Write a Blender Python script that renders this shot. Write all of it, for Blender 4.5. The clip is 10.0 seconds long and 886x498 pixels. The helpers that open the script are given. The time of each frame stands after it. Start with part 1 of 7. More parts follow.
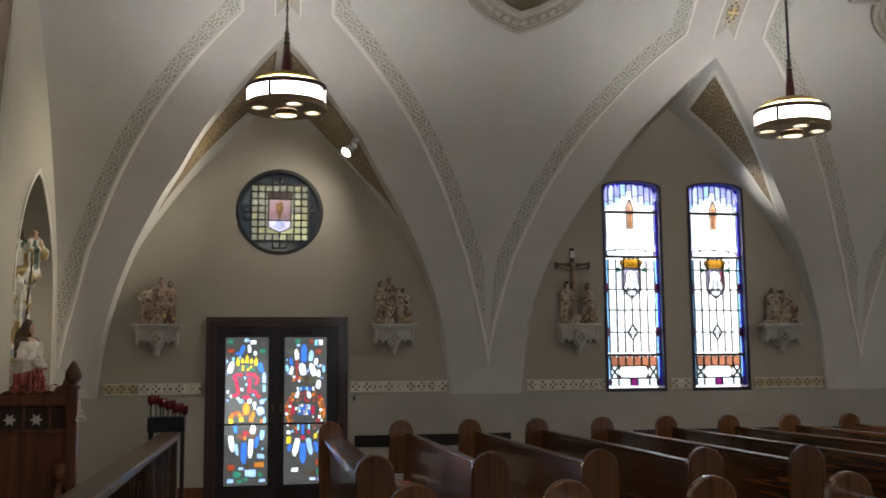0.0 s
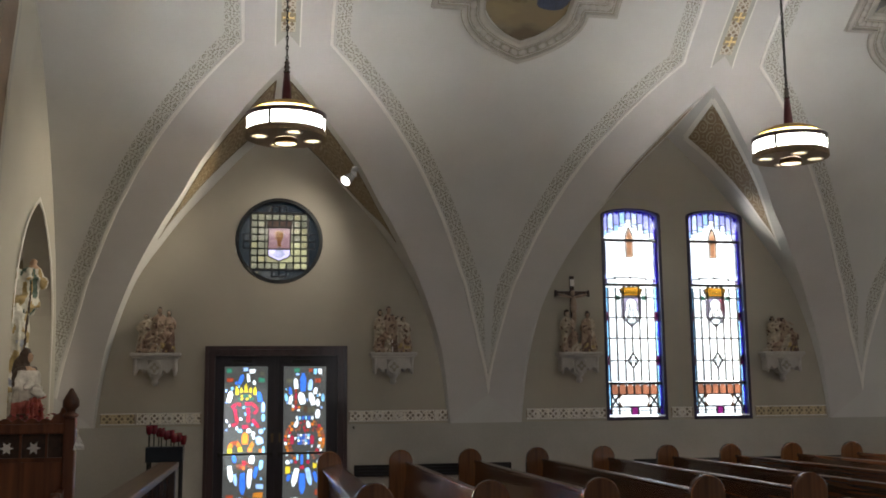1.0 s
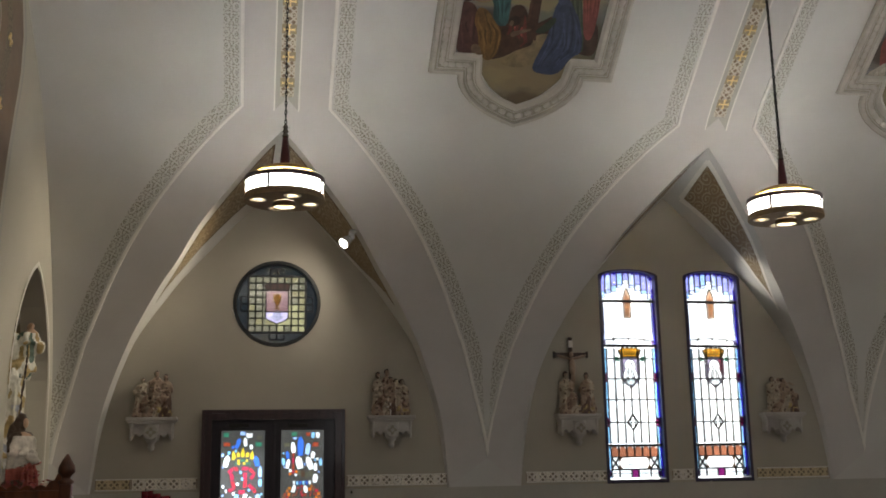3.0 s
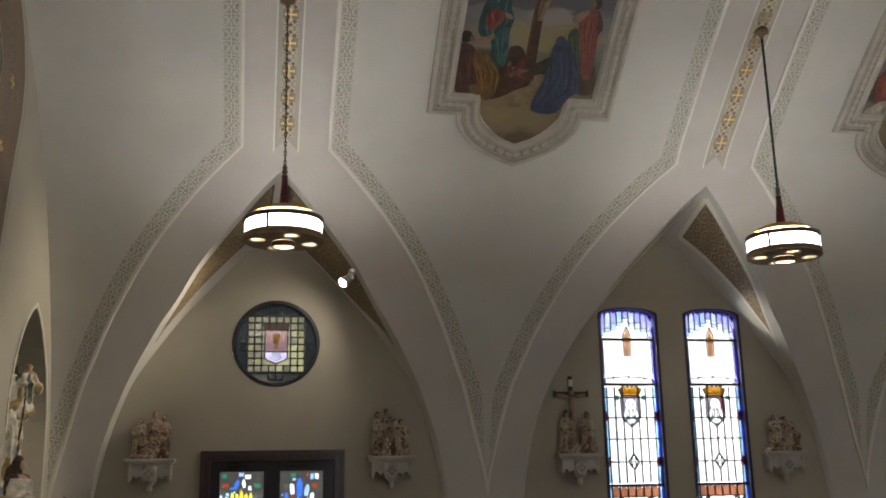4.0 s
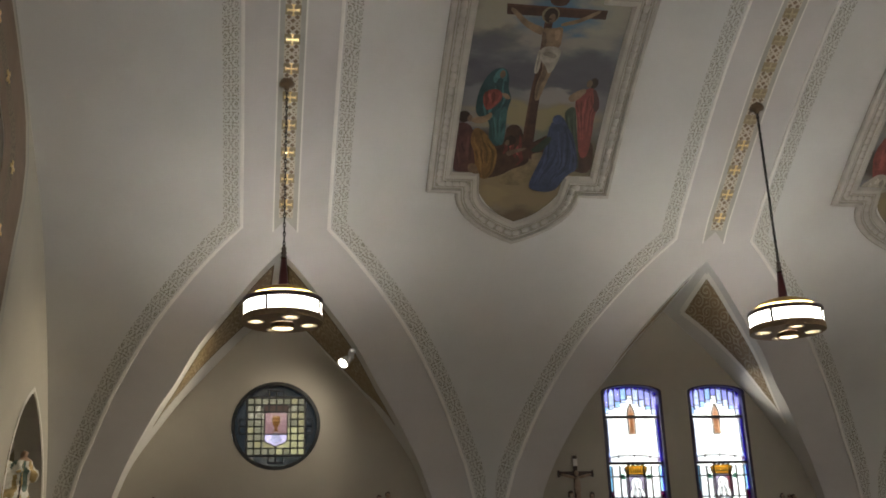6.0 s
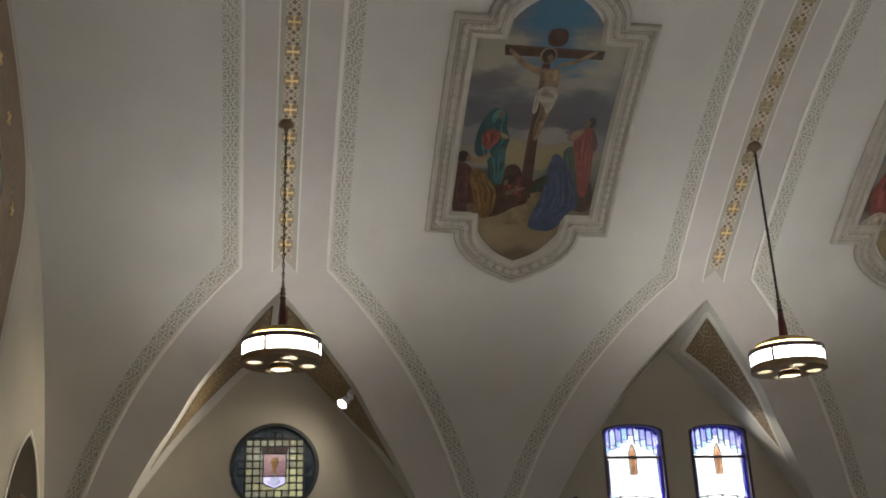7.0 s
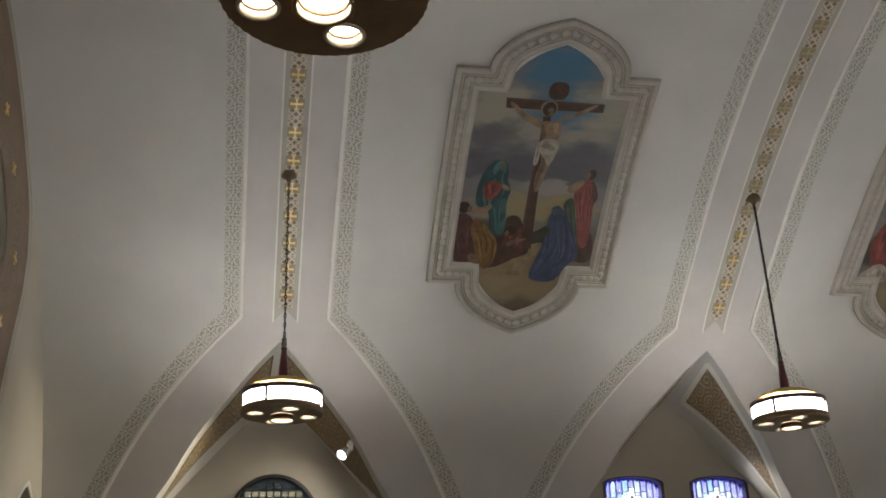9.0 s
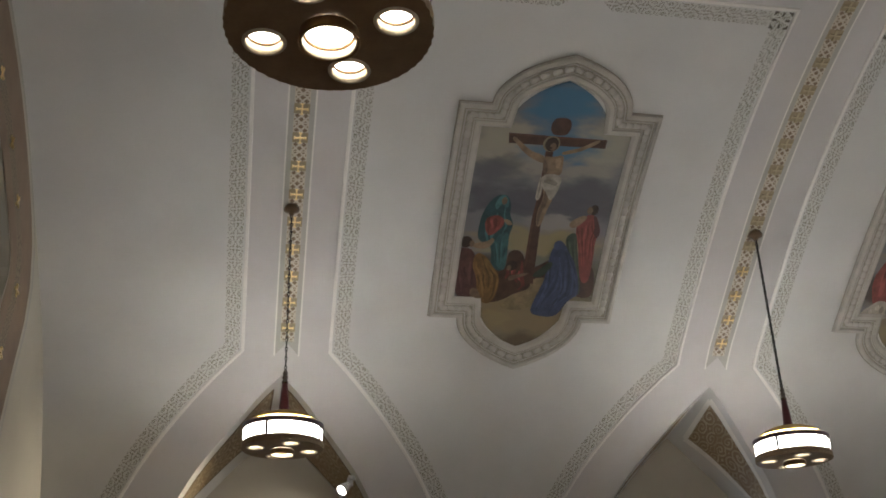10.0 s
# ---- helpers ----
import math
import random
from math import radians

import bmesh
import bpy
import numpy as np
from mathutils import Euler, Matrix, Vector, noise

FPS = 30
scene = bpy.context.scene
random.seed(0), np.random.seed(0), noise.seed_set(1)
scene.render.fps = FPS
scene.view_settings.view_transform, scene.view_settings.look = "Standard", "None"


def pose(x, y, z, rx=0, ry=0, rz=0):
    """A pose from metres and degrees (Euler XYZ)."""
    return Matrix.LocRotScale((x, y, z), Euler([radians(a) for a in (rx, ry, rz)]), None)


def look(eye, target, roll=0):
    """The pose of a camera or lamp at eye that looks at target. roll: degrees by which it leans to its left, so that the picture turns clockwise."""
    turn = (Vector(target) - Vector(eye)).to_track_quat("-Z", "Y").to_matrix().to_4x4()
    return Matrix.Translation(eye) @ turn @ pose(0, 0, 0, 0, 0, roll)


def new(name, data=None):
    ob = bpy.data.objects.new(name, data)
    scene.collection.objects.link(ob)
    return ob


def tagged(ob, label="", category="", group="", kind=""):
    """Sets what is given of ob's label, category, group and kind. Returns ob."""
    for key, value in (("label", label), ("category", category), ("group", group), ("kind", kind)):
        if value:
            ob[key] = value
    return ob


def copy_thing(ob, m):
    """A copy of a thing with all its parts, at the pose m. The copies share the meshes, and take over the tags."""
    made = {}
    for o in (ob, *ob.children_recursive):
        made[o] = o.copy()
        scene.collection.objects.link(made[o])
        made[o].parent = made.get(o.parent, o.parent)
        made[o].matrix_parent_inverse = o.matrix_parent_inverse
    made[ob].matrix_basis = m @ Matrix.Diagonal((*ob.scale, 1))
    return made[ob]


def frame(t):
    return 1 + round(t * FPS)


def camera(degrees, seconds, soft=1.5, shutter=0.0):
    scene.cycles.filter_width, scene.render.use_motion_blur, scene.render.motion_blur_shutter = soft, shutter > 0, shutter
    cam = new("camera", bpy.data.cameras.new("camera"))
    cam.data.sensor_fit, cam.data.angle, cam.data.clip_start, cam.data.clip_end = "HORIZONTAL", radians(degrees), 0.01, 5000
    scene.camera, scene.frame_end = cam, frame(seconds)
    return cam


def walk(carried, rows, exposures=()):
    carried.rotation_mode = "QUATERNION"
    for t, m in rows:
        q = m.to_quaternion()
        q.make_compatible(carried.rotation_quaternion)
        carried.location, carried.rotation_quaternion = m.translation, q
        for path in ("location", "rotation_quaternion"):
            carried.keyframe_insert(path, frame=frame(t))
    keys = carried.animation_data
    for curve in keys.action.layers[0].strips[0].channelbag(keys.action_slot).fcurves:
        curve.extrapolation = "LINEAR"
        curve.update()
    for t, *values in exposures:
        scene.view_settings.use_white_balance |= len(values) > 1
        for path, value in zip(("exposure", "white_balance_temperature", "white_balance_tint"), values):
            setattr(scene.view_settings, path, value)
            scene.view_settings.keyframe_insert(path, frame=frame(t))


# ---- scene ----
# --- the camera: stands on the floor by the near wall and tilts upwards ---
cam = camera(47.07, 10.0, soft=1.8)
EYE = 1.70
# seconds, drift x y z, yaw, pitch, lean to the right
ROWS = [
    (0.0, -0.000, -0.000, -0.000, -10.13, 6.73, 0.48),
    (0.5, 0.007, 0.005, -0.021, -10.12, 7.85, 0.55),
    (1.0, 0.002, 0.010, -0.028, -10.17, 8.45, 0.61),
    (1.5, -0.000, 0.005, -0.029, -10.24, 9.15, 0.71),
    (2.0, -0.002, 0.008, -0.025, -10.27, 9.95, 0.78),
    (2.5, -0.006, -0.000, -0.022, -10.33, 10.88, 0.84),
    (4.0, -0.000, -0.021, -0.011, -10.42, 14.03, 1.18),
    (4.5, 0.014, -0.022, 0.005, -10.36, 15.13, 1.29),
    (5.0, 0.017, -0.011, 0.015, -10.37, 16.15, 1.50),
    (5.5, 0.026, 0.000, 0.032, -10.37, 17.20, 1.73),
    (7.0, 0.038, 0.019, 0.055, -10.52, 20.45, 2.16),
    (7.5, 0.019, 0.007, 0.071, -10.66, 21.50, 2.19),
    (8.0, -0.000, -0.007, 0.078, -10.75, 22.17, 2.20),
    (8.5, -0.009, -0.012, 0.082, -10.79, 22.60, 2.16),
    (9.0, -0.021, -0.020, 0.081, -10.83, 23.09, 2.07),
    (9.5, -0.019, -0.018, 0.082, -10.80, 23.88, 1.95),
    (10.0, -0.028, -0.021, 0.079, -10.81, 25.03, 1.75),
]


def held(dx, dy, dz, yaw, pitch, lean):
    eye = Vector((dx, dy, EYE + dz))
    y, p = radians(yaw), radians(pitch)
    way = Vector((-math.sin(y) * math.cos(p), math.cos(y) * math.cos(p), math.sin(p)))
    return look(eye, eye + way, -lean)


walk(cam, [(t, held(*row)) for t, *row in ROWS], exposures=[
    (0.0, 0.05, 6450, 10), (2.5, -0.06, 6600, 10), (4.0, -0.19, 6750, 10), (5.5, -0.23, 6800, 10), (7.0, -0.22, 6700, 10), (8.5, -0.12, 6550, 10), (10.0, -0.05, 6500, 11)])

# --- world and large lights ---
world = bpy.data.worlds.new("overcast")
scene.world = world
world.use_nodes = True
wn = world.node_tree
sky = wn.nodes.new("ShaderNodeTexSky")
sky.sky_type, sky.sun_disc = "NISHITA", False
sky.sun_elevation, sky.sun_rotation = radians(35), radians(20)
wn.links.new(sky.outputs[0], wn.nodes["Background"].inputs[0])
wn.nodes["Background"].inputs[1].default_value = 0.08


def lamp(name, kind, where, power, colour, size=0.2, aim=None, **more):
    data = bpy.data.lights.new(name, kind)
    data.energy, data.color = power, colour
    if kind == "AREA":
        data.shape, data.size, data.size_y = "RECTANGLE", more.get("sx", size), more.get("sy", size)
        data.spread = radians(more.get("spread", 180))
    else:
        data.shadow_soft_size = size
    if kind == "SPOT":
        data.spot_size, data.spot_blend = radians(more.get("cone", 60)), more.get("blend", 0.6)
    ob = new(name, data)
    ob.matrix_world = look(where, aim) if aim else pose(*where)
    return ob


# added fill from unseen near aisle windows; the wall there has no opening
for wx, power in ((2.9, 38), (8.4, 54)):
    lamp("window_daylight", "AREA", (wx, -1.15, 2.9), power, (0.92, 0.96, 1.0), aim=(wx, 6.0, 2.6), sx=2.1, sy=2.9)
# added fill at the unseen west end
lamp("window_daylight", "AREA", (16.8, 6.7, 5.0), 40, (0.95, 0.97, 1.0), aim=(8.0, 6.7, 6.5), sx=4.0, sy=4.5)
# daylight of the next bay windows
lamp("window_daylight", "AREA", (11.2, 13.42, 2.8), 40, (1.0, 0.97, 0.92), aim=(8.4, 10.6, 0.8), sx=1.8, sy=2.4, spread=75)
# added narrow warm lamp, source unseen, that lights a patch of the far pews
lamp("window_daylight", "AREA", (2.9, -1.1, 3.05), 16, (1.0, 0.86, 0.62), aim=(7.6, 11.2, 0.5), sx=0.4, sy=0.25, spread=5)
# the brighter western sky behind the two tall windows
for wx in (5.0, 6.25):
    lamp("window_daylight", "AREA", (wx - 0.5, 14.15, 3.6), 60, (1.0, 0.93, 0.80), aim=(8.9, 10.9, 0.7), sx=1.0, sy=2.4, spread=40)
# the sky behind the glass of the door
lamp("window_daylight", "AREA", (-0.5, 14.15, 1.4), 17, (0.80, 0.90, 1.0), aim=(1.5, 9.6, 0.9), sx=0.5, sy=1.0, spread=28)
# added soft fill, source unseen, in the sanctuary behind the chancel arch
lamp("sanctuary_light", "AREA", (-4.2, 6.5, 7.4), 3, (1.0, 0.9, 0.72), aim=(-2.5, 9.5, 2.0), sx=2.5, sy=2.5)

# --- materials ---
def mat(name, colour, rough=0.7, metal=0.0, vary=0.12, scale=3.0, fine=60.0, bump=0.1, spec=0.5, stain=None, per=0.0):
    """A surface with large soft stains, fine grain and relief. per: how far alike pieces differ."""
    m = bpy.data.materials.new(name)
    m.use_nodes = True
    nt = m.node_tree
    b = nt.nodes["Principled BSDF"]
    b.inputs["Roughness"].default_value, b.inputs["Metallic"].default_value = rough, metal
    b.inputs["Specular IOR Level"].default_value = spec
    co = nt.nodes.new("ShaderNodeTexCoord")
    big, small = nt.nodes.new("ShaderNodeTexNoise"), nt.nodes.new("ShaderNodeTexNoise")
    big.inputs["Scale"].default_value, small.inputs["Scale"].default_value = scale, fine
    big.inputs["Detail"].default_value = 5
    for n in (big, small):
        nt.links.new(co.outputs["Object"], n.inputs["Vector"])
    mix = nt.nodes.new("ShaderNodeMix")
    mix.data_type = "RGBA"
    dark = stain or tuple(c * (1 - 2.2 * vary) for c in colour)
    mix.inputs[6].default_value = (*colour, 1)
    mix.inputs[7].default_value = (*dark, 1)
    ramp = nt.nodes.new("ShaderNodeMapRange")
    ramp.inputs[1].default_value, ramp.inputs[2].default_value = 0.4, 0.75
    nt.links.new(big.outputs["Fac"], ramp.inputs[0])
    nt.links.new(ramp.outputs[0], mix.inputs[0])
    hsv = nt.nodes.new("ShaderNodeHueSaturation")
    nt.links.new(mix.outputs[2], hsv.inputs["Color"])
    val = nt.nodes.new("ShaderNodeMapRange")
    val.inputs[3].default_value, val.inputs[4].default_value = 1 - vary, 1 + vary
    nt.links.new(small.outputs["Fac"], val.inputs[0])
    last = val.outputs[0]
    if per:
        info = nt.nodes.new("ShaderNodeObjectInfo")
        pr = nt.nodes.new("ShaderNodeMapRange")
        pr.inputs[3].default_value, pr.inputs[4].default_value = 1 - per, 1 + per
        mul = nt.nodes.new("ShaderNodeMath")
        mul.operation = "MULTIPLY"
        nt.links.new(info.outputs["Random"], pr.inputs[0])
        nt.links.new(pr.outputs[0], mul.inputs[0])
        nt.links.new(last, mul.inputs[1])
        last = mul.outputs[0]
    nt.links.new(last, hsv.inputs["Value"])
    nt.links.new(hsv.outputs[0], b.inputs["Base Color"])
    if bump:
        bp = nt.nodes.new("ShaderNodeBump")
        bp.inputs["Strength"].default_value, bp.inputs["Distance"].default_value = bump, 0.01
        nt.links.new(small.outputs["Fac"], bp.inputs["Height"])
        nt.links.new(bp.outputs[0], b.inputs["Normal"])
    return m


def wood(name, colour, dark, rough=0.35, along="X", grain=9.0, coat=0.55):
    """Varnished wood with grain along one axis."""
    m = bpy.data.materials.new(name)
    m.use_nodes = True
    nt = m.node_tree
    b = nt.nodes["Principled BSDF"]
    b.inputs["Roughness"].default_value = rough
    b.inputs["Coat Weight"].default_value, b.inputs["Coat Roughness"].default_value = coat, 0.09
    co, mp = nt.nodes.new("ShaderNodeTexCoord"), nt.nodes.new("ShaderNodeMapping")
    sc = [grain, grain, grain]
    sc["XYZ".index(along)] = grain * 0.05
    mp.inputs["Scale"].default_value = sc
    ns = nt.nodes.new("ShaderNodeTexNoise")
    ns.inputs["Scale"].default_value, ns.inputs["Detail"].default_value, ns.inputs["Distortion"].default_value = 2.2, 7, 0.5
    nt.links.new(co.outputs["Object"], mp.inputs["Vector"])
    nt.links.new(mp.outputs[0], ns.inputs["Vector"])
    ramp = nt.nodes.new("ShaderNodeValToRGB")
    ramp.color_ramp.elements[0].position, ramp.color_ramp.elements[1].position = 0.32, 0.68
    ramp.color_ramp.elements[0].color, ramp.color_ramp.elements[1].color = (*dark, 1), (*colour, 1)
    nt.links.new(ns.outputs["Fac"], ramp.inputs[0])
    info, hs, pr = nt.nodes.new("ShaderNodeObjectInfo"), nt.nodes.new("ShaderNodeHueSaturation"), nt.nodes.new("ShaderNodeMapRange")
    pr.inputs[3].default_value, pr.inputs[4].default_value = 0.8, 1.2
    nt.links.new(info.outputs["Random"], pr.inputs[0])
    nt.links.new(pr.outputs[0], hs.inputs["Value"])
    nt.links.new(ramp.outputs[0], hs.inputs["Color"])
    nt.links.new(hs.outputs[0], b.inputs["Base Color"])
    bp = nt.nodes.new("ShaderNodeBump")
    bp.inputs["Strength"].default_value, bp.inputs["Distance"].default_value = 0.08, 0.004
    nt.links.new(ns.outputs["Fac"], bp.inputs["Height"])
    nt.links.new(bp.outputs[0], b.inputs["Normal"])
    return m


def glow(name, colour, strength):
    m = bpy.data.materials.new(name)
    m.use_nodes = True
    nt = m.node_tree
    nt.nodes.remove(nt.nodes["Principled BSDF"])
    e = nt.nodes.new("ShaderNodeEmission")
    e.inputs[0].default_value, e.inputs[1].default_value = (*colour, 1), strength
    nt.links.new(e.outputs[0], nt.nodes["Material Output"].inputs[0])
    return m


def glass(name, colour, clear=0.75, grey=(0.25, 0.25, 0.27)):
    """Coloured window glass: light comes through in its colour, with a little streaky unevenness and gloss."""
    m = bpy.data.materials.new(name)
    m.use_nodes = True
    nt = m.node_tree
    nt.nodes.remove(nt.nodes["Principled BSDF"])
    tr, tl, gl = nt.nodes.new("ShaderNodeBsdfTransparent"), nt.nodes.new("ShaderNodeBsdfTranslucent"), nt.nodes.new("ShaderNodeBsdfGlossy")
    co, ns, hs, rg = nt.nodes.new("ShaderNodeTexCoord"), nt.nodes.new("ShaderNodeTexNoise"), nt.nodes.new("ShaderNodeHueSaturation"), nt.nodes.new("ShaderNodeMapRange")
    ns.inputs["Scale"].default_value, ns.inputs["Detail"].default_value = 9, 4
    rg.inputs[3].default_value, rg.inputs[4].default_value = 0.78, 1.16
    nt.links.new(co.outputs["Object"], ns.inputs["Vector"])
    nt.links.new(ns.outputs["Fac"], rg.inputs[0])
    nt.links.new(rg.outputs[0], hs.inputs["Value"])
    hs.inputs["Color"].default_value = (*(c ** 0.5 for c in colour), 1)  # two faces of each pane
    nt.links.new(hs.outputs[0], tr.inputs[0])
    nt.links.new(hs.outputs[0], tl.inputs[0])
    gl.inputs["Roughness"].default_value = 0.15
    m1, m2 = nt.nodes.new("ShaderNodeMixShader"), nt.nodes.new("ShaderNodeMixShader")
    m1.inputs[0].default_value, m2.inputs[0].default_value = 1 - clear, 0.04
    nt.links.new(tr.outputs[0], m1.inputs[1])
    nt.links.new(tl.outputs[0], m1.inputs[2])
    nt.links.new(m1.outputs[0], m2.inputs[1])
    nt.links.new(gl.outputs[0], m2.inputs[2])
    nt.links.new(m2.outputs[0], nt.nodes["Material Output"].inputs[0])
    return m


def uv_math(nt, kind, a, b=None):
    n = nt.nodes.new("ShaderNodeMath")
    n.operation = kind
    for i, v in enumerate((a, b)):
        if v is None:
            continue
        if isinstance(v, (int, float)):
            n.inputs[i].default_value = v
        else:
            nt.links.new(v, n.inputs[i])
    return n.outputs[0]


def stencil(name, ground, ink, period=0.34, width=0.2, lattice=False, rough=0.75, metal=0.0, fat=0.045, upright=False):
    """Painted ornament along a strip: rosettes between scrolled leaves, or a diamond lattice. UVs are metres along and across."""
    m = bpy.data.materials.new(name)
    m.use_nodes = True
    nt = m.node_tree
    b = nt.nodes["Principled BSDF"]
    b.inputs["Roughness"].default_value = rough
    co, sep = nt.nodes.new("ShaderNodeTexCoord"), nt.nodes.new("ShaderNodeSeparateXYZ")
    nt.links.new(co.outputs["UV"], sep.inputs[0])
    u, v = sep.outputs[0], sep.outputs[1]
    uu = uv_math(nt, "SUBTRACT", uv_math(nt, "PINGPONG", u, period / 2), period / 4)
    vv = uv_math(nt, "SUBTRACT", v, width / 2)
    if lattice:
        p1 = uv_math(nt, "PINGPONG", uv_math(nt, "ADD", u, v), period / 4)
        p2 = uv_math(nt, "PINGPONG", uv_math(nt, "SUBTRACT", u, v), period / 4)
        near = uv_math(nt, "MINIMUM", p1, p2)
        mask = uv_math(nt, "LESS_THAN", near, period * fat)
        edge = uv_math(nt, "GREATER_THAN", uv_math(nt, "ABSOLUTE", vv), width * 0.44)
        mask = uv_math(nt, "MAXIMUM", mask, edge)
        if upright:
            mask = uv_math(nt, "MAXIMUM", mask, uv_math(nt, "LESS_THAN", uv_math(nt, "PINGPONG", u, period / 2), period * 0.09))
    else:
        k = 0.34 / period

        def mul(p, q):
            return uv_math(nt, "MULTIPLY", p, q)

        def less(p, q):
            return uv_math(nt, "LESS_THAN", p, q)

        def dist(p, q):
            return uv_math(nt, "SQRT", uv_math(nt, "ADD", mul(p, p), mul(q, q)))

        def line(p, at, half):
            return less(uv_math(nt, "ABSOLUTE", uv_math(nt, "SUBTRACT", p, at)), half)

        wob = nt.nodes.new("ShaderNodeTexNoise")
        wob.inputs["Scale"].default_value, wob.inputs["Detail"].default_value = 42, 2
        nt.links.new(co.outputs["UV"], wob.inputs["Vector"])
        shake = mul(uv_math(nt, "SUBTRACT", wob.outputs["Fac"], 0.5), 0.030)
        if width > 0.3:
            vv = uv_math(nt, "SUBTRACT", uv_math(nt, "PINGPONG", v, 0.2 / k), 0.1 / k)
        x, y = uv_math(nt, "ADD", mul(uu, k), shake), uv_math(nt, "SUBTRACT", mul(vv, k), shake)
        ax, ay = uv_math(nt, "ABSOLUTE", x), uv_math(nt, "ABSOLUTE", y)
        r, ang = dist(x, y), uv_math(nt, "ARCTAN2", y, x)
        lobes = uv_math(nt, "COSINE", mul(ang, 4.0))
        gaps = uv_math(nt, "GREATER_THAN", uv_math(nt, "ABSOLUTE", uv_math(nt, "SINE", mul(ang, 4.0))), 0.45)
        foil = mul(line(uv_math(nt, "SUBTRACT", r, mul(lobes, 0.012)), 0.053, 0.0075), gaps)
        petals = mul(line(r, 0.027, 0.010), uv_math(nt, "LESS_THAN", lobes, 0.1))
        curl = dist(uv_math(nt, "SUBTRACT", ax, 0.080), uv_math(nt, "SUBTRACT", ay, 0.048))
        curls = uv_math(nt, "MAXIMUM", mul(line(curl, 0.023, 0.006), uv_math(nt, "GREATER_THAN", ay, 0.044)), less(curl, 0.009))
        drops = uv_math(nt, "MAXIMUM", less(dist(uv_math(nt, "SUBTRACT", ax, 0.085), y), 0.013), less(dist(uv_math(nt, "SUBTRACT", ax, 0.034), uv_math(nt, "SUBTRACT", ay, 0.084)), 0.012))
        mask = uv_math(nt, "MAXIMUM", uv_math(nt, "MAXIMUM", foil, petals), uv_math(nt, "MAXIMUM", curls, drops))
    worn = nt.nodes.new("ShaderNodeTexNoise")
    worn.inputs["Scale"].default_value = 7
    nt.links.new(co.outputs["Object"], worn.inputs["Vector"])
    fade = nt.nodes.new("ShaderNodeMapRange")
    fade.inputs[1].default_value, fade.inputs[2].default_value, fade.inputs[3].default_value = 0.3, 0.6, 0.65
    nt.links.new(worn.outputs["Fac"], fade.inputs[0])
    mask = uv_math(nt, "MULTIPLY", mask, fade.outputs[0])
    mix = nt.nodes.new("ShaderNodeMix")
    mix.data_type = "RGBA"
    mix.inputs[6].default_value, mix.inputs[7].default_value = (*ground, 1), (*ink, 1)
    nt.links.new(mask, mix.inputs[0])
    nt.links.new(mix.outputs[2], b.inputs["Base Color"])
    if metal:
        nt.links.new(uv_math(nt, "MULTIPLY", mask, metal), b.inputs["Metallic"])
    return m


def rib_lattice(name, start, pitch, width):
    """Cream interlace over brown between the places of the gilt crosses. UVs are metres along and across."""
    m = bpy.data.materials.new(name)
    m.use_nodes = True
    nt = m.node_tree
    b = nt.nodes["Principled BSDF"]
    b.inputs["Roughness"].default_value = 0.55
    co, sep, ns = nt.nodes.new("ShaderNodeTexCoord"), nt.nodes.new("ShaderNodeSeparateXYZ"), nt.nodes.new("ShaderNodeTexNoise")
    ns.inputs["Scale"].default_value = 30
    nt.links.new(co.outputs["UV"], sep.inputs[0])
    nt.links.new(co.outputs["UV"], ns.inputs["Vector"])
    u, v = uv_math(nt, "SUBTRACT", sep.outputs[0], start - 20 * pitch), uv_math(nt, "SUBTRACT", sep.outputs[1], width / 2)
    wob = uv_math(nt, "MULTIPLY", uv_math(nt, "SUBTRACT", ns.outputs["Fac"], 0.5), 0.012)
    off = uv_math(nt, "PINGPONG", u, pitch / 2)
    lines = uv_math(nt, "MINIMUM", uv_math(nt, "PINGPONG", uv_math(nt, "ADD", u, v), pitch / 8), uv_math(nt, "PINGPONG", uv_math(nt, "SUBTRACT", u, v), pitch / 8))
    lace = uv_math(nt, "LESS_THAN", uv_math(nt, "ADD", lines, wob), 0.0145)
    dots = uv_math(nt, "LESS_THAN", uv_math(nt, "ABSOLUTE", uv_math(nt, "SUBTRACT", off, pitch / 2)), 0.008)
    lace = uv_math(nt, "MAXIMUM", uv_math(nt, "MAXIMUM", lace, dots), uv_math(nt, "GREATER_THAN", uv_math(nt, "ABSOLUTE", v), width * 0.45))
    mix1, mix2 = nt.nodes.new("ShaderNodeMix"), nt.nodes.new("ShaderNodeMix")
    mix1.data_type = mix2.data_type = "RGBA"
    mix1.inputs[6].default_value, mix1.inputs[7].default_value = (0.22, 0.155, 0.10, 1), (0.56, 0.50, 0.40, 1)
    mix2.inputs[6].default_value = (0.33, 0.26, 0.155, 1)
    nt.links.new(lace, mix1.inputs[0])
    nt.links.new(mix1.outputs[2], mix2.inputs[7])
    nt.links.new(uv_math(nt, "GREATER_THAN", off, 0.062), mix2.inputs[0])
    nt.links.new(mix2.outputs[2], b.inputs["Base Color"])
    return m


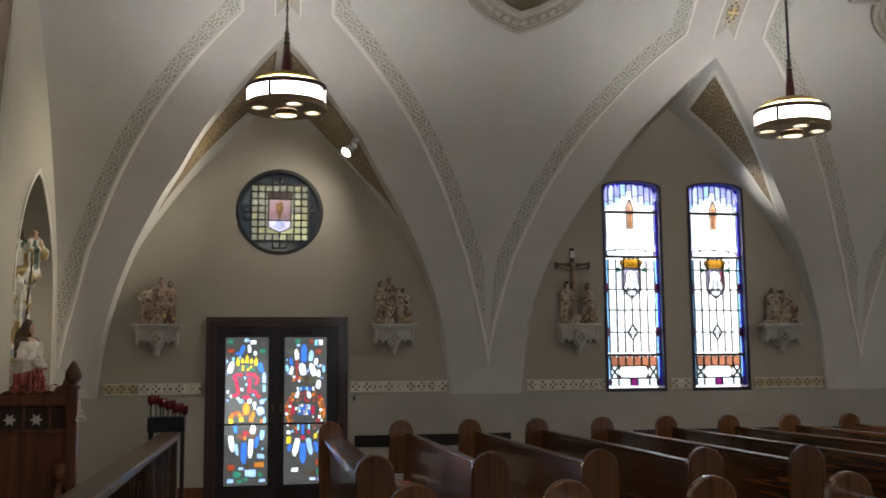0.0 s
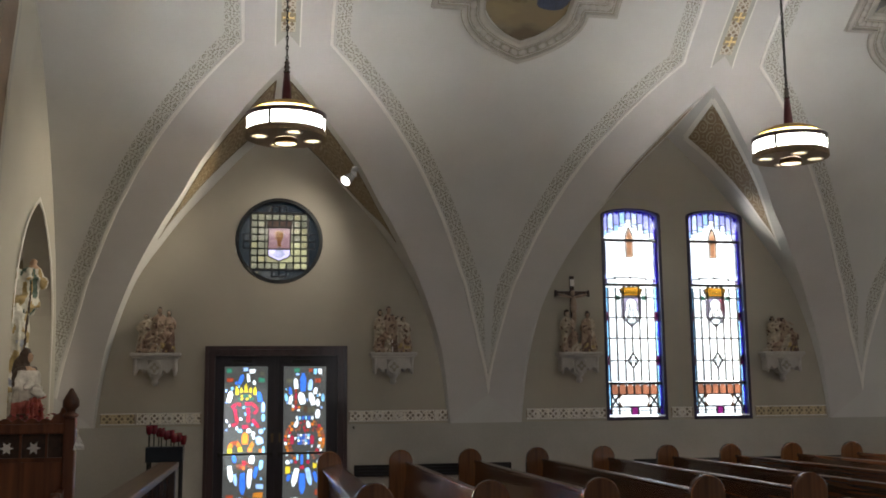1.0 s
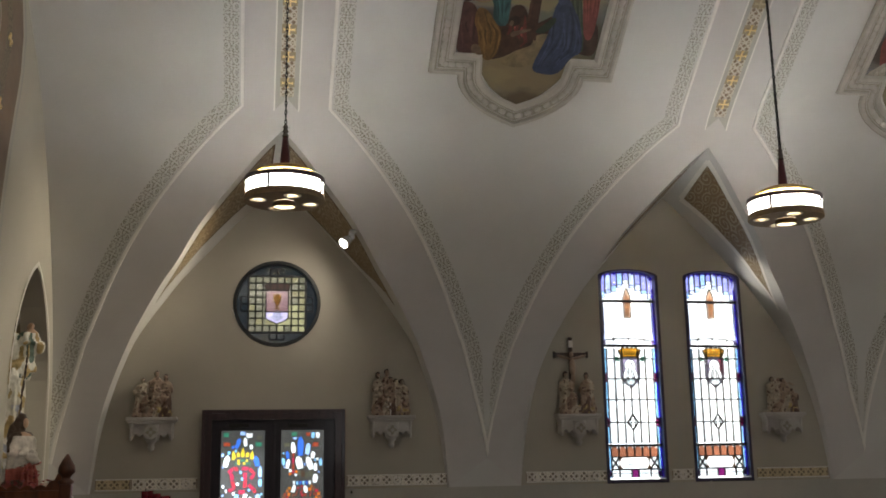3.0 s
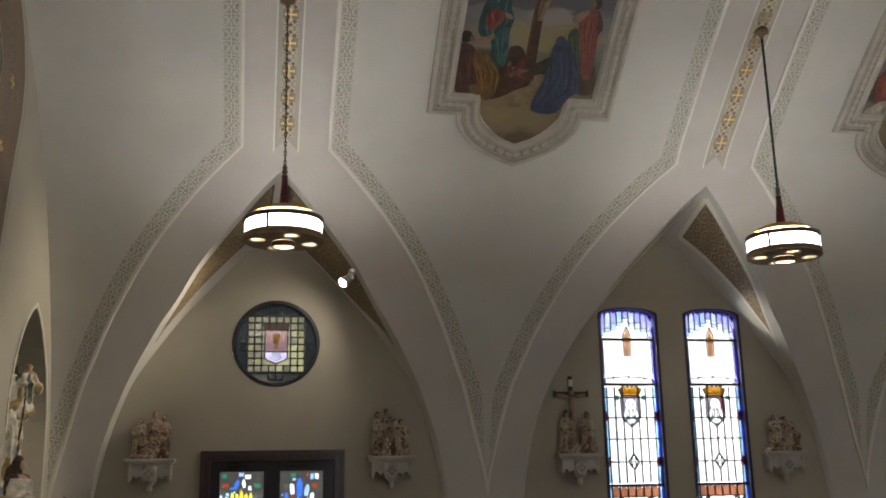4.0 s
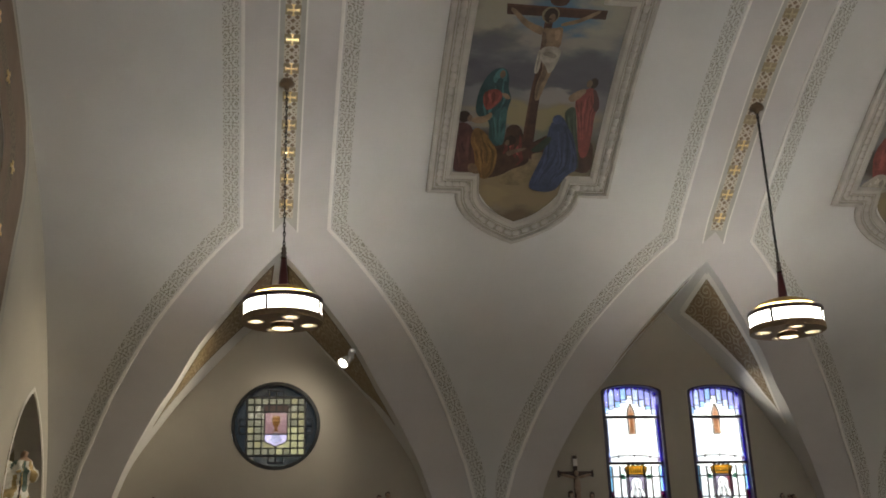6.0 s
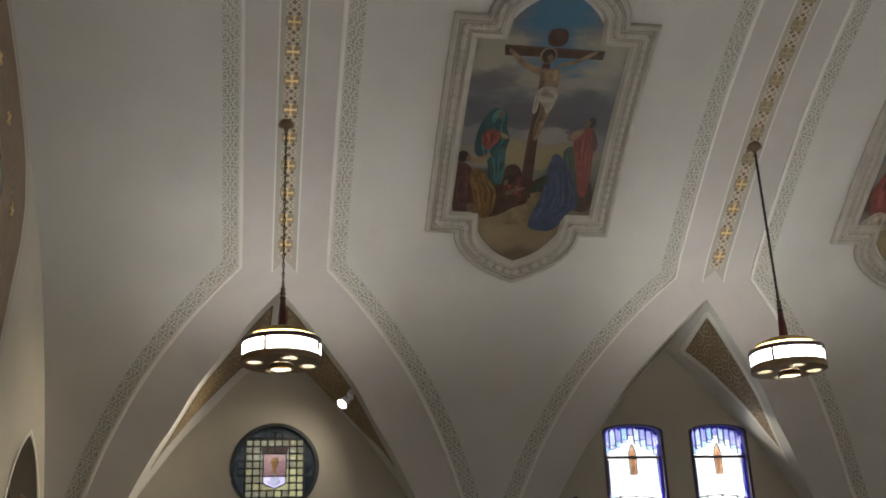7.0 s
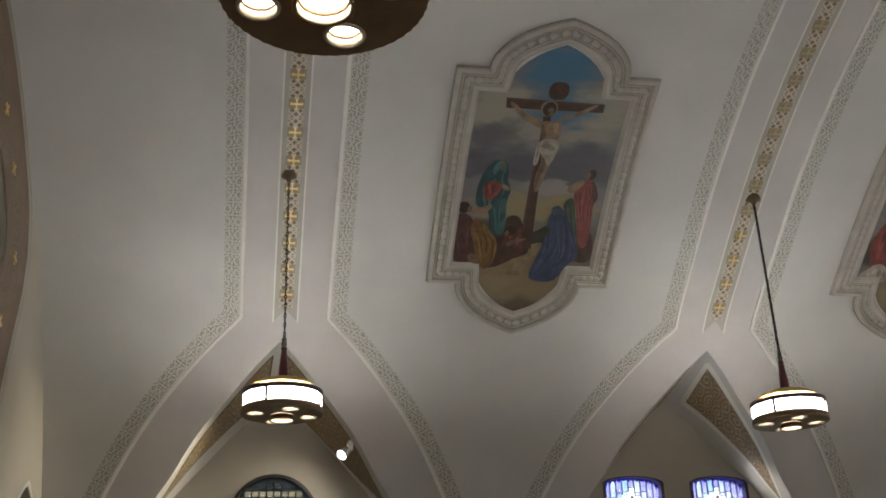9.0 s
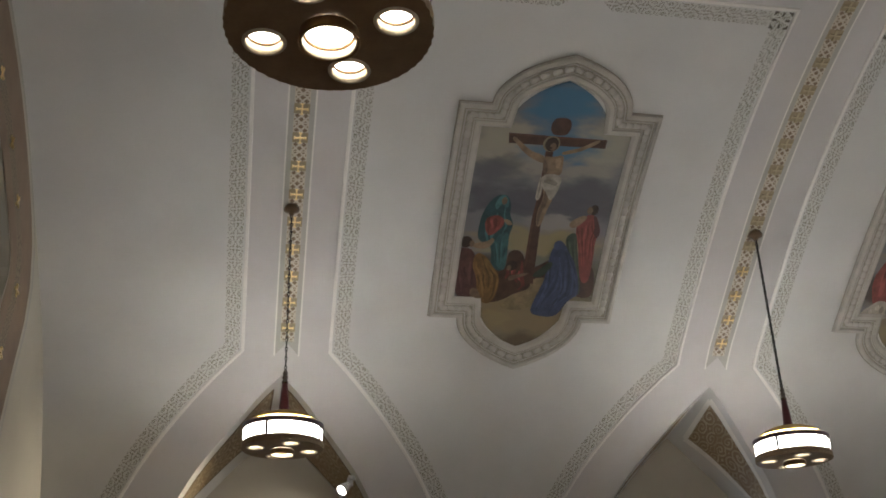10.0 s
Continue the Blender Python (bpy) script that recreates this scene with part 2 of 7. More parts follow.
PLASTER = (0.605, 0.59, 0.563)
M_vault = mat("vault_plaster", PLASTER, 0.8, vary=0.05, scale=0.9, fine=90, bump=0.06)
M_wall = mat("wall_plaster", (0.43, 0.392, 0.325), 0.8, vary=0.06, scale=1.1, fine=80, bump=0.08)
# olive darkened so that the niche's shade is put into the colour
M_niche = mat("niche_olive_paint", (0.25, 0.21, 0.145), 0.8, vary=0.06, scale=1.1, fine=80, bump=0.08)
M_chancel = mat("chancel_plaster", (0.52, 0.485, 0.41), 0.8, vary=0.05, scale=0.9, fine=90, bump=0.06)
M_dado = mat("dado_plaster", (0.44, 0.415, 0.37), 0.7, vary=0.07, scale=1.4, fine=50, bump=0.1)
M_line = mat("cream_line", (0.78, 0.75, 0.70), 0.7, vary=0.05, bump=0.05)
M_sten = stencil("grey_stencil", (0.57, 0.555, 0.515), (0.265, 0.25, 0.20), 0.35, 0.175)
M_stripe = mat("grey_stripe", (0.45, 0.43, 0.385), 0.75, vary=0.05)


def foliage(name, ground, ink):
    """Gold ground with curling leaf scrolls in low relief. UVs are metres."""
    m = bpy.data.materials.new(name)
    m.use_nodes = True
    nt = m.node_tree
    b = nt.nodes["Principled BSDF"]
    b.inputs["Roughness"].default_value = 0.5
    co, sep, ns = nt.nodes.new("ShaderNodeTexCoord"), nt.nodes.new("ShaderNodeSeparateXYZ"), nt.nodes.new("ShaderNodeTexNoise")
    ns.inputs["Scale"].default_value, ns.inputs["Detail"].default_value = 6, 4
    nt.links.new(co.outputs["UV"], sep.inputs[0])
    nt.links.new(co.outputs["UV"], ns.inputs["Vector"])
    # mirrored curls, two turns each, in small cells
    sway = uv_math(nt, "MULTIPLY", uv_math(nt, "SUBTRACT", ns.outputs["Fac"], 0.5), 0.09)
    cu = uv_math(nt, "ADD", uv_math(nt, "SUBTRACT", uv_math(nt, "PINGPONG", sep.outputs[0], 0.17), 0.085), sway)
    cv = uv_math(nt, "SUBTRACT", uv_math(nt, "SUBTRACT", uv_math(nt, "PINGPONG", sep.outputs[1], 0.15), 0.075), sway)
    r = uv_math(nt, "SQRT", uv_math(nt, "ADD", uv_math(nt, "MULTIPLY", cu, cu), uv_math(nt, "MULTIPLY", cv, cv)))
    turn = uv_math(nt, "MULTIPLY", uv_math(nt, "ARCTAN2", cv, cu), 1 / (2 * math.pi))
    coil = uv_math(nt, "PINGPONG", uv_math(nt, "ADD", uv_math(nt, "MULTIPLY", r, 22.0), turn), 0.5)
    edge = nt.nodes.new("ShaderNodeMapRange")
    edge.inputs[1].default_value, edge.inputs[2].default_value = 0.26, 0.36
    nt.links.new(coil, edge.inputs[0])
    worn = nt.nodes.new("ShaderNodeMapRange")
    worn.inputs[1].default_value, worn.inputs[2].default_value, worn.inputs[3].default_value = 0.35, 0.6, 0.25
    nt.links.new(ns.outputs["Fac"], worn.inputs[0])
    mask = uv_math(nt, "MULTIPLY", edge.outputs[0], worn.outputs[0])
    mix = nt.nodes.new("ShaderNodeMix")
    mix.data_type = "RGBA"
    mix.inputs[6].default_value, mix.inputs[7].default_value = (*ground, 1), (*ink, 1)
    nt.links.new(mask, mix.inputs[0])
    nt.links.new(mix.outputs[2], b.inputs["Base Color"])
    bp = nt.nodes.new("ShaderNodeBump")
    bp.inputs["Strength"].default_value, bp.inputs["Distance"].default_value = 0.5, 0.012
    nt.links.new(mask, bp.inputs["Height"])
    nt.links.new(bp.outputs[0], b.inputs["Normal"])
    return m


CROSS_PITCH = 0.352
M_goldlat = rib_lattice("gold_lattice", 0.19, CROSS_PITCH, 0.165)
M_gold = mat("gilding", (0.90, 0.70, 0.33), 0.36, 0.55, vary=0.1, scale=8)
# duller copy of the gilding, for crosses that catch less light
M_dullgold = mat("tarnished_gilding", (0.52, 0.43, 0.27), 0.5, 0.4, vary=0.15, scale=8)
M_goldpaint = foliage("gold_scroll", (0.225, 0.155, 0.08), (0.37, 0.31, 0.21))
M_brown = mat("brown_band", (0.25, 0.18, 0.13), 0.7, vary=0.1)
M_ribpaint = mat("mauve_rib_paint", (0.575, 0.545, 0.527), 0.8, vary=0.05, scale=1.2, fine=80, bump=0.05)
# grey-brown patina, darkened to paint shade into recesses as well
M_groove = mat("frame_patina", (0.34, 0.31, 0.26), 0.8, vary=0.1)
M_groove_dark = mat("dark_ornament_paint", (0.11, 0.095, 0.075), 0.75, vary=0.1)
M_umber_line = mat("umber_line_paint", (0.12, 0.075, 0.035), 0.7, vary=0.1)
M_frame_pl = mat("frame_plaster", (0.47, 0.44, 0.39), 0.7, vary=0.08, scale=5, fine=40, bump=0.2)
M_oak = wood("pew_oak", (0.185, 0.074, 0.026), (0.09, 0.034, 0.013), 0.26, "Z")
# same oak for the long boards, darkened to put their shade into the colour
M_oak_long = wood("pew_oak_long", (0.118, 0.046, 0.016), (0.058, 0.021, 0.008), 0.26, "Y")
M_mahog = wood("dark_red_wood", (0.20, 0.068, 0.028), (0.085, 0.027, 0.013), 0.36, "Z", coat=0.3)
M_dark = wood("dark_brown_wood", (0.055, 0.026, 0.014), (0.02, 0.010, 0.006), 0.42, "Y", coat=0.12)
M_rail = wood("rail_brown_wood", (0.10, 0.052, 0.026), (0.045, 0.022, 0.011), 0.42, "Y", coat=0.15)
M_baluster = wood("turned_dark_wood", (0.075, 0.036, 0.02), (0.03, 0.015, 0.009), 0.25, "Z", coat=0.6)
M_doorwood = wood("door_dark_wood", (0.024, 0.018, 0.028), (0.013, 0.010, 0.016), 0.4, "Z", coat=0.15)
M_casing = wood("casing_wood", (0.06, 0.03, 0.032), (0.03, 0.016, 0.018), 0.4, "Z", coat=0.2)
M_winframe = mat("violet_black_paint", (0.022, 0.012, 0.045), 0.4, vary=0.1)
# bronze lightened for the drum's base: bulb spill is put into the colour
M_plate = mat("warm_bronze", (0.33, 0.23, 0.13), 0.5, 0.2, vary=0.12, scale=9)
M_bronze = mat("dark_bronze", (0.13, 0.085, 0.045), 0.38, 0.35, vary=0.12, scale=9)
M_uplight = glow("uplight_tube", (0.985, 0.985, 0.955), 300.0)
M_upring = mat("violet_bronze", (0.085, 0.055, 0.07), 0.45, 0.3, vary=0.1, scale=9)
M_giltcap = mat("gilt_paint", (0.50, 0.32, 0.08), 0.55, 0.3, vary=0.1, scale=9)
M_maroon = mat("maroon_lacquer", (0.10, 0.012, 0.016), 0.35, vary=0.06)
M_iron = mat("black_iron", (0.02, 0.018, 0.017), 0.5, 0.5)
M_lamp = glow("lamp_glass", (1.0, 0.95, 0.86), 19.0)
M_bulb = glow("bulb_face", (1.0, 0.94, 0.82), 22.0)
M_chrome = mat("white_metal", (0.8, 0.8, 0.8), 0.25, 0.5)
M_darkchrome = mat("tarnished_metal", (0.22, 0.19, 0.17), 0.22, 1.0)
M_pale_trim = mat("cream_enamel", (0.80, 0.70, 0.52), 0.35, vary=0.05)
M_copper = mat("copper_cup", (0.26, 0.15, 0.06), 0.5, 0.4, vary=0.12, scale=14)
M_stone = mat("painted_shelf", (0.50, 0.475, 0.445), 0.6, vary=0.1, scale=8, bump=0.15)
M_relief = mat("aged_polychrome", (0.38, 0.285, 0.21), 0.55, vary=0.2, scale=11, fine=45, bump=0.3, stain=(0.22, 0.13, 0.09))
M_lead = mat("lead_came", (0.03, 0.03, 0.035), 0.5, 0.5, vary=0.05)
M_floor = mat("floor_tile", (0.34, 0.27, 0.20), 0.35, vary=0.15, scale=2.0)
M_day = glow("day_sky", (0.93, 0.97, 1.0), 2.8)

# --- building helpers ---
from mathutils.geometry import tessellate_polygon


def part(name, bm, material, parent=None, label="", smooth=False, at=None):
    me = bpy.data.meshes.new(name)
    bmesh.ops.recalc_face_normals(bm, faces=bm.faces)
    bm.to_mesh(me)
    bm.free()
    me.materials.append(material)
    if smooth:
        me.shade_smooth()
    ob = new(name, me)
    if at is not None:
        ob.matrix_basis = at
    if parent:
        ob.parent = parent
    if label:
        tagged(ob, label)
    return ob


def again(ob, at, parent=None):
    """Another object on the same mesh."""
    o = new(ob.name.split(".")[0], ob.data)
    o.matrix_basis = at
    o.parent = parent or ob.parent
    return o


def thing(name, label, category, at=None, group=""):
    ob = new(name)
    ob.empty_display_size = 0.2
    if at is not None:
        ob.matrix_basis = at
    return tagged(ob, label, category, group)


def structure(ob, label=""):
    return tagged(ob, label, kind="structure")


def box(x0, x1, y0, y1, z0, z1, bevel=0.0, bm=None):
    bm = bm or bmesh.new()
    r = bmesh.ops.create_cube(bm, size=1.0, matrix=Matrix.LocRotScale(((x0 + x1) / 2, (y0 + y1) / 2, (z0 + z1) / 2), None, (x1 - x0, y1 - y0, z1 - z0)))
    if bevel:
        es = list({e for v in r["verts"] for e in v.link_edges})
        bmesh.ops.bevel(bm, geom=es, offset=bevel, segments=2, affect="EDGES", profile=0.6)
    return bm


def lathe(profile, n=32, bm=None, at=(0, 0, 0), closed=False):
    """Turns (radius, height) pairs round the upright axis."""
    bm = bm or bmesh.new()
    rings = []
    for r, h in profile:
        if r < 1e-5:
            rings.append([bm.verts.new((at[0], at[1], at[2] + h))])
        else:
            rings.append([bm.verts.new((at[0] + r * math.cos(2 * math.pi * i / n), at[1] + r * math.sin(2 * math.pi * i / n), at[2] + h)) for i in range(n)])
    pairs = list(zip(rings, rings[1:])) + ([(rings[-1], rings[0])] if closed else [])
    for a, b in pairs:
        for i in range(n):
            j = (i + 1) % n
            if len(a) == 1 and len(b) == 1:
                continue
            if len(a) == 1:
                bm.faces.new((a[0], b[i], b[j]))
            elif len(b) == 1:
                bm.faces.new((a[i], a[j], b[0]))
            else:
                bm.faces.new((a[i], a[j], b[j], b[i]))
    return bm


def plate(outer, holes, y0, y1, place=None, bm=None):
    """A slab of the outline (x, z) with holes cut through, from y0 to y1; place(x, z, y) maps it."""
    bm = bm or bmesh.new()
    place = place or (lambda x, z, y: (x, y, z))
    loops = [outer] + list(holes)
    flat = [p for l in loops for p in l]
    tris = tessellate_polygon([[Vector((p[0], p[1], 0)) for p in l] for l in loops])
    front = [bm.verts.new(place(p[0], p[1], y0)) for p in flat]
    back = [bm.verts.new(place(p[0], p[1], y1)) for p in flat]
    for t in tris:
        if len(set(t)) == 3:
            bm.faces.new([front[i] for i in t])
            bm.faces.new([back[i] for i in reversed(t)])
    k = 0
    for l in loops:
        for i in range(len(l)):
            a, b = k + i, k + (i + 1) % len(l)
            bm.faces.new((front[a], front[b], back[b], back[a]))
        k += len(l)
    return bm


def curve(pts, n):
    """A smooth line through the points."""
    pts = [Vector(p) for p in pts]
    out = []
    for i in range(len(pts) - 1):
        p0, p1, p2 = pts[max(i - 1, 0)], pts[i], pts[i + 1]
        p3 = pts[min(i + 2, len(pts) - 1)]
        for k in range(n):
            t = k / n
            out.append(0.5 * (2 * p1 + (p2 - p0) * t + (2 * p0 - 5 * p1 + 4 * p2 - p3) * t * t + (3 * p1 - p0 - 3 * p2 + p3) * t ** 3))
    return out + [pts[-1]]


# --- the vault's cross-section: y, z from the dado up to the crown ---
SECTION = curve([(13.46, 1.37), (13.46, 1.9), (13.40, 2.6), (13.2, 3.4), (12.85, 4.2), (12.35, 5.05), (11.71, 5.89), (11.15, 6.36), (10.3, 7.0),
                 (9.66, 7.42), (8.81, 7.88), (8.0, 8.22), (7.4, 8.42), (6.73, 8.6)], 6)
ARC = [0.0]
for a, b in zip(SECTION, SECTION[1:]):
    ARC.append(ARC[-1] + (b - a).length)
CROWN = ARC[-1]
NAVE_Y = 6.73


def on_vault(x, s, off=0.0):
    """The place s metres up the vault's curve, off metres into the nave."""
    s = min(max(s, 0.0), CROWN)
    i = min(max(int(np.searchsorted(ARC, s)) - 1, 0), len(ARC) - 2)
    k = (s - ARC[i]) / (ARC[i + 1] - ARC[i])
    p = SECTION[i].lerp(SECTION[i + 1], k)
    t0 = SECTION[min(i + 1, len(ARC) - 1)] - SECTION[max(i - 1, 0)]
    t1 = SECTION[min(i + 2, len(ARC) - 1)] - SECTION[i]
    t = t0.lerp(t1, k).normalized()
    return Vector((x, p.x - t.y * off, p.y + t.x * off))


def s_at(z=None, y=None):
    """How far up the curve the vault reaches this height, or this y."""
    for i in range(len(SECTION) - 1):
        a, b = SECTION[i], SECTION[i + 1]
        u, v, w = (a.y, b.y, z) if z is not None else (-a.x, -b.x, -y)
        if u <= w <= v and v > u:
            return ARC[i] + (w - u) / (v - u) * (ARC[i + 1] - ARC[i])
    return CROWN


def patch(outline, place, du=0.4, dv=0.2, uv=None, bm=None):
    """A sheet of the flat outline (u, v), cut into small cells and then laid on a surface by place(u, v)."""
    b2 = bmesh.new()
    b2.faces.new([b2.verts.new((p[0], p[1], 0)) for p in outline])
    for axis, step in ((0, du), (1, dv)):
        lo, hi = min(p[axis] for p in outline), max(p[axis] for p in outline)
        k = math.floor(lo / step) + 1
        while k * step < hi - 1e-4:
            if k * step > lo + 1e-4:
                co, no = [0, 0, 0], [0, 0, 0]
                co[axis], no[axis] = k * step, 1
                bmesh.ops.bisect_plane(b2, geom=b2.verts[:] + b2.edges[:] + b2.faces[:], plane_co=co, plane_no=no, dist=1e-5)
            k += 1
    bmesh.ops.triangulate(b2, faces=b2.faces[:])
    lay = b2.loops.layers.uv.new("UVMap")
    for f in b2.faces:
        for l in f.loops:
            p = l.vert.co
            l[lay].uv = uv(p.x, p.y) if uv else (p.x, p.y)
    for v in b2.verts:
        v.co = place(v.co.x, v.co.y)
    return b2


def strip(path, o0, o1, place, closed=False, step=0.08, bm=None, h0=None, h1=None):
    """A band beside a path on a surface, from o0 to o1 metres off it (left of its way); h0, h1: heights of its two edges."""
    pts = [Vector(p) for p in path]
    n = len(pts)
    nor = []
    for i in range(n):
        a = pts[(i - 1) % n] if (closed or i) else pts[i]
        c = pts[(i + 1) % n] if (closed or i < n - 1) else pts[i]
        d1 = (pts[i] - a).normalized() if (pts[i] - a).length > 1e-9 else None
        d2 = (c - pts[i]).normalized() if (c - pts[i]).length > 1e-9 else None
        d1, d2 = d1 or d2, d2 or d1
        m = Vector((-d1.y - d2.y, d1.x + d2.x))
        m = m.normalized() if m.length > 1e-6 else Vector((-d1.y, d1.x))
        nor.append(m / max(0.4, m.dot(Vector((-d1.y, d1.x)))))
    bm = bm or bmesh.new()
    lay = bm.loops.layers.uv.verify()
    rows, run = [], 0.0
    for i in range(n if closed else n - 1):
        j = (i + 1) % n
        ln = (pts[j] - pts[i]).length
        k = max(1, round(ln / step))
        for q in range(k):
            t = q / k
            rows.append((pts[i].lerp(pts[j], t), nor[i].lerp(nor[j], t), run + ln * t))
        run += ln
    rows.append((pts[0 if closed else -1], nor[0 if closed else -1], run))
    vs = []
    for p, m, u in rows:
        far = o1(p) if callable(o1) else o1
        a, b = p + m * o0, p + m * far
        vs.append((bm.verts.new(place(a.x, a.y, h0)), bm.verts.new(place(b.x, b.y, h1)), u, abs(far - o0)))
    for (a, b, u, e), (c, d, w, g) in zip(vs, vs[1:]):
        f = bm.faces.new((a, c, d, b))
        for l, q in zip(f.loops, ((u, 0), (w, 0), (w, g), (u, e))):
            l[lay].uv = q
    return bm


# --- the large structure ---
WEST, EAST = -2.53, 13.97
WALL_Y = 13.5
BAYS = (0.22, 5.72, 11.22)
PERIOD, HALF = 5.5, 2.75
# half width of the bay openings by height
OPENING = [(2.27, 1.37), (2.2, 2.1), (2.1, 2.55), (1.94, 3.0), (1.76, 3.4), (1.46, 3.92), (1.26, 4.2), (0.97, 4.65), (0.59, 5.08), (0.27, 5.42), (0.0, 5.66)]
INNER = [(2.25, 1.37), (2.17, 2.0), (2.06, 2.5), (1.92, 2.95), (1.74, 3.36), (1.37, 3.9), (1.18, 4.15), (0.92, 4.44), (0.55, 4.86), (0.27, 5.14), (0.0, 5.40)]
OPEN_C = [(p.x, p.y) for p in curve(OPENING, 4)]
INNER_C = [(p.x, p.y) for p in curve(INNER, 4)]

bottom = [(WEST, 0.0)]
for xr in BAYS:
    arch = [(w, s_at(z=max(z, 1.37))) for w, z in OPEN_C]
    bottom += [(xr - w, s) for w, s in arch] + [(xr + w, s) for w, s in reversed(arch[:-1])]
bottom += [(EAST, 0.0), (EAST, CROWN), (WEST, CROWN)]
shell = patch(bottom, lambda x, s: on_vault(x, s), 0.5, 0.16)
outside = bpy.data.meshes.new("outside")
back_sheet = patch(bottom, lambda x, s: on_vault(x, s, -0.14), 1.0, 0.3)
back_sheet.to_mesh(outside)
back_sheet.free()
shell.from_mesh(outside)
bpy.data.meshes.remove(outside)
vault = part("ceiling", shell, M_vault, smooth=True)
structure(vault, "pale warm grey plaster vault over the nave")


def soffit_at(xr, side, i, v, off=0.0):
    """Underside of a bay arch: i along the arch from the dado to its point, v from the nave edge to the wall."""
    k = min(int(i), len(OPEN_C) - 2)
    f = i - k
    w0, z0 = (OPEN_C[k][q] + (OPEN_C[k + 1][q] - OPEN_C[k][q]) * f for q in (0, 1))
    w1, z1 = (INNER_C[k][q] + (INNER_C[k + 1][q] - INNER_C[k][q]) * f for q in (0, 1))
    a = on_vault(xr + side * w0, s_at(z=max(z0, 1.37)))
    b = Vector((xr + side * w1, WALL_Y, z1))
    p = a.lerp(b, v)
    return p + Vector((-side * 0.75, 0, -0.66)) * off


NC = len(OPEN_C) - 1
for xr in BAYS:
    bm = bmesh.new()
    for side in (-1, 1):
        grid = [[bm.verts.new(soffit_at(xr, side, i, v / 4)) for v in range(5)] for i in range(NC + 1)]
        for i in range(NC):
            for v in range(4):
                bm.faces.new((grid[i][v], grid[i + 1][v], grid[i + 1][v + 1], grid[i][v + 1]))
    bmesh.ops.remove_doubles(bm, verts=bm.verts, dist=1e-4)
    structure(part("wall_arch_soffit", bm, M_vault), "plain plaster underside of a pointed bay arch")


def ring(x, z, r, n=48):
    return [(x + r * math.cos(2 * math.pi * i / n), z + r * math.sin(2 * math.pi * i / n)) for i in range(n)]


ROSE = (0.22, 3.785, 0.575)
WINDOWS = ((4.675, 5.565), (5.945, 6.815))
WIN_Z0, WIN_Z1, WIN_RISE = 1.368, 4.235, 0.10


def window_outline(x0, x1, z0, z1, rise, grow=0.0, n=14):
    x0, x1, z0, z1 = x0 - grow, x1 + grow, z0 - grow, z1 + grow * 0.6
    xm, hw = (x0 + x1) / 2, (x1 - x0) / 2
    return [(x0, z0), (x1, z0)] + [(xm + hw * math.cos(math.pi * 0 + a), z1 + rise * math.sin(math.acos(max(-1, min(1, math.cos(a)))))) for a in
                                   [math.pi * i / n for i in range(n + 1)]]


DOOR = (-0.70, 1.12, 2.39)
outer = [(WEST - 0.3, 1.37), (DOOR[0], 1.37), (DOOR[0], DOOR[2]), (DOOR[1], DOOR[2]), (DOOR[1], 1.37), (EAST, 1.37), (EAST, 6.1), (WEST - 0.3, 6.1)]
wall = part("wall_north", plate(outer, [ring(*ROSE)] + [window_outline(a, b, WIN_Z0, WIN_Z1, WIN_RISE) for a, b in WINDOWS], WALL_Y, WALL_Y + 0.35), M_wall)
structure(wall, "warm olive grey plaster wall of the side bays")
low = plate([(WEST - 0.3, 0), (DOOR[0], 0), (DOOR[0], 1.37), (WEST - 0.3, 1.37)], [], WALL_Y - 0.05, WALL_Y + 0.35)
plate([(DOOR[1], 0), (EAST, 0), (EAST, 1.37), (DOOR[1], 1.37)], [], WALL_Y - 0.05, WALL_Y + 0.35, bm=low)
structure(part("wall_dado", low, M_dado), "darker grey painted dado below the arches")
structure(part("floor", box(-8, 17.2, -1.6, 14.2, -0.15, 0.0), M_floor), "brown tiled church floor")
# near side, behind and above the camera
near = bmesh.new()
prof2 = [(2 * NAVE_Y - p.x, p.y) for p in reversed(SECTION) if p.y > 3.3] + [(-1.2, 3.3), (-1.2, 0.0)]
rows = [[near.verts.new((x, y, z)) for y, z in prof2] for x in (-8.0, 17.0)]
for i in range(len(prof2) - 1):
    near.faces.new((rows[0][i], rows[0][i + 1], rows[1][i + 1], rows[1][i]))
structure(part("wall_south", near, M_vault, smooth=False), "plain plaster wall and vault of the near side")
structure(part("wall_west", box(17.0, 17.2, -1.4, 14.2, 0, 9.2), M_wall), "plain end wall of the nave")
# unseen sanctuary shell, in the same dark olive to cut bounced light
structure(part("wall_sanctuary", box(-8.0, -7.8, -1.4, 14.2, 0, 9.2), M_niche), "unseen dark wall behind the sanctuary")
structure(part("wall_sanctuary_side", box(-7.8, WEST - 0.32, 13.6, 13.8, 0, 9.2), M_niche), "unseen dark side wall of the sanctuary")
structure(part("ceiling_sanctuary", box(-7.8, WEST - 0.32, -1.2, 13.6, 8.9, 9.1), M_niche), "unseen dark ceiling of the sanctuary")
east_vault = patch([(EAST, 0), (17.0, 0), (17.0, CROWN), (EAST, CROWN)], lambda x, s: on_vault(x, s), 1.0, 0.3)
structure(part("ceiling_west", east_vault, M_vault, smooth=True), "plain vault of the last bay")
structure(part("backdrop_sky", box(-3, 12, 15.6, 15.65, -1.0, 7.0), M_day), "bright overcast sky outside the windows")

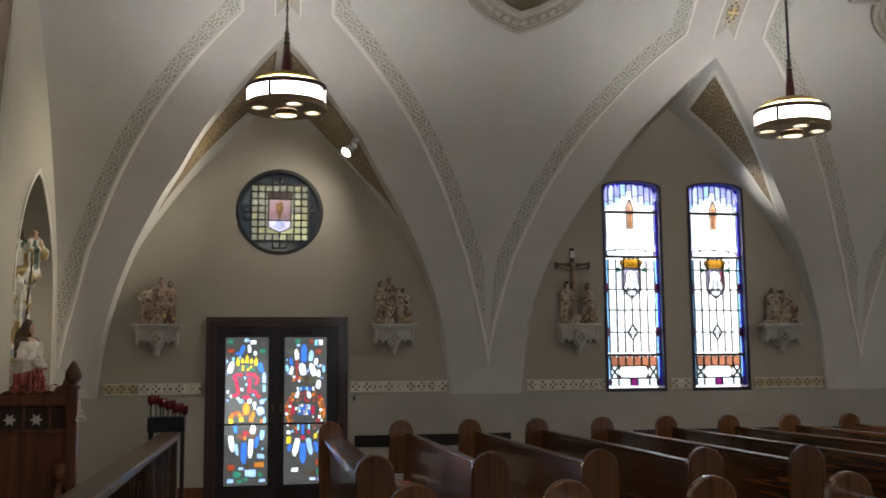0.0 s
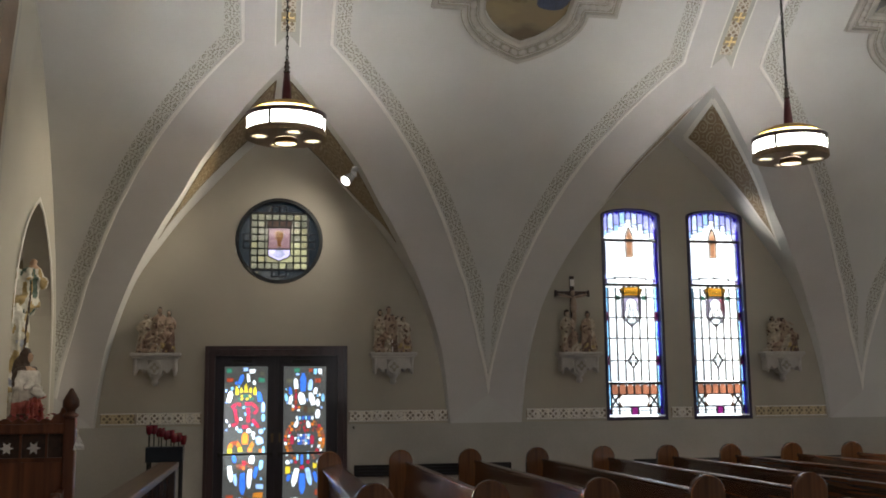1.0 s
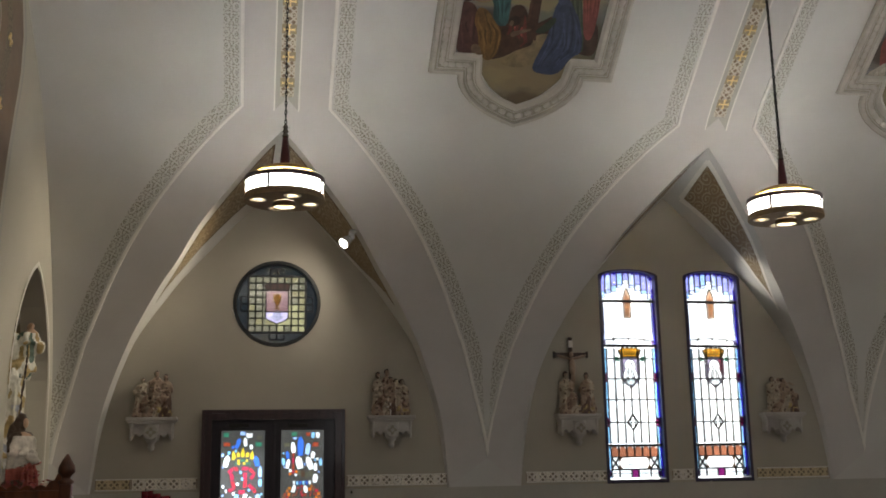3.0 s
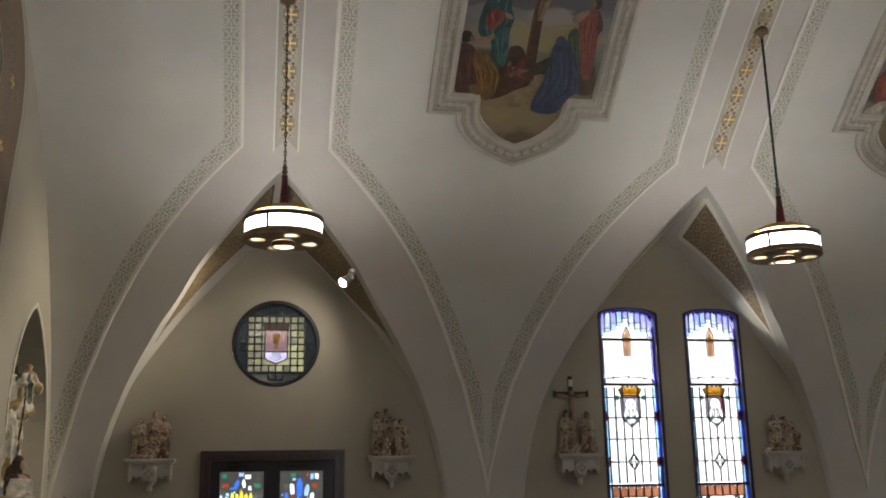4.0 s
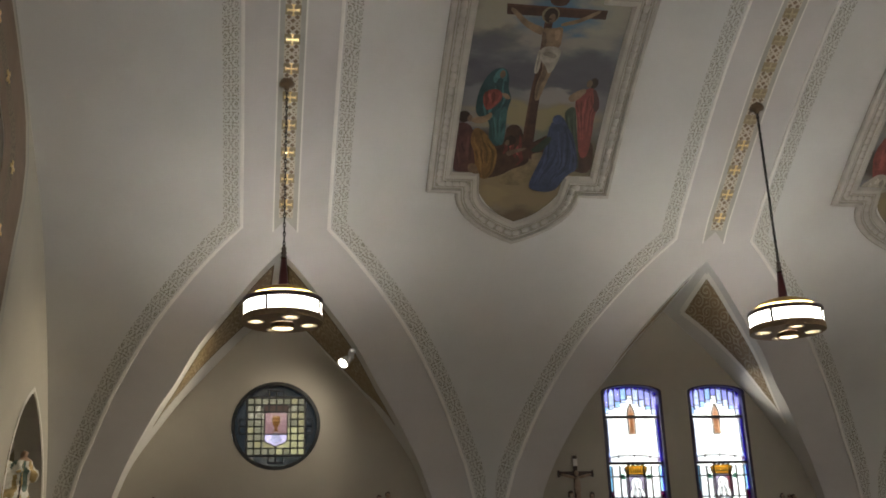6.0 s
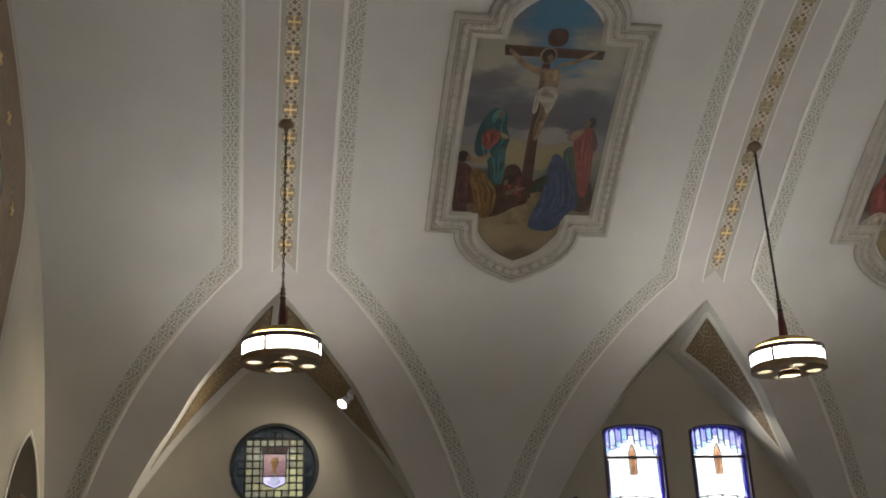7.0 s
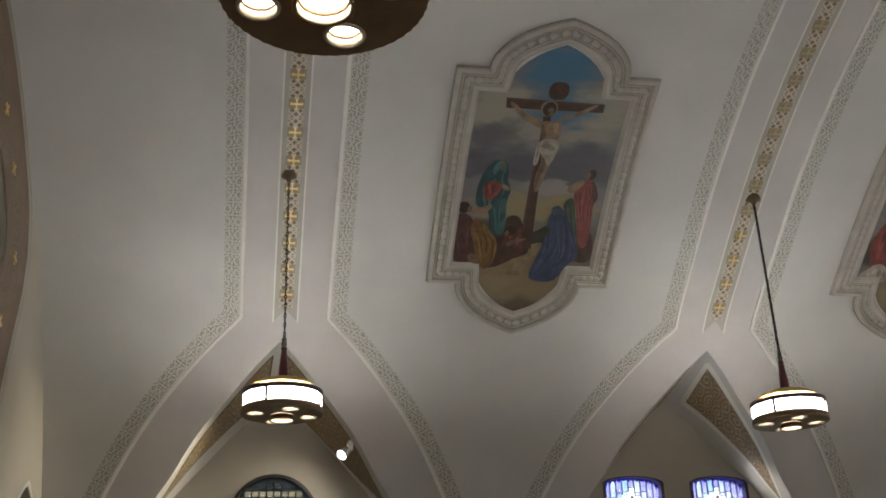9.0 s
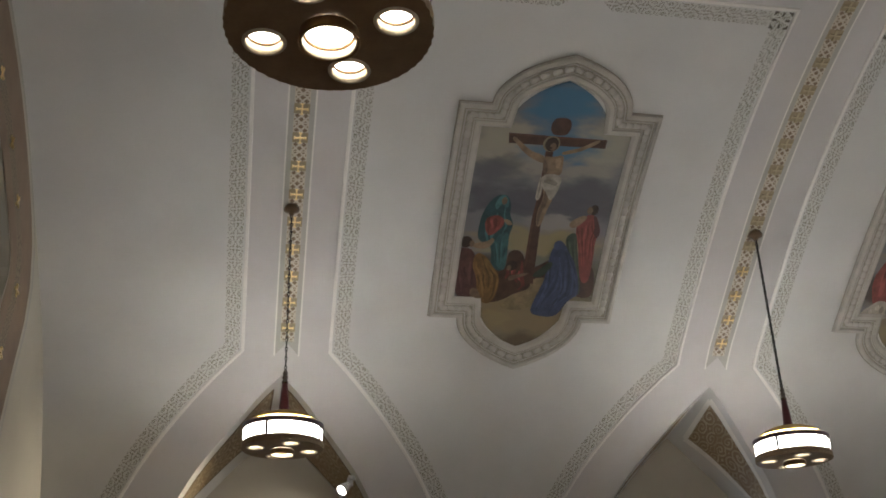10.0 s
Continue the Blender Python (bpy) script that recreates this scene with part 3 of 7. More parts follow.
# chancel wall with its arch
SPRING = [(9.25, 0.0), (9.25, 2.2), (9.30, 4.0), (9.45, 4.9), (9.62, 5.5), (9.74, 5.98), (9.46, 6.28), (8.99, 6.62), (8.40, 6.93), (7.60, 7.20), (6.73, 7.35)]
SPRING_C = [(p.x, p.y) for p in curve(SPRING, 4)]
NICHE = (12.08, 1.0, 2.5, 3.97)


def pointed(cy, hw, z0, zs, z1, n=8):
    """A pointed arch outline: straight sides to zs, then two arcs up to z1."""
    h = z1 - zs
    rad = (h * h + hw * hw) / (2 * hw)
    top = math.asin(min(1, h / rad))
    right = [(cy + hw - rad + rad * math.cos(top * i / n), zs + rad * math.sin(top * i / n)) for i in range(n + 1)]
    return [(cy - hw, z0), (cy + hw, z0)] + right + [(2 * cy - p[0], p[1]) for p in reversed(right[:-1])]


side_wall = [(p[0], p[1]) for p in SPRING_C] + [(p.x, p.y) for p in reversed(SECTION)] + [(13.46, 0.0)]
niche = pointed(NICHE[0], NICHE[1], 0.9, NICHE[2], NICHE[3])
chancel = part("wall_chancel", plate(side_wall, [niche], WEST, WEST - 0.3, lambda u, z, d: (d, u, z)), M_chancel)
structure(chancel, "cream plaster chancel wall with a pointed niche")
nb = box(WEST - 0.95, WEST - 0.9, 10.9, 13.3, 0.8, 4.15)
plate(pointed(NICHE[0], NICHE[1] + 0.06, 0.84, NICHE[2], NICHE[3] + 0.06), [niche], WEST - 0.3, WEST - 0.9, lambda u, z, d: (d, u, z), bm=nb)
structure(part("wall_niche", nb, M_niche), "shade-darkened olive plaster inside of the pointed niche")

# --- pews ---
PITCH, PEW_X = 0.867, 1.715
end_profile = [(-0.20, 0.0), (0.20, 0.0), (0.20, 0.25), (0.15, 0.5), (0.145, 0.94)] + [(0.145 * math.cos(a), 0.93 + 0.145 * math.sin(a)) for a in [math.pi * i / 18 for i in range(1, 18)]] + \
    [(-0.145, 0.94), (-0.15, 0.62), (-0.26, 0.56), (-0.31, 0.46), (-0.28, 0.2), (-0.30, 0.0)]


def soft_plate(outline, y0, y1, b):
    """A board of the outline with softened edges."""
    pts = [Vector(p) for p in outline]
    n = len(pts)
    inner = []
    for k in range(n):
        d1, d2 = (pts[k] - pts[k - 1]).normalized(), (pts[(k + 1) % n] - pts[k]).normalized()
        m = Vector((-d1.y - d2.y, d1.x + d2.x)).normalized()
        inner.append(pts[k] + m * b)
    bm = bmesh.new()
    loops = [[bm.verts.new((p.x, y, p.y)) for p in ring_pts] for ring_pts, y in ((inner, y0), (pts, y0 + b), (pts, y1 - b), (inner, y1))]
    for l0, l1 in zip(loops, loops[1:]):
        for k in range(n):
            bm.faces.new((l0[k], l0[(k + 1) % n], l1[(k + 1) % n], l1[k]))
    for t in tessellate_polygon([[Vector((p.x, p.y, 0)) for p in inner]]):
        bm.faces.new([loops[0][k] for k in t])
        bm.faces.new([loops[3][k] for k in t])
    return bm


def pew(y0, y1):
    """An oak pew that faces the chancel: two rounded ends, seat, back, book rack and kneeler."""
    p = thing("pew", "varnished brown oak church pew with round-topped ends", "pew", group="pews of the nave")
    end = part("end_panel", soft_plate(end_profile, -0.038, 0.038, 0.011), M_oak, p, at=pose(0, y1, 0))
    again(end, pose(0, y0, 0))
    back = box(0.02, 0.05, y0 + 0.03, y1 - 0.03, 0.40, 0.89)
    for v in back.verts:
        v.co.x += (v.co.z - 0.40) * 0.10
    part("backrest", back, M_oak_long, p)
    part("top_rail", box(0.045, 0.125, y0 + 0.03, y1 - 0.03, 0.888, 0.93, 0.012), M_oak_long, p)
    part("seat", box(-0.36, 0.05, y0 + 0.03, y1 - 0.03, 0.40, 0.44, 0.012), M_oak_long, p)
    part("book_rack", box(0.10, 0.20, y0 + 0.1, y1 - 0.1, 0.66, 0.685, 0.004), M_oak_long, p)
    part("kneeler", box(0.24, 0.40, y0 + 0.1, y1 - 0.1, 0.10, 0.17, 0.02), M_dark, p)
    return p


north_pew, south_pew = pew(7.66, 12.66), pew(0.66, 5.66)
for block in (north_pew, south_pew):
    block.matrix_basis = pose(PEW_X, 0, 0)
    for i in range(1, 11):
        copy_thing(block, pose(PEW_X + i * PITCH, 0, 0))


def pew_screen(x, y0, y1):
    """The slatted kneeling screen in front of the first pew."""
    p = thing("pew_screen", "varnished oak kneeling screen with slats and sloping ledge", "screen", pose(x, 0, 0))
    shape = [(-0.10, 0.0), (0.12, 0.0), (0.145, 0.4), (0.145, 0.94)] + [(0.145 * math.cos(a), 0.93 + 0.145 * math.sin(a)) for a in [math.pi * i / 14 for i in range(1, 14)]] + [(-0.145, 0.94), (-0.14, 0.4)]
    end = part("end_panel", soft_plate(shape, -0.038, 0.038, 0.011), M_oak, p, at=pose(0, y1, 0))
    again(end, pose(0, y0, 0))
    ledge = box(-0.09, 0.12, y0 + 0.04, y1 - 0.04, 0.86, 0.895, 0.008)
    for v in ledge.verts:
        v.co.z += 0.25 * v.co.x
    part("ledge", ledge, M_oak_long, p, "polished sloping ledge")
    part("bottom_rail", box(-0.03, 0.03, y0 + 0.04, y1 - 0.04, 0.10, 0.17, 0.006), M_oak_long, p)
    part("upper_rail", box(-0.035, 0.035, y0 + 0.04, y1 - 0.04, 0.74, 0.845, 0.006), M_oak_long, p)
    part("kneeler", box(0.14, 0.32, y0 + 0.1, y1 - 0.1, 0.10, 0.17, 0.02), M_dark, p)
    slat, y = None, y0 + 0.12
    while y < y1 - 0.1:
        slat = again(slat, pose(0, y, 0), p) if slat else part("slat", box(-0.012, 0.012, -0.03, 0.03, 0.165, 0.745, 0.003), M_oak, p, at=pose(0, y, 0))
        y += 0.105
    return p


for y0, y1 in ((7.66, 12.66), (0.66, 5.66)):
    pew_screen(0.84, y0, y1)

# --- hanging lamps ---
LAMPS = ((0.22, 10.22, 4.325), (5.78, 10.22, 4.29), (0.175, 3.34, 4.32), (5.74, 3.24, 4.32), (11.22, 10.22, 4.32), (11.22, 3.24, 4.32))


def hanging_lamp(x, y, z_low, z_top, turn=0, R=0.405):
    """A round bronze drum with a white glass band, four round lights below and a brass cup, on a maroon stem and chain."""
    p = thing("pendant_lamp", "round bronze pendant lamp with lit white glass band and chain", "lamp", pose(x, y, z_low), group="lamps of the nave")
    holes = [ring(0.278 * math.cos(a), 0.278 * math.sin(a), 0.082, 20) for a in [radians(d + turn) for d in (15, 105, 195, 285)]]
    teeth = [((R + 0.006 * (i % 2)) * math.cos(2 * math.pi * i / 96), (R + 0.006 * (i % 2)) * math.sin(2 * math.pi * i / 96)) for i in range(96)]
    part("base_plate", plate(teeth, holes, 0.0, 0.03, lambda u, v, h: (u, v, h)), M_plate, p)
    part("lower_ring", lathe([(R - 0.012, 0.03), (R, 0.03), (R + 0.006, 0.05), (R, 0.07), (R - 0.012, 0.07)], 48, closed=True), M_plate, p, smooth=True)
    part("glass_band", lathe([(R - 0.018, 0.075), (R - 0.010, 0.075), (R - 0.010, 0.195), (R - 0.018, 0.195)], 48, closed=True), M_lamp, p, "lit white glass band", smooth=True)
    part("upper_ring", lathe([(R - 0.03, 0.195), (R, 0.195), (R + 0.008, 0.21), (R + 0.004, 0.245), (R - 0.03, 0.25), (R - 0.04, 0.235)], 48, closed=True), M_upring, p, smooth=True)
    part("slot_floor", lathe([(R - 0.04, 0.210), (R - 0.095, 0.210), (R - 0.095, 0.200), (R - 0.04, 0.200)], 48, closed=True), M_line, p, "white slot round the cap")
    tube = [(R - 0.066 + 0.012 * math.cos(a), 0.238 + 0.010 * math.sin(a)) for a in [math.pi / 4 * k for k in range(8)]]
    part("uplight_tube", lathe(tube, 32, closed=True), M_uplight, p, "lit ring tube in the slot", smooth=True)
    part("cap", lathe([(R - 0.095, 0.20), (R - 0.095, 0.264), (R - 0.070, 0.278), (R - 0.072, 0.290), (R - 0.12, 0.325), (R - 0.20, 0.358), (0.06, 0.375), (0.0, 0.375)], 48), M_giltcap, p, "gilded shallow cap", smooth=True)
    bar = part("divider", box(R - 0.012, R + 0.003, -0.013, 0.013, 0.065, 0.21), M_iron, p, at=pose(0, 0, 0, 0, 0, 65 + turn))
    for a in range(155 + turn, 400 + turn, 90):
        again(bar, pose(0, 0, 0, 0, 0, a))
    for a in (15, 105, 195, 285):
        q = radians(a + turn)
        c = (0.278 * math.cos(q), 0.278 * math.sin(q), 0)
        part("light_trim", lathe([(0.076, -0.008), (0.090, -0.005), (0.092, 0.0), (0.081, 0.064), (0.076, 0.064)], 24, at=c, closed=True), M_pale_trim, p, smooth=True)
        part("lens_ring", lathe([(0.066, 0.037), (0.071, 0.035), (0.077, 0.042), (0.071, 0.047)], 24, at=c, closed=True), M_copper, p, smooth=True)
        part("downlight", lathe([(0.0, 0.040), (0.060, 0.044), (0.077, 0.056), (0.077, 0.064), (0.0, 0.064)], 24, at=c), M_bulb, p, "lit round downlight")
    cup = part("cup", lathe([(0.10, -0.002), (0.122, -0.010), (0.122, -0.052), (0.126, -0.058), (0.118, -0.062), (0.113, -0.052), (0.110, -0.02), (0.09, -0.002)], 32, closed=True), M_copper, p, "copper light cup", smooth=True)
    part("inner_wall", lathe([(0.108, -0.056), (0.1095, -0.056), (0.1085, -0.002), (0.106, -0.002)], 32, closed=True), M_pale_trim, cup, "cream inside of the cup", smooth=True)
    part("lens_ring", lathe([(0.098, -0.016), (0.104, -0.018), (0.108, -0.012), (0.104, -0.006)], 32, closed=True), M_copper, cup, smooth=True)
    part("cup_light", lathe([(0.0, -0.012), (0.075, -0.010), (0.104, -0.006), (0.104, -0.002), (0.0, -0.002)], 32), M_bulb, cup)
    part("stem", lathe([(0.0, 0.345), (0.062, 0.345), (0.055, 0.36), (0.046, 0.5), (0.028, 0.70), (0.0, 0.70)], 16), M_maroon, p, "maroon tapered stem", smooth=True)
    part("finial", lathe([(0.0, 0.69), (0.030, 0.69), (0.036, 0.71), (0.02, 0.73), (0.034, 0.755), (0.018, 0.785), (0.030, 0.80), (0.016, 0.83), (0.0, 0.84)], 14), M_darkchrome, p, smooth=True)
    links, z, k = bmesh.new(), 0.83, 0
    top = z_top - z_low - 0.1
    while z < top:
        for i in range(8):
            a, b = 2 * math.pi * i / 8, 2 * math.pi * (i + 1) / 8
            quad = []
            for ang in (a, b):
                for rr in (0.007, 0.0165):
                    u, w = rr * math.cos(ang), 2.0 * rr * math.sin(ang)
                    quad.append(((u, 0.007, z + 0.03 + w), (u, -0.007, z + 0.03 + w)))
            f = [[Vector(q[s]) if k % 2 == 0 else Vector((q[s][1], q[s][0], q[s][2])) for q in quad] for s in (0, 1)]
            vs = [[links.verts.new(c) for c in f[s]] for s in (0, 1)]
            links.faces.new((vs[0][0], vs[0][1], vs[0][3], vs[0][2]))
            links.faces.new((vs[1][0], vs[1][1], vs[1][3], vs[1][2]))
            links.faces.new((vs[0][1], vs[1][1], vs[1][3], vs[0][3]))
        z += 0.052
        k += 1
    part("chain", links, M_iron, p, "dark iron link chain")
    part("canopy", lathe([(0.0, top + 0.01), (0.022, top + 0.01), (0.03, top + 0.04), (0.06, top + 0.055), (0.085, top + 0.065), (0.088, top + 0.09), (0.07, top + 0.13)], 20), M_bronze, p, "bronze ceiling canopy", smooth=True)
    return p


for x, y, zl in LAMPS:
    yy = y if y > NAVE_Y else 2 * NAVE_Y - y
    hanging_lamp(x, y, zl, on_vault(0, s_at(y=yy)).z, -37 if y < NAVE_Y else (-25 if x > 3 else 0), 0.418 if y < NAVE_Y else 0.405)
    # the bulbs' light that leaves the drum downwards
    lamp("lamp_downlight", "SPOT", (x, y, zl - 0.12), 114, (1.0, 0.89, 0.73), 0.12, aim=(x, y, 0), cone=110, blend=0.8)

# --- painted and moulded ornament of the vault ---
BORDER = [(2.75, 1.74), (2.69, 2.08), (2.6, 2.45), (2.41, 3.15), (2.33, 3.35), (2.05, 4.0), (1.65, 4.68), (1.21, 5.22), (0.82, 5.61), (0.50, 5.88)]
S_TOP = s_at(y=7.62)
RIB = 0.50


def vault_h(x, s, h):
    return on_vault(x, s, h or 0.0)


def side_path(xr, side):
    """The border of a bay arch and its rib, from the foot up."""
    low = [(p.x, p.y) for p in curve(BORDER, 3)]
    return [(xr + side * w, s_at(z=z)) for w, z in low] + [(xr + side * RIB, S_TOP)]


def border(path, closed, name, centre=-99.0):
    b = new(name)
    structure(b, "cream line and grey stencilled scroll border on the vault")
    line = strip(path, 0.0, 0.004, vault_h, closed, h0=0.0, h1=0.016)
    strip(path, 0.004, 0.036, vault_h, closed, bm=line, h0=0.016, h1=0.016)
    strip(path, 0.036, 0.042, vault_h, closed, bm=line, h0=0.016, h1=0.0)
    part("cream_line", line, M_line, b)
    part("stencil_band", strip(path, 0.060, lambda p: min(0.235, max(0.056, 0.85 * abs(p.x - centre) - 0.02)), vault_h, closed, h0=0.002, h1=0.002), M_sten, b)
    return b


RIBS = [x + 0.04 for x in BAYS]
first = side_path(RIBS[0], -1)
first = [p for p in first if p[0] > WEST + 0.02] + [(WEST + 0.05, S_TOP)]
border(first, False, "trim_border")
for a, b in zip(RIBS, RIBS[1:]):
    border(side_path(b, -1) + list(reversed(side_path(a, 1)))[:-1], True, "trim_border", (a + b) / 2)
# square corner ornaments at the top of the panels
for xr in RIBS:
    for side in (-1, 1):
        c = xr + side * (RIB + 0.155)
        s = S_TOP - 0.155
        bm = bmesh.new()
        for k in range(4):
            ca, sa = math.cos(math.pi / 2 * k), math.sin(math.pi / 2 * k)
            # a dark bracket in each corner of the square, and a pointed leaf between them
            for q in (((0.05, 0.105), (0.105, 0.105), (0.078, 0.078), (0.062, 0.085)), ((0.105, 0.105), (0.105, 0.05), (0.085, 0.062), (0.078, 0.078)),
                      ((0.018, 0.018), (0.030, 0.024), (0.062, 0.062), (0.024, 0.030)), ((-0.012, 0.045), (0.012, 0.045), (0.016, 0.098), (-0.016, 0.098))):
                bm.faces.new([bm.verts.new(on_vault(c + u * ca - v * sa, s + u * sa + v * ca, 0.007)) for u, v in q])
        structure(part("trim_corner", bm, M_groove_dark), "dark square corner ornament of a vault panel")

cross_flat = []
for k in range(4):
    a = math.pi / 2 * k
    ca, sa = math.cos(a), math.sin(a)
    cross_flat += [(x * ca - y * sa, x * sa + y * ca) for x, y in ((0.010, -0.010), (0.056, -0.010), (0.078, -0.024), (0.078, 0.024), (0.056, 0.010), (0.010, 0.010))][:-1]


def cross_mesh():
    return plate([(0.86 * x, 0.86 * z) for x, z in cross_flat], [], 0.0, 0.012, lambda x, z, y: (x, z, y))


def rib(xr):
    """The painted band over a transverse rib: grey stripe with a swallow-tail end, gold lattice and gilt crosses."""
    r = new("trim_rib")
    structure(r, "gold lattice band with gilt crosses on a grey stripe across the vault")
    s0, s1 = s_at(z=5.85), s_at(z=5.97)
    flank = [(w, s_at(z=z)) for w, z in ((p.x, p.y) for p in curve(BORDER, 3))]
    mouth = [(w, s_at(z=max(z, 1.37))) for w, z in OPEN_C]
    zone = [(xr + w, v) for w, v in flank] + [(xr + RIB, CROWN), (xr - RIB, CROWN)] + [(xr - w, v) for w, v in reversed(flank)] + [(xr - 0.04 - w, v) for w, v in mouth] + [(xr - 0.04 + w, v) for w, v in reversed(mouth[:-1])]
    part("rib_paint", patch(zone, lambda x, s: on_vault(x, s, 0.002), 0.5, 0.15), M_ribpaint, r)
    hw = 0.145
    part("grey_stripe", patch([(xr - hw, s0), (xr, s1), (xr + hw, s0), (xr + hw, CROWN), (xr - hw, CROWN)], lambda x, s: on_vault(x, s, 0.004), 0.5, 0.15), M_stripe, r)
    for side in (-1, 1):
        part("edge_line", strip([(xr + side * hw, s0), (xr + side * hw, CROWN)], -0.009, 0.009, vault_h, h0=0.009, h1=0.009), M_line, r)
    s_first = s_at(y=11.475)
    part("gold_lattice", strip([(xr - 0.083, s_first - 0.19), (xr - 0.083, CROWN)], -0.165, 0.0, vault_h, h0=0.008, h1=0.008), M_goldlat, r)
    # upper crosses of the second rib have their dimmer light painted in
    me = dim_cross = None
    s = s_first
    while s < CROWN - 0.1:
        p, q = on_vault(xr, s, 0.016), on_vault(xr, s + 0.05, 0.016)
        up = (q - p).normalized()
        m = Matrix.Translation(p) @ Matrix((Vector((1, 0, 0)), up, Vector((1, 0, 0)).cross(up))).transposed().to_4x4()
        if me is None or (dim_cross is None and xr > 3 and s > s_at(y=10.5)):
            me = dim_cross = part("gilt_cross", cross_mesh(), M_gold if me is None else M_dullgold, r, at=m)
            dim_cross = None if dim_cross.data.materials[0] == M_gold else dim_cross
        else:
            again(me, m, r)
        s += CROSS_PITCH


for xr in RIBS[:2]:
    rib(xr)

# gold scroll panels under the bay arches
for xr in BAYS[:2]:
    for side in (-1, 1):
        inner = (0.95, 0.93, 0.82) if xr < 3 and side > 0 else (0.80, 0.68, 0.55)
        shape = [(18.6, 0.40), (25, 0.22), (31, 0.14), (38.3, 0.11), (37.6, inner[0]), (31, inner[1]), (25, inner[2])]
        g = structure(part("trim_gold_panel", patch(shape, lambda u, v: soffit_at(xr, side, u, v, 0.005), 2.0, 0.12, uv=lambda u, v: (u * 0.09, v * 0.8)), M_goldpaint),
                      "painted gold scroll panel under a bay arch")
        edge = bmesh.new()
        for (u0, v0), (u1, v1) in zip(shape, shape[1:] + shape[:1]):
            n = max(2, int(abs(u1 - u0)))
            for k in range(n):
                t0, t1 = k / n, (k + 1) / n
                a = [(u0 + (u1 - u0) * t, v0 + (v1 - v0) * t) for t in (t0, t1)]
                # the second bay's cream edges are widened to paint in a lit rim
                w = (0.012 if xr < 3 else 0.036) if abs(u1 - u0) > abs(v1 - v0) * 3 else 0.0
                wu = 0.0 if w else (0.15 if xr < 3 else 0.35)
                edge.faces.new([edge.verts.new(soffit_at(xr, side, p, q, 0.010)) for p, q in ((a[0][0] - wu, a[0][1] - w), (a[1][0] - wu, a[1][1] - w), (a[1][0] + wu, a[1][1] + w), (a[0][0] + wu, a[0][1] + w))])
        part("edge_line", edge, M_umber_line if xr < 3 else M_line, g)

# --- ceiling paintings ---
PB, PT = s_at(y=11.28), s_at(y=8.95)
DB, DT = PB - s_at(y=11.79), s_at(y=8.35) - PT
PW, LW = 1.14, 0.78


def lobed(hw, lw, s0, s1, db, dt, n=9, turn=58):
    """A tall panel with a pointed lobe above and below."""
    end = math.cos(radians(turn))
    arc = [(lw * (math.cos(radians(turn * k / n)) - end) / (1 - end), math.sin(radians(turn * k / n)) / math.sin(radians(turn))) for k in range(n + 1)]
    low = [(-hw, s0)] + [(-x, s0 - db * y) for x, y in arc] + [(x, s0 - db * y) for x, y in reversed(arc[:-1])] + [(hw, s0)]
    top = [(hw, s1)] + [(x, s1 + dt * y) for x, y in arc] + [(-x, s1 + dt * y) for x, y in reversed(arc[:-1])] + [(-hw, s1)]
    return low + top


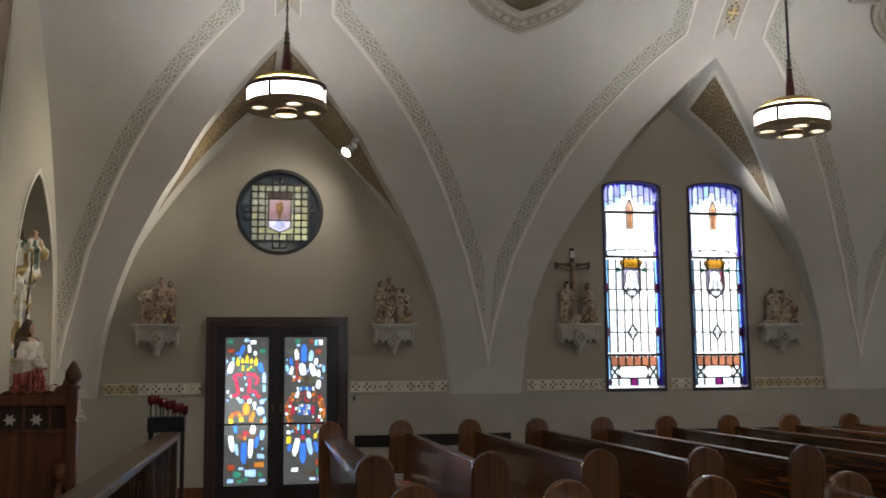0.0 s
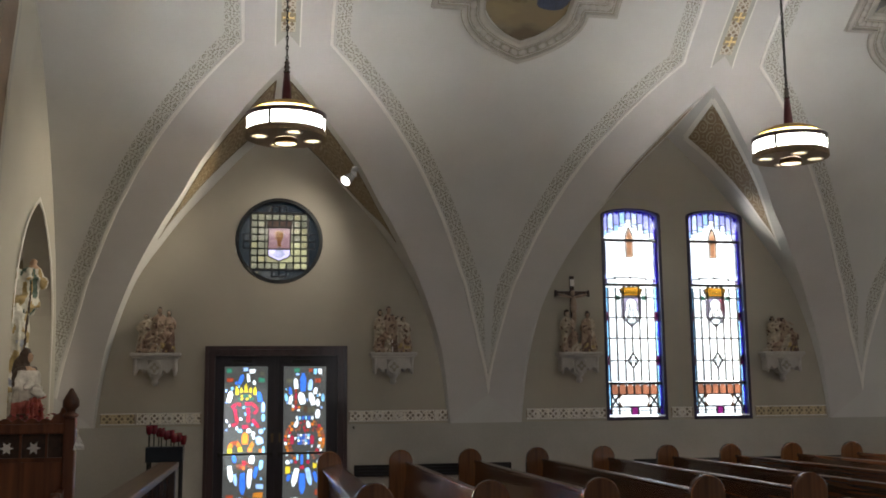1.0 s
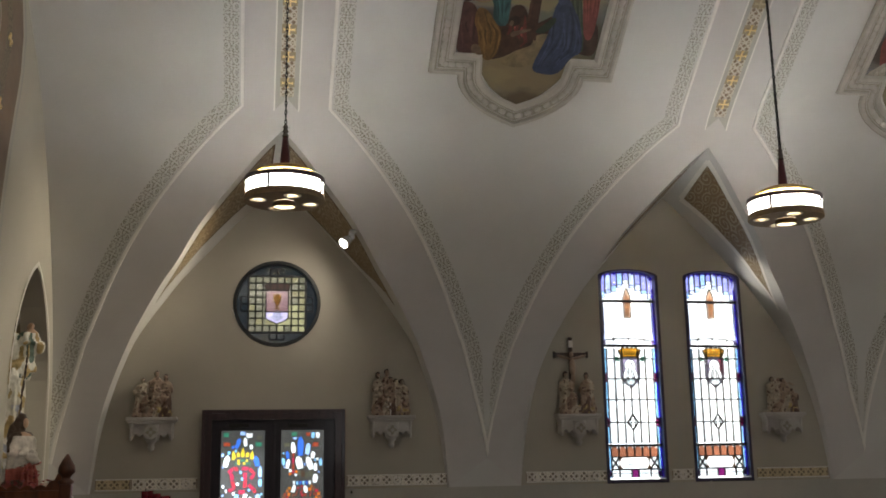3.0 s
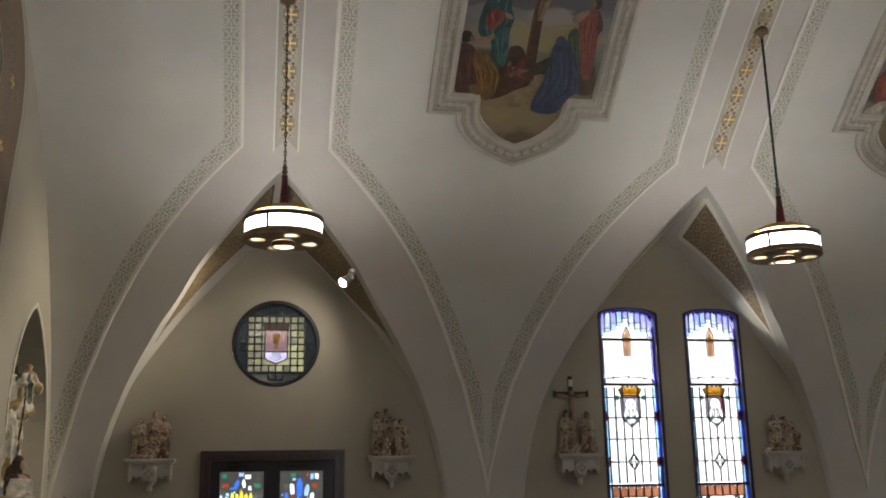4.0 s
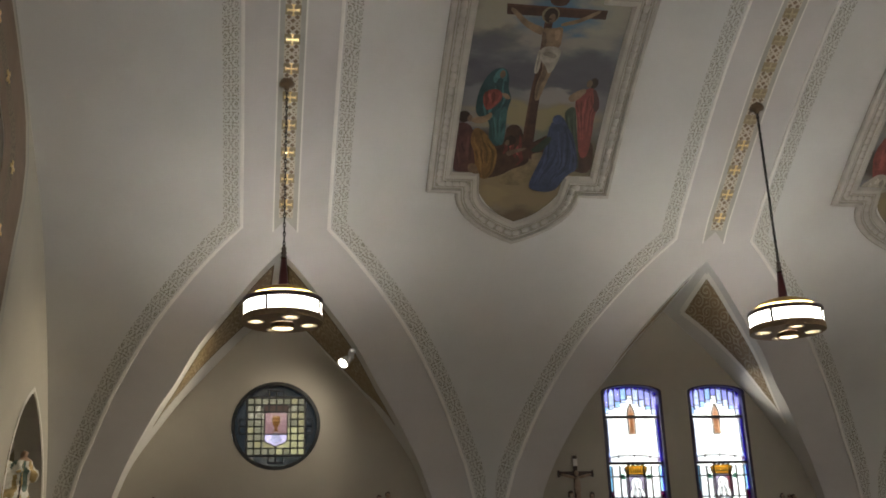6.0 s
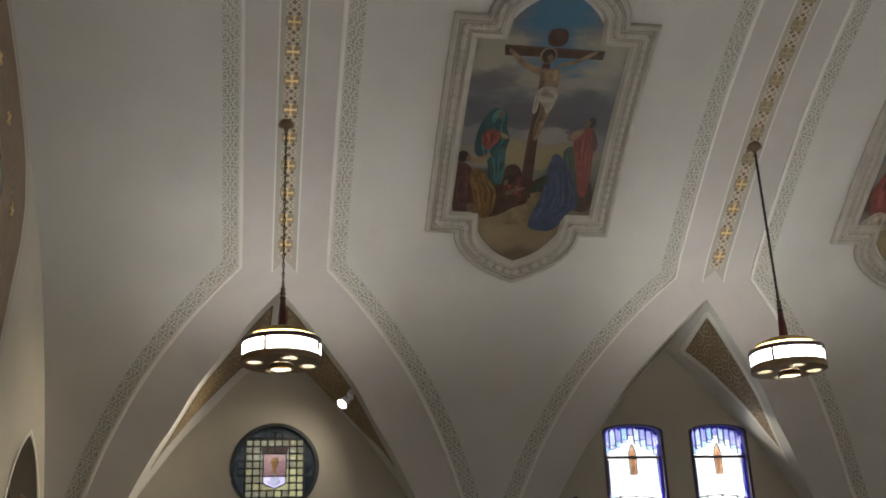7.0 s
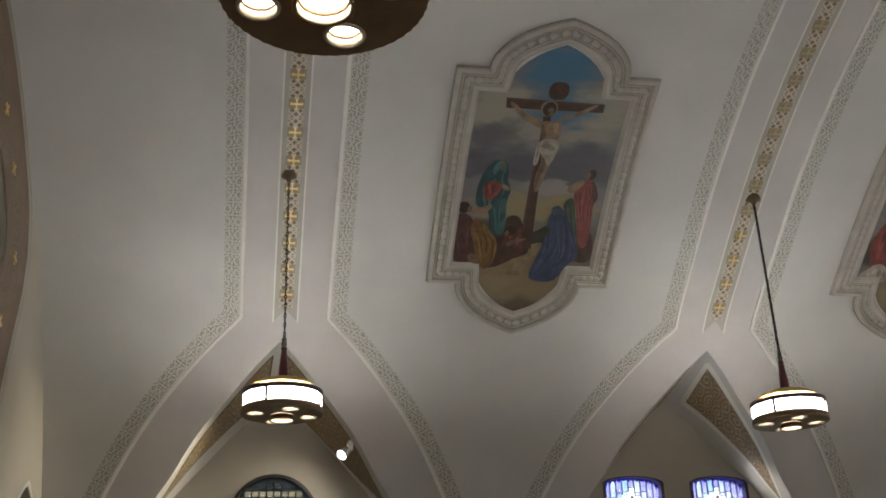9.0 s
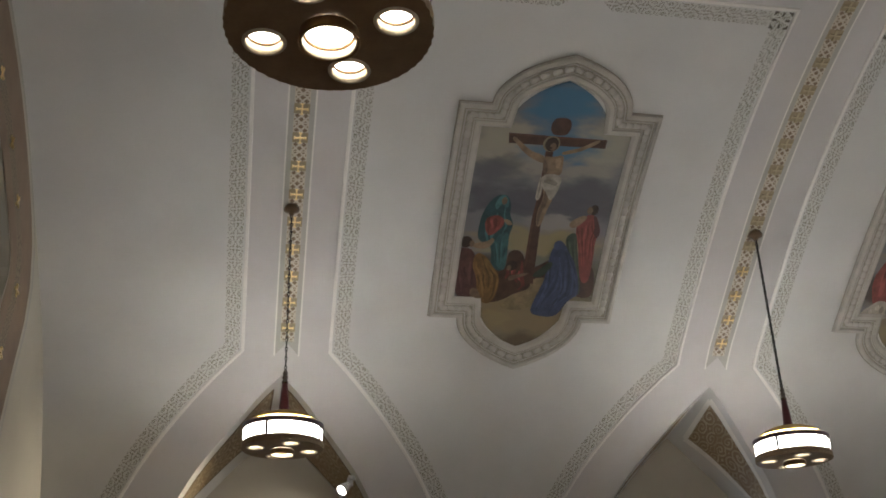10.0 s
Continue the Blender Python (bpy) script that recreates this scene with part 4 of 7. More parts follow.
def canvas_paint(name, base, strokes):
    """Soft oil ground: broad clouds of colour (across, up, half width, half height, colour, strength) brushed into one another."""
    m = bpy.data.materials.new(name)
    m.use_nodes = True
    nt = m.node_tree
    b = nt.nodes["Principled BSDF"]
    b.inputs["Roughness"].default_value = 0.6
    co, sep, ns, mp = nt.nodes.new("ShaderNodeTexCoord"), nt.nodes.new("ShaderNodeSeparateXYZ"), nt.nodes.new("ShaderNodeTexNoise"), nt.nodes.new("ShaderNodeMapping")
    mp.inputs["Rotation"].default_value = (0, 0, radians(18))
    mp.inputs["Scale"].default_value = (1.0, 2.2, 1)
    ns.inputs["Scale"].default_value, ns.inputs["Detail"].default_value = 2.4, 7
    nt.links.new(co.outputs["UV"], sep.inputs[0])
    nt.links.new(co.outputs["UV"], mp.inputs[0])
    nt.links.new(mp.outputs[0], ns.inputs["Vector"])
    push = nt.nodes.new("ShaderNodeSeparateXYZ")
    nt.links.new(ns.outputs["Color"], push.inputs[0])
    u = uv_math(nt, "ADD", sep.outputs[0], uv_math(nt, "MULTIPLY", uv_math(nt, "SUBTRACT", push.outputs[0], 0.5), 0.75))
    v = uv_math(nt, "ADD", sep.outputs[1], uv_math(nt, "MULTIPLY", uv_math(nt, "SUBTRACT", push.outputs[1], 0.5), 0.55))
    last = None
    for cu, cv, ru, rv, colour, much in strokes:
        du = uv_math(nt, "DIVIDE", uv_math(nt, "SUBTRACT", u, cu), ru)
        dv = uv_math(nt, "DIVIDE", uv_math(nt, "SUBTRACT", v, cv), rv)
        d = uv_math(nt, "SQRT", uv_math(nt, "ADD", uv_math(nt, "MULTIPLY", du, du), uv_math(nt, "MULTIPLY", dv, dv)))
        fade = nt.nodes.new("ShaderNodeMapRange")
        fade.interpolation_type = "SMOOTHSTEP"
        fade.inputs[1].default_value, fade.inputs[2].default_value = 0.45, 1.35
        fade.inputs[3].default_value, fade.inputs[4].default_value = much, 0.0
        nt.links.new(d, fade.inputs[0])
        mix = nt.nodes.new("ShaderNodeMix")
        mix.data_type = "RGBA"
        mix.inputs[6].default_value, mix.inputs[7].default_value = (*base, 1), (*colour, 1)
        if last:
            nt.links.new(last, mix.inputs[6])
        nt.links.new(fade.outputs[0], mix.inputs[0])
        last = mix.outputs[2]
    nt.links.new(last, b.inputs["Base Color"])
    bp = nt.nodes.new("ShaderNodeBump")
    bp.inputs["Strength"].default_value = 0.08
    nt.links.new(ns.outputs["Fac"], bp.inputs["Height"])
    nt.links.new(bp.outputs[0], b.inputs["Normal"])
    return m


TINTS = dict(wood=(0.065, 0.03, 0.02), flesh=(0.235, 0.16, 0.10), linen=(0.34, 0.305, 0.25), hair=(0.035, 0.02, 0.013), blue=(0.04, 0.053, 0.10), red=(0.20, 0.05, 0.04),
             teal=(0.04, 0.105, 0.11), ochre=(0.16, 0.09, 0.03), umber=(0.06, 0.03, 0.02), green=(0.05, 0.07, 0.045), pale=(0.30, 0.255, 0.16), azure=(0.05, 0.13, 0.21),
             wine=(0.075, 0.032, 0.03), ground=(0.22, 0.165, 0.09))
PAINT = {}
for n, c in TINTS.items():
    for tail, k in (("", 1.08), ("_light", 1.5), ("_dark", 0.66)):
        cc = tuple(min(0.75, v * k) for v in c)
        PAINT[n + tail] = mat("paint_" + n + tail, cc, 0.6, vary=0.25, scale=9, fine=34, bump=0.05, stain=tuple(v * 0.55 for v in cc))


def blob(u, v, w, h, n=14, lean=0.0, square=1.0):
    return [(u + w * abs(math.cos(a)) ** square * (1 if math.cos(a) > 0 else -1) + lean * h * math.sin(a), v + h * math.sin(a)) for a in [2 * math.pi * i / n for i in range(n)]]


def robe(rng, tint, u, v, w, h, lean=0.0, folds=5, name="robe_shape"):
    """A robed shape with brushed folds."""
    def edge(du, dv, ww, hh, n=20):
        pts = []
        for i in range(n):
            a = 2 * math.pi * i / n
            taper = 1.0 - 0.35 * math.sin(a)
            pts.append((u + du + ww * taper * math.cos(a) * (1 + 0.10 * math.sin(4 * a + u * 20)) + lean * (dv + hh * math.sin(a)), v + dv + hh * math.sin(a)))
        return pts
    out = [(name, tint, edge(0, 0, w, h))]
    base = tint.split("_")[0]
    for k in range(folds):
        du, dv = rng.uniform(-0.6, 0.6) * w, rng.uniform(-0.5, 0.3) * h
        out.append(("fold_stroke", base + ("_light" if k % 2 else "_dark"), edge(du, dv, w * rng.uniform(0.08, 0.17), h * rng.uniform(0.22, 0.42), 10)))
    return out


def rounded(pts):
    """An outline with its corners rounded off."""
    for turn in range(2):
        pts = [q for (ax, ay), (bx, by) in zip(pts, pts[1:] + pts[:1]) for q in ((0.75 * ax + 0.25 * bx, 0.75 * ay + 0.25 * by), (0.25 * ax + 0.75 * bx, 0.25 * ay + 0.75 * by))]
    return pts


def width_at(pts, v):
    us = sorted(ax + (bx - ax) * (v - ay) / (by - ay) for (ax, ay), (bx, by) in zip(pts, pts[1:] + pts[:1]) if (ay - v) * (by - v) < 0)
    return (us[0], us[-1]) if len(us) > 1 else None


def brushed(rng, shapes):
    """Rounds the shapes and lays brushed folds, light and dark, down the robes."""
    out = []
    for shape in shapes:
        if shape[0] != "folds":
            name, tint, pts = shape
            out.append((name, tint, pts if name.startswith("cross") else rounded(pts)))
            continue
        tint, n, lo, hi = shape[1:]
        lows, highs = min(p[1] for p in pts), max(p[1] for p in pts)
        for k in range(n):
            f = lo + (hi - lo) * (k + rng.uniform(0.2, 0.8)) / n
            v0 = lows + (highs - lows) * rng.uniform(0.03, 0.4)
            v1 = lows + (highs - lows) * rng.uniform(0.55, 0.95)
            half, left, right = 0.30 / n * rng.uniform(0.6, 1.3), [], []
            for i in range(7):
                v = v0 + (v1 - v0) * i / 6
                w = width_at(pts, v)
                if w is None:
                    continue
                thick = half * (w[1] - w[0]) * (0.15 + math.sin(math.pi * (i + 0.5) / 7.5))
                c = w[0] + (w[1] - w[0]) * min(0.93, max(0.07, f + 0.05 * math.sin(4 * i / 6 + k)))
                left.append((c - thick, v))
                right.append((c + thick, v))
            if len(left) > 3:
                out.append(("fold_stroke", tint + ("_light" if k % 2 else "_dark"), left + right[::-1]))
    return out


CRUCIFIXION = [
    ("hill_shape", "umber", [(-0.92, 0.69), (-0.63, 0.58), (-0.36, 0.73), (-0.08, 0.65), (0.14, 0.77), (0.22, 0.84), (0.46, 0.79), (0.62, 0.67), (0.79, 0.82), (0.87, 0.37), (0.71, 0.31), (0.32, 0.52), (0.03, 0.47), (-0.37, 0.18), (-0.66, 0.29), (-0.87, 0.27)]),
    ("slope_shape", "ground", [(0.04, 0.57), (0.27, 0.61), (0.21, 0.38), (0.06, 0.11), (-0.36, 0.15), (-0.12, 0.33)]),
    ("cross_shape", "wood", [(-0.09, 2.36), (0, 2.37), (0.04, 1.6), (0.04, 1.28), (0.08, 0.49), (-0.07, 0.58), (-0.08, 1.36), (-0.06, 1.78)]),
    ("cross_edge", "wood_light", [(-0.09, 2.36), (-0.07, 2.37), (-0.05, 1.79), (-0.05, 1.36), (-0.04, 0.59), (-0.07, 0.58), (-0.08, 1.36), (-0.06, 1.78)]),
    ("crossbar_shape", "wood", [(-0.54, 2.46), (0.59, 2.45), (0.59, 2.34), (-0.52, 2.33)]),
    ("crossbar_edge", "wood_light", [(-0.54, 2.46), (0.59, 2.45), (0.59, 2.43), (-0.53, 2.43)]),
    ("sign_shape", "wood", blob(0.03, 2.58, 0.115, 0.115, square=0.6)),
    ("glow_shape", "pale_dark", blob(-0.035, 2.355, 0.100, 0.104)),
    ("arm_shape", "flesh", [(-0.07, 2.2), (-0.26, 2.25), (-0.41, 2.38), (-0.48, 2.43), (-0.49, 2.38), (-0.43, 2.33), (-0.3, 2.19), (-0.06, 2.08)]),
    ("arm_shape", "flesh", [(0.12, 2.22), (0.32, 2.28), (0.5, 2.4), (0.52, 2.44), (0.49, 2.45), (0.31, 2.33), (0.12, 2.27), (0.1, 2.24)]),
    ("torso_shape", "flesh", [(-0.09, 2.2), (0.02, 2.19), (0.14, 2.23), (0.15, 2.09), (0.16, 1.95), (-0.04, 1.92), (-0.07, 2.07)]),
    ("torso_stroke", "flesh_dark", [(-0.09, 2.15), (-0.03, 2.13), (-0.01, 1.95), (-0.04, 1.93), (-0.08, 2.07)]),
    ("torso_stroke", "flesh_light", [(0.04, 2.18), (0.12, 2.19), (0.12, 2.06), (0.08, 2.04)]),
    ("legs_shape", "flesh", [(-0.03, 1.84), (0.11, 1.78), (0.12, 1.64), (0.08, 1.51), (0.04, 1.28), (-0.01, 1.27), (-0.03, 1.37), (-0.03, 1.51), (0.01, 1.65)]),
    ("legs_stroke", "flesh_dark", [(0.01, 1.79), (0.07, 1.72), (0.06, 1.57), (0.01, 1.45), (0.01, 1.29), (-0.01, 1.28), (-0.03, 1.46), (0.01, 1.63)]),
    ("hair_shape", "hair", blob(-0.03, 2.350, 0.078, 0.092)),
    ("face_shape", "flesh_dark", blob(-0.01, 2.32, 0.039, 0.054)),
    ("cloth_shape", "linen", [(-0.07, 1.97), (0.16, 1.97), (0.18, 1.86), (0.13, 1.66), (0.08, 1.62), (0.03, 1.72), (-0.05, 1.80)]),
    ("cloth_fold", "linen_dark", [(-0.03, 1.9), (0.08, 1.9), (0.15, 1.85), (0.11, 1.81), (0.02, 1.85), (-0.03, 1.85)]),
    ("cloth_shape", "linen", [(-0.08, 1.96), (-0.03, 1.83), (-0.03, 1.63), (-0.09, 1.61), (-0.09, 1.78)]),
    ("cloth_fold", "linen_dark", [(-0.07, 1.9), (-0.05, 1.81), (-0.06, 1.65), (-0.07, 1.64), (-0.07, 1.78)]),
    ("cloak_shape", "teal_dark", [(-0.5, 1.67), (-0.4, 1.66), (-0.35, 1.53), (-0.35, 1.41), (-0.28, 1.28), (-0.32, 1.15), (-0.29, 0.63), (-0.48, 0.7), (-0.5, 1.01), (-0.69, 1.04), (-0.69, 1.32), (-0.64, 1.51), (-0.57, 1.62)]),
    ("folds", "teal", 7, 0.1, 0.9),
    ("dress_shape", "red", [(-0.63, 1.35), (-0.49, 1.41), (-0.4, 1.35), (-0.4, 1.25), (-0.54, 1.1), (-0.61, 1.19)]),
    ("folds", "red", 4, 0.1, 0.9),
    ("skirt_shape", "teal", [(-0.5, 1.1), (-0.32, 1.22), (-0.3, 0.93), (-0.29, 0.64), (-0.43, 0.72)]),
    ("folds", "teal", 6, 0.05, 0.95),
    ("veil_shape", "teal_light", [(-0.49, 1.66), (-0.41, 1.66), (-0.37, 1.51), (-0.42, 1.5), (-0.46, 1.57), (-0.51, 1.45), (-0.55, 1.54)]),
    ("face_shape", "flesh_dark", blob(-0.44, 1.59, 0.033, 0.051)),
    ("palm_shape", "flesh", [(-0.43, 1.36), (-0.33, 1.34), (-0.29, 1.28), (-0.36, 1.27)]),
    ("robe_shape", "umber", [(-0.29, 0.95), (-0.11, 0.95), (-0.02, 0.63), (0.08, 0.46), (-0.11, 0.36), (-0.32, 0.31), (-0.33, 0.54), (-0.29, 0.73)]),
    ("folds", "red", 5, 0.1, 0.9),
    ("hair_shape", "hair", blob(-0.22, 0.74, 0.072, 0.07)),
    ("face_shape", "flesh_dark", blob(-0.25, 0.71, 0.027, 0.038)),
    ("arm_shape", "flesh_dark", [(-0.25, 0.59), (-0.17, 0.62), (-0.01, 0.66), (0, 0.63), (-0.14, 0.57), (-0.22, 0.52)]),
    ("cloak_shape", "wine", [(-0.96, 0.94), (-0.75, 0.96), (-0.66, 0.83), (-0.61, 0.58), (-0.59, 0.29), (-0.89, 0.29)]),
    ("folds", "wine", 5, 0.1, 0.9),
    ("arm_shape", "flesh", [(-0.75, 1.01), (-0.55, 1.05), (-0.51, 1.11), (-0.47, 1.06), (-0.55, 0.95), (-0.7, 0.95)]),
    ("robe_shape", "ochre", [(-0.68, 0.9), (-0.56, 0.87), (-0.45, 0.72), (-0.34, 0.59), (-0.35, 0.31), (-0.45, 0.18), (-0.58, 0.28), (-0.63, 0.58), (-0.7, 0.7)]),
    ("folds", "ochre", 8, 0.05, 0.95),
    ("hair_shape", "hair", blob(-0.81, 1.03, 0.072, 0.077)),
    ("face_shape", "flesh_dark", blob(-0.74, 1.01, 0.03, 0.045)),
    ("foot_shape", "flesh_dark", [(-0.69, 0.41), (-0.59, 0.42), (-0.53, 0.26), (-0.55, 0.12), (-0.58, 0.13), (-0.59, 0.29), (-0.67, 0.29)]),
    ("cloak_shape", "green", [(0.36, 1.17), (0.49, 1.25), (0.54, 0.99), (0.7, 0.39), (0.62, 0.38), (0.41, 0.98)]),
    ("folds", "green", 4, 0.1, 0.9),
    ("robe_shape", "red", [(0.45, 1.3), (0.57, 1.48), (0.68, 1.47), (0.78, 1.24), (0.73, 1.14), (0.76, 0.88), (0.76, 0.55), (0.66, 0.55), (0.59, 0.8), (0.53, 1.09)]),
    ("folds", "red", 9, 0.05, 0.95),
    ("cloak_shape", "wine", [(0.64, 1.46), (0.69, 1.46), (0.78, 1.25), (0.74, 1.15), (0.69, 1.23), (0.69, 1.33)]),
    ("arm_shape", "flesh", [(0.35, 1.35), (0.54, 1.48), (0.59, 1.42), (0.43, 1.26)]),
    ("hair_shape", "hair", blob(0.64, 1.54, 0.051, 0.07)),
    ("face_shape", "flesh_dark", blob(0.59, 1.53, 0.036, 0.051)),
    ("robe_shape", "blue", [(0.23, 1.03), (0.35, 1.11), (0.43, 0.98), (0.56, 0.8), (0.69, 0.39), (0.55, 0.31), (0.44, 0.05), (0.15, 0.07), (0.09, 0.15), (0.15, 0.38), (0.21, 0.58), (0.21, 0.77)]),
    ("folds", "blue", 14, 0.03, 0.97),
    ("hood_shape", "blue_light", blob(0.3, 1.05, 0.06, 0.064)),
    ("rock_shape", "green_dark", [(0.02, 0.61), (0.14, 0.73), (0.23, 0.84), (0.29, 0.78), (0.17, 0.6)]),
]
CRUCIFIXION = brushed(random.Random(5), CRUCIFIXION)
R6 = random.Random(6)
SECOND = robe(R6, "red", -0.55, 0.85, 0.24, 0.52, 0.0, 8) + robe(R6, "linen", -0.60, 0.34, 0.20, 0.14, 0.0, 4) + robe(R6, "green", -0.15, 0.95, 0.18, 0.65, 0.0, 6) + robe(R6, "umber_light", 0.4, 0.85, 0.24, 0.7, 0.0, 6)
AZURE, CREAM, STORM, GREY, TAN, DUSK, EARTH = (0.055, 0.155, 0.25), (0.34, 0.315, 0.24), (0.075, 0.075, 0.09), (0.17, 0.165, 0.17), (0.27, 0.225, 0.115), (0.05, 0.037, 0.026), (0.215, 0.165, 0.095)
M_canvas = canvas_paint("painted_sky", GREY, [
    (-0.62, 2.35, 0.40, 0.28, CREAM, 0.8), (0.60, 2.42, 0.36, 0.30, CREAM, 0.75), (0.02, 2.85, 0.42, 0.45, AZURE, 1.0), (0.16, 2.30, 0.34, 0.22, AZURE, 0.85), (-0.30, 2.20, 0.22, 0.14, AZURE, 0.45),
    (-0.25, 2.02, 0.36, 0.13, CREAM, 0.55), (0.48, 2.02, 0.36, 0.14, CREAM, 0.5), (-0.62, 1.98, 0.30, 0.20, STORM, 0.6), (-0.40, 1.62, 0.62, 0.20, STORM, 0.85), (0.52, 1.68, 0.5, 0.24, STORM, 0.8),
    (0.10, 1.46, 0.9, 0.13, STORM, 0.7), (-0.72, 1.34, 0.30, 0.11, GREY, 0.9), (0.30, 1.30, 0.42, 0.10, (0.26, 0.24, 0.22), 0.9), (0.05, 1.06, 0.85, 0.17, TAN, 0.9), (0.20, 0.86, 0.30, 0.09, (0.14, 0.15, 0.10), 0.7),
    (-0.55, 0.62, 0.6, 0.28, DUSK, 0.9), (0.75, 0.55, 0.32, 0.4, (0.09, 0.085, 0.05), 0.9), (0.10, 0.10, 0.85, 0.46, EARTH, 1.0), (-0.30, 0.02, 0.25, 0.12, TAN, 0.5), (0.0, -0.38, 0.6, 0.2, (0.11, 0.08, 0.045), 0.9)])
EGG = lathe([(0.0, -0.060), (0.030, -0.046), (0.040, 0.010), (0.036, 0.040), (0.0, 0.054)], 8)
bmesh.ops.scale(EGG, vec=(1.0, 0.62, 1.0), verts=EGG.verts)


def painting(xm, shapes, label):
    p = thing("ceiling_painting", label, "painting", group="ceiling paintings")
    path = [(xm + x, s) for x, s in lobed(PW, LW, PB, PT, DB, DT)]
    fr = bmesh.new()
    prof = [(0.0, 0.0), (0.003, 0.050), (0.030, 0.064), (0.052, 0.062), (0.060, 0.034), (0.070, 0.028), (0.078, 0.050), (0.090, 0.042), (0.135, 0.022), (0.180, 0.042), (0.192, 0.052), (0.200, 0.030), (0.208, 0.052), (0.250, 0.050), (0.280, 0.024), (0.290, 0.0)]
    for (o0, h0), (o1, h1) in zip(prof, prof[1:]):
        strip(path, o0, o1, vault_h, True, step=0.12, bm=fr, h0=h0, h1=h1)
    # dark bands put shading into the grooves and along the outer edge
    gr = bmesh.new()
    strip(path, 0.091, 0.179, vault_h, True, step=0.12, bm=gr, h0=0.043, h1=0.043)
    for o0, o1, h in ((0.056, 0.074, 0.038), (0.195, 0.204, 0.040), (-0.010, 0.002, 0.004)):
        strip(path, o0, o1, vault_h, True, step=0.12, bm=gr, h0=h, h1=h)
    frame_ob = part("moulded_frame", fr, M_frame_pl, p, "cream moulded plaster frame")
    part("groove", gr, M_groove, frame_ob, "patina and painted shade in the frame grooves")
    beads = bmesh.new()
    ends = [Vector(q) for q in path]
    way = [(b - a).normalized() for a, b in zip(ends, ends[1:] + ends[:1])]
    mid = []
    for k, q in enumerate(ends):
        n0, n1 = Vector((-way[k - 1].y, way[k - 1].x)), Vector((-way[k].y, way[k].x))
        mid.append(q + (n0 + n1) * 0.135 / (1 + n0.dot(n1)))
    for a, b in zip(mid, mid[1:] + mid[:1]):
        d = b - a
        n = max(1, round(d.length / 0.098))
        for k in range(n):
            q = a.lerp(b, (k + 0.5) / n)
            o, t = on_vault(q.x, q.y, 0.040), on_vault(q.x + d.x / d.length * 0.05, q.y + d.y / d.length * 0.05, 0.040)
            up = (t - o).normalized()
            out = (on_vault(q.x, q.y, 0.2) - o).normalized()
            m = Matrix.Translation(o) @ Matrix((up.cross(out), out, up)).transposed().to_4x4()
            src = EGG.copy()
            bmesh.ops.transform(src, matrix=m, verts=src.verts)
            tmp = bpy.data.meshes.new("egg")
            src.to_mesh(tmp)
            src.free()
            beads.from_mesh(tmp)
            bpy.data.meshes.remove(tmp)
    tagged(part("egg_moulding", beads, M_frame_pl, frame_ob, smooth=True), kind="stuff")
    pic = [(xm + x, s) for x, s in lobed(PW - 0.285, LW - 0.215, PB + 0.285, PT - 0.285, DB, DT - 0.03, turn=60)]
    part("canvas", patch(pic, lambda x, s: on_vault(x, s, 0.012), 0.4, 0.1, uv=lambda x, s: (x - xm, s - PB)), M_canvas, p, "painted cloudy sky over dark ground")
    for k, (nm, colour, shape) in enumerate(shapes):
        part(nm, patch([(xm + u, PB + v) for u, v in shape], lambda x, s, k=k: on_vault(x, s, 0.0130 + 0.0002 * k), 0.5, 0.1), PAINT[colour], p)


painting(3.06, CRUCIFIXION, "arched oil painting of a cross on a hill, moulded plaster frame")
painting(8.37, SECOND, "arched oil painting in brown and red, moulded plaster frame")

# --- chancel arch band ---
def on_chancel(y, z, h):
    return Vector((WEST + (h or 0.0), y, z))


band = new("trim_chancel_arch")
structure(band, "brown painted band with gilt crosses round the chancel arch")
ch = [Vector(q) for q in SPRING_C]
part("brown_band", strip(SPRING_C, 0.0, -0.90, on_chancel, h0=0.012, h1=0.012), M_brown, band)
part("edge_moulding", strip(SPRING_C, -0.90, -0.96, on_chancel, h0=0.03, h1=0.03), M_stripe, band)
part("stencil_band", strip(SPRING_C, -0.23, -0.43, on_chancel, h0=0.016, h1=0.016), stencil("brown_stencil", (0.25, 0.20, 0.145), (0.14, 0.12, 0.085), 0.34, 0.2), band)
me, run = None, 0.0
for a, b in zip(ch, ch[1:]):
    run += (b - a).length
    if run > 0.56 and a.y > 5.2:
        run = 0.0
        d = (b - a).normalized()
        c = a + Vector((d.y, -d.x)) * 0.33
        m = Matrix.Translation((WEST + 0.022, c.x, c.y)) @ Matrix(((0, 0, 1), (-d.y, d.x, 0), (d.x, d.y, 0))).to_4x4()
        if me is None:
            me = part("gilt_cross", cross_mesh(), M_gold, band, at=m)
        else:
            again(me, m, band)
# raised cream mouldings of the chancel wall edge and niche
part("niche_moulding", strip(niche[1:] , 0.0, -0.05, on_chancel, h0=0.02, h1=0.02), M_line, chancel)

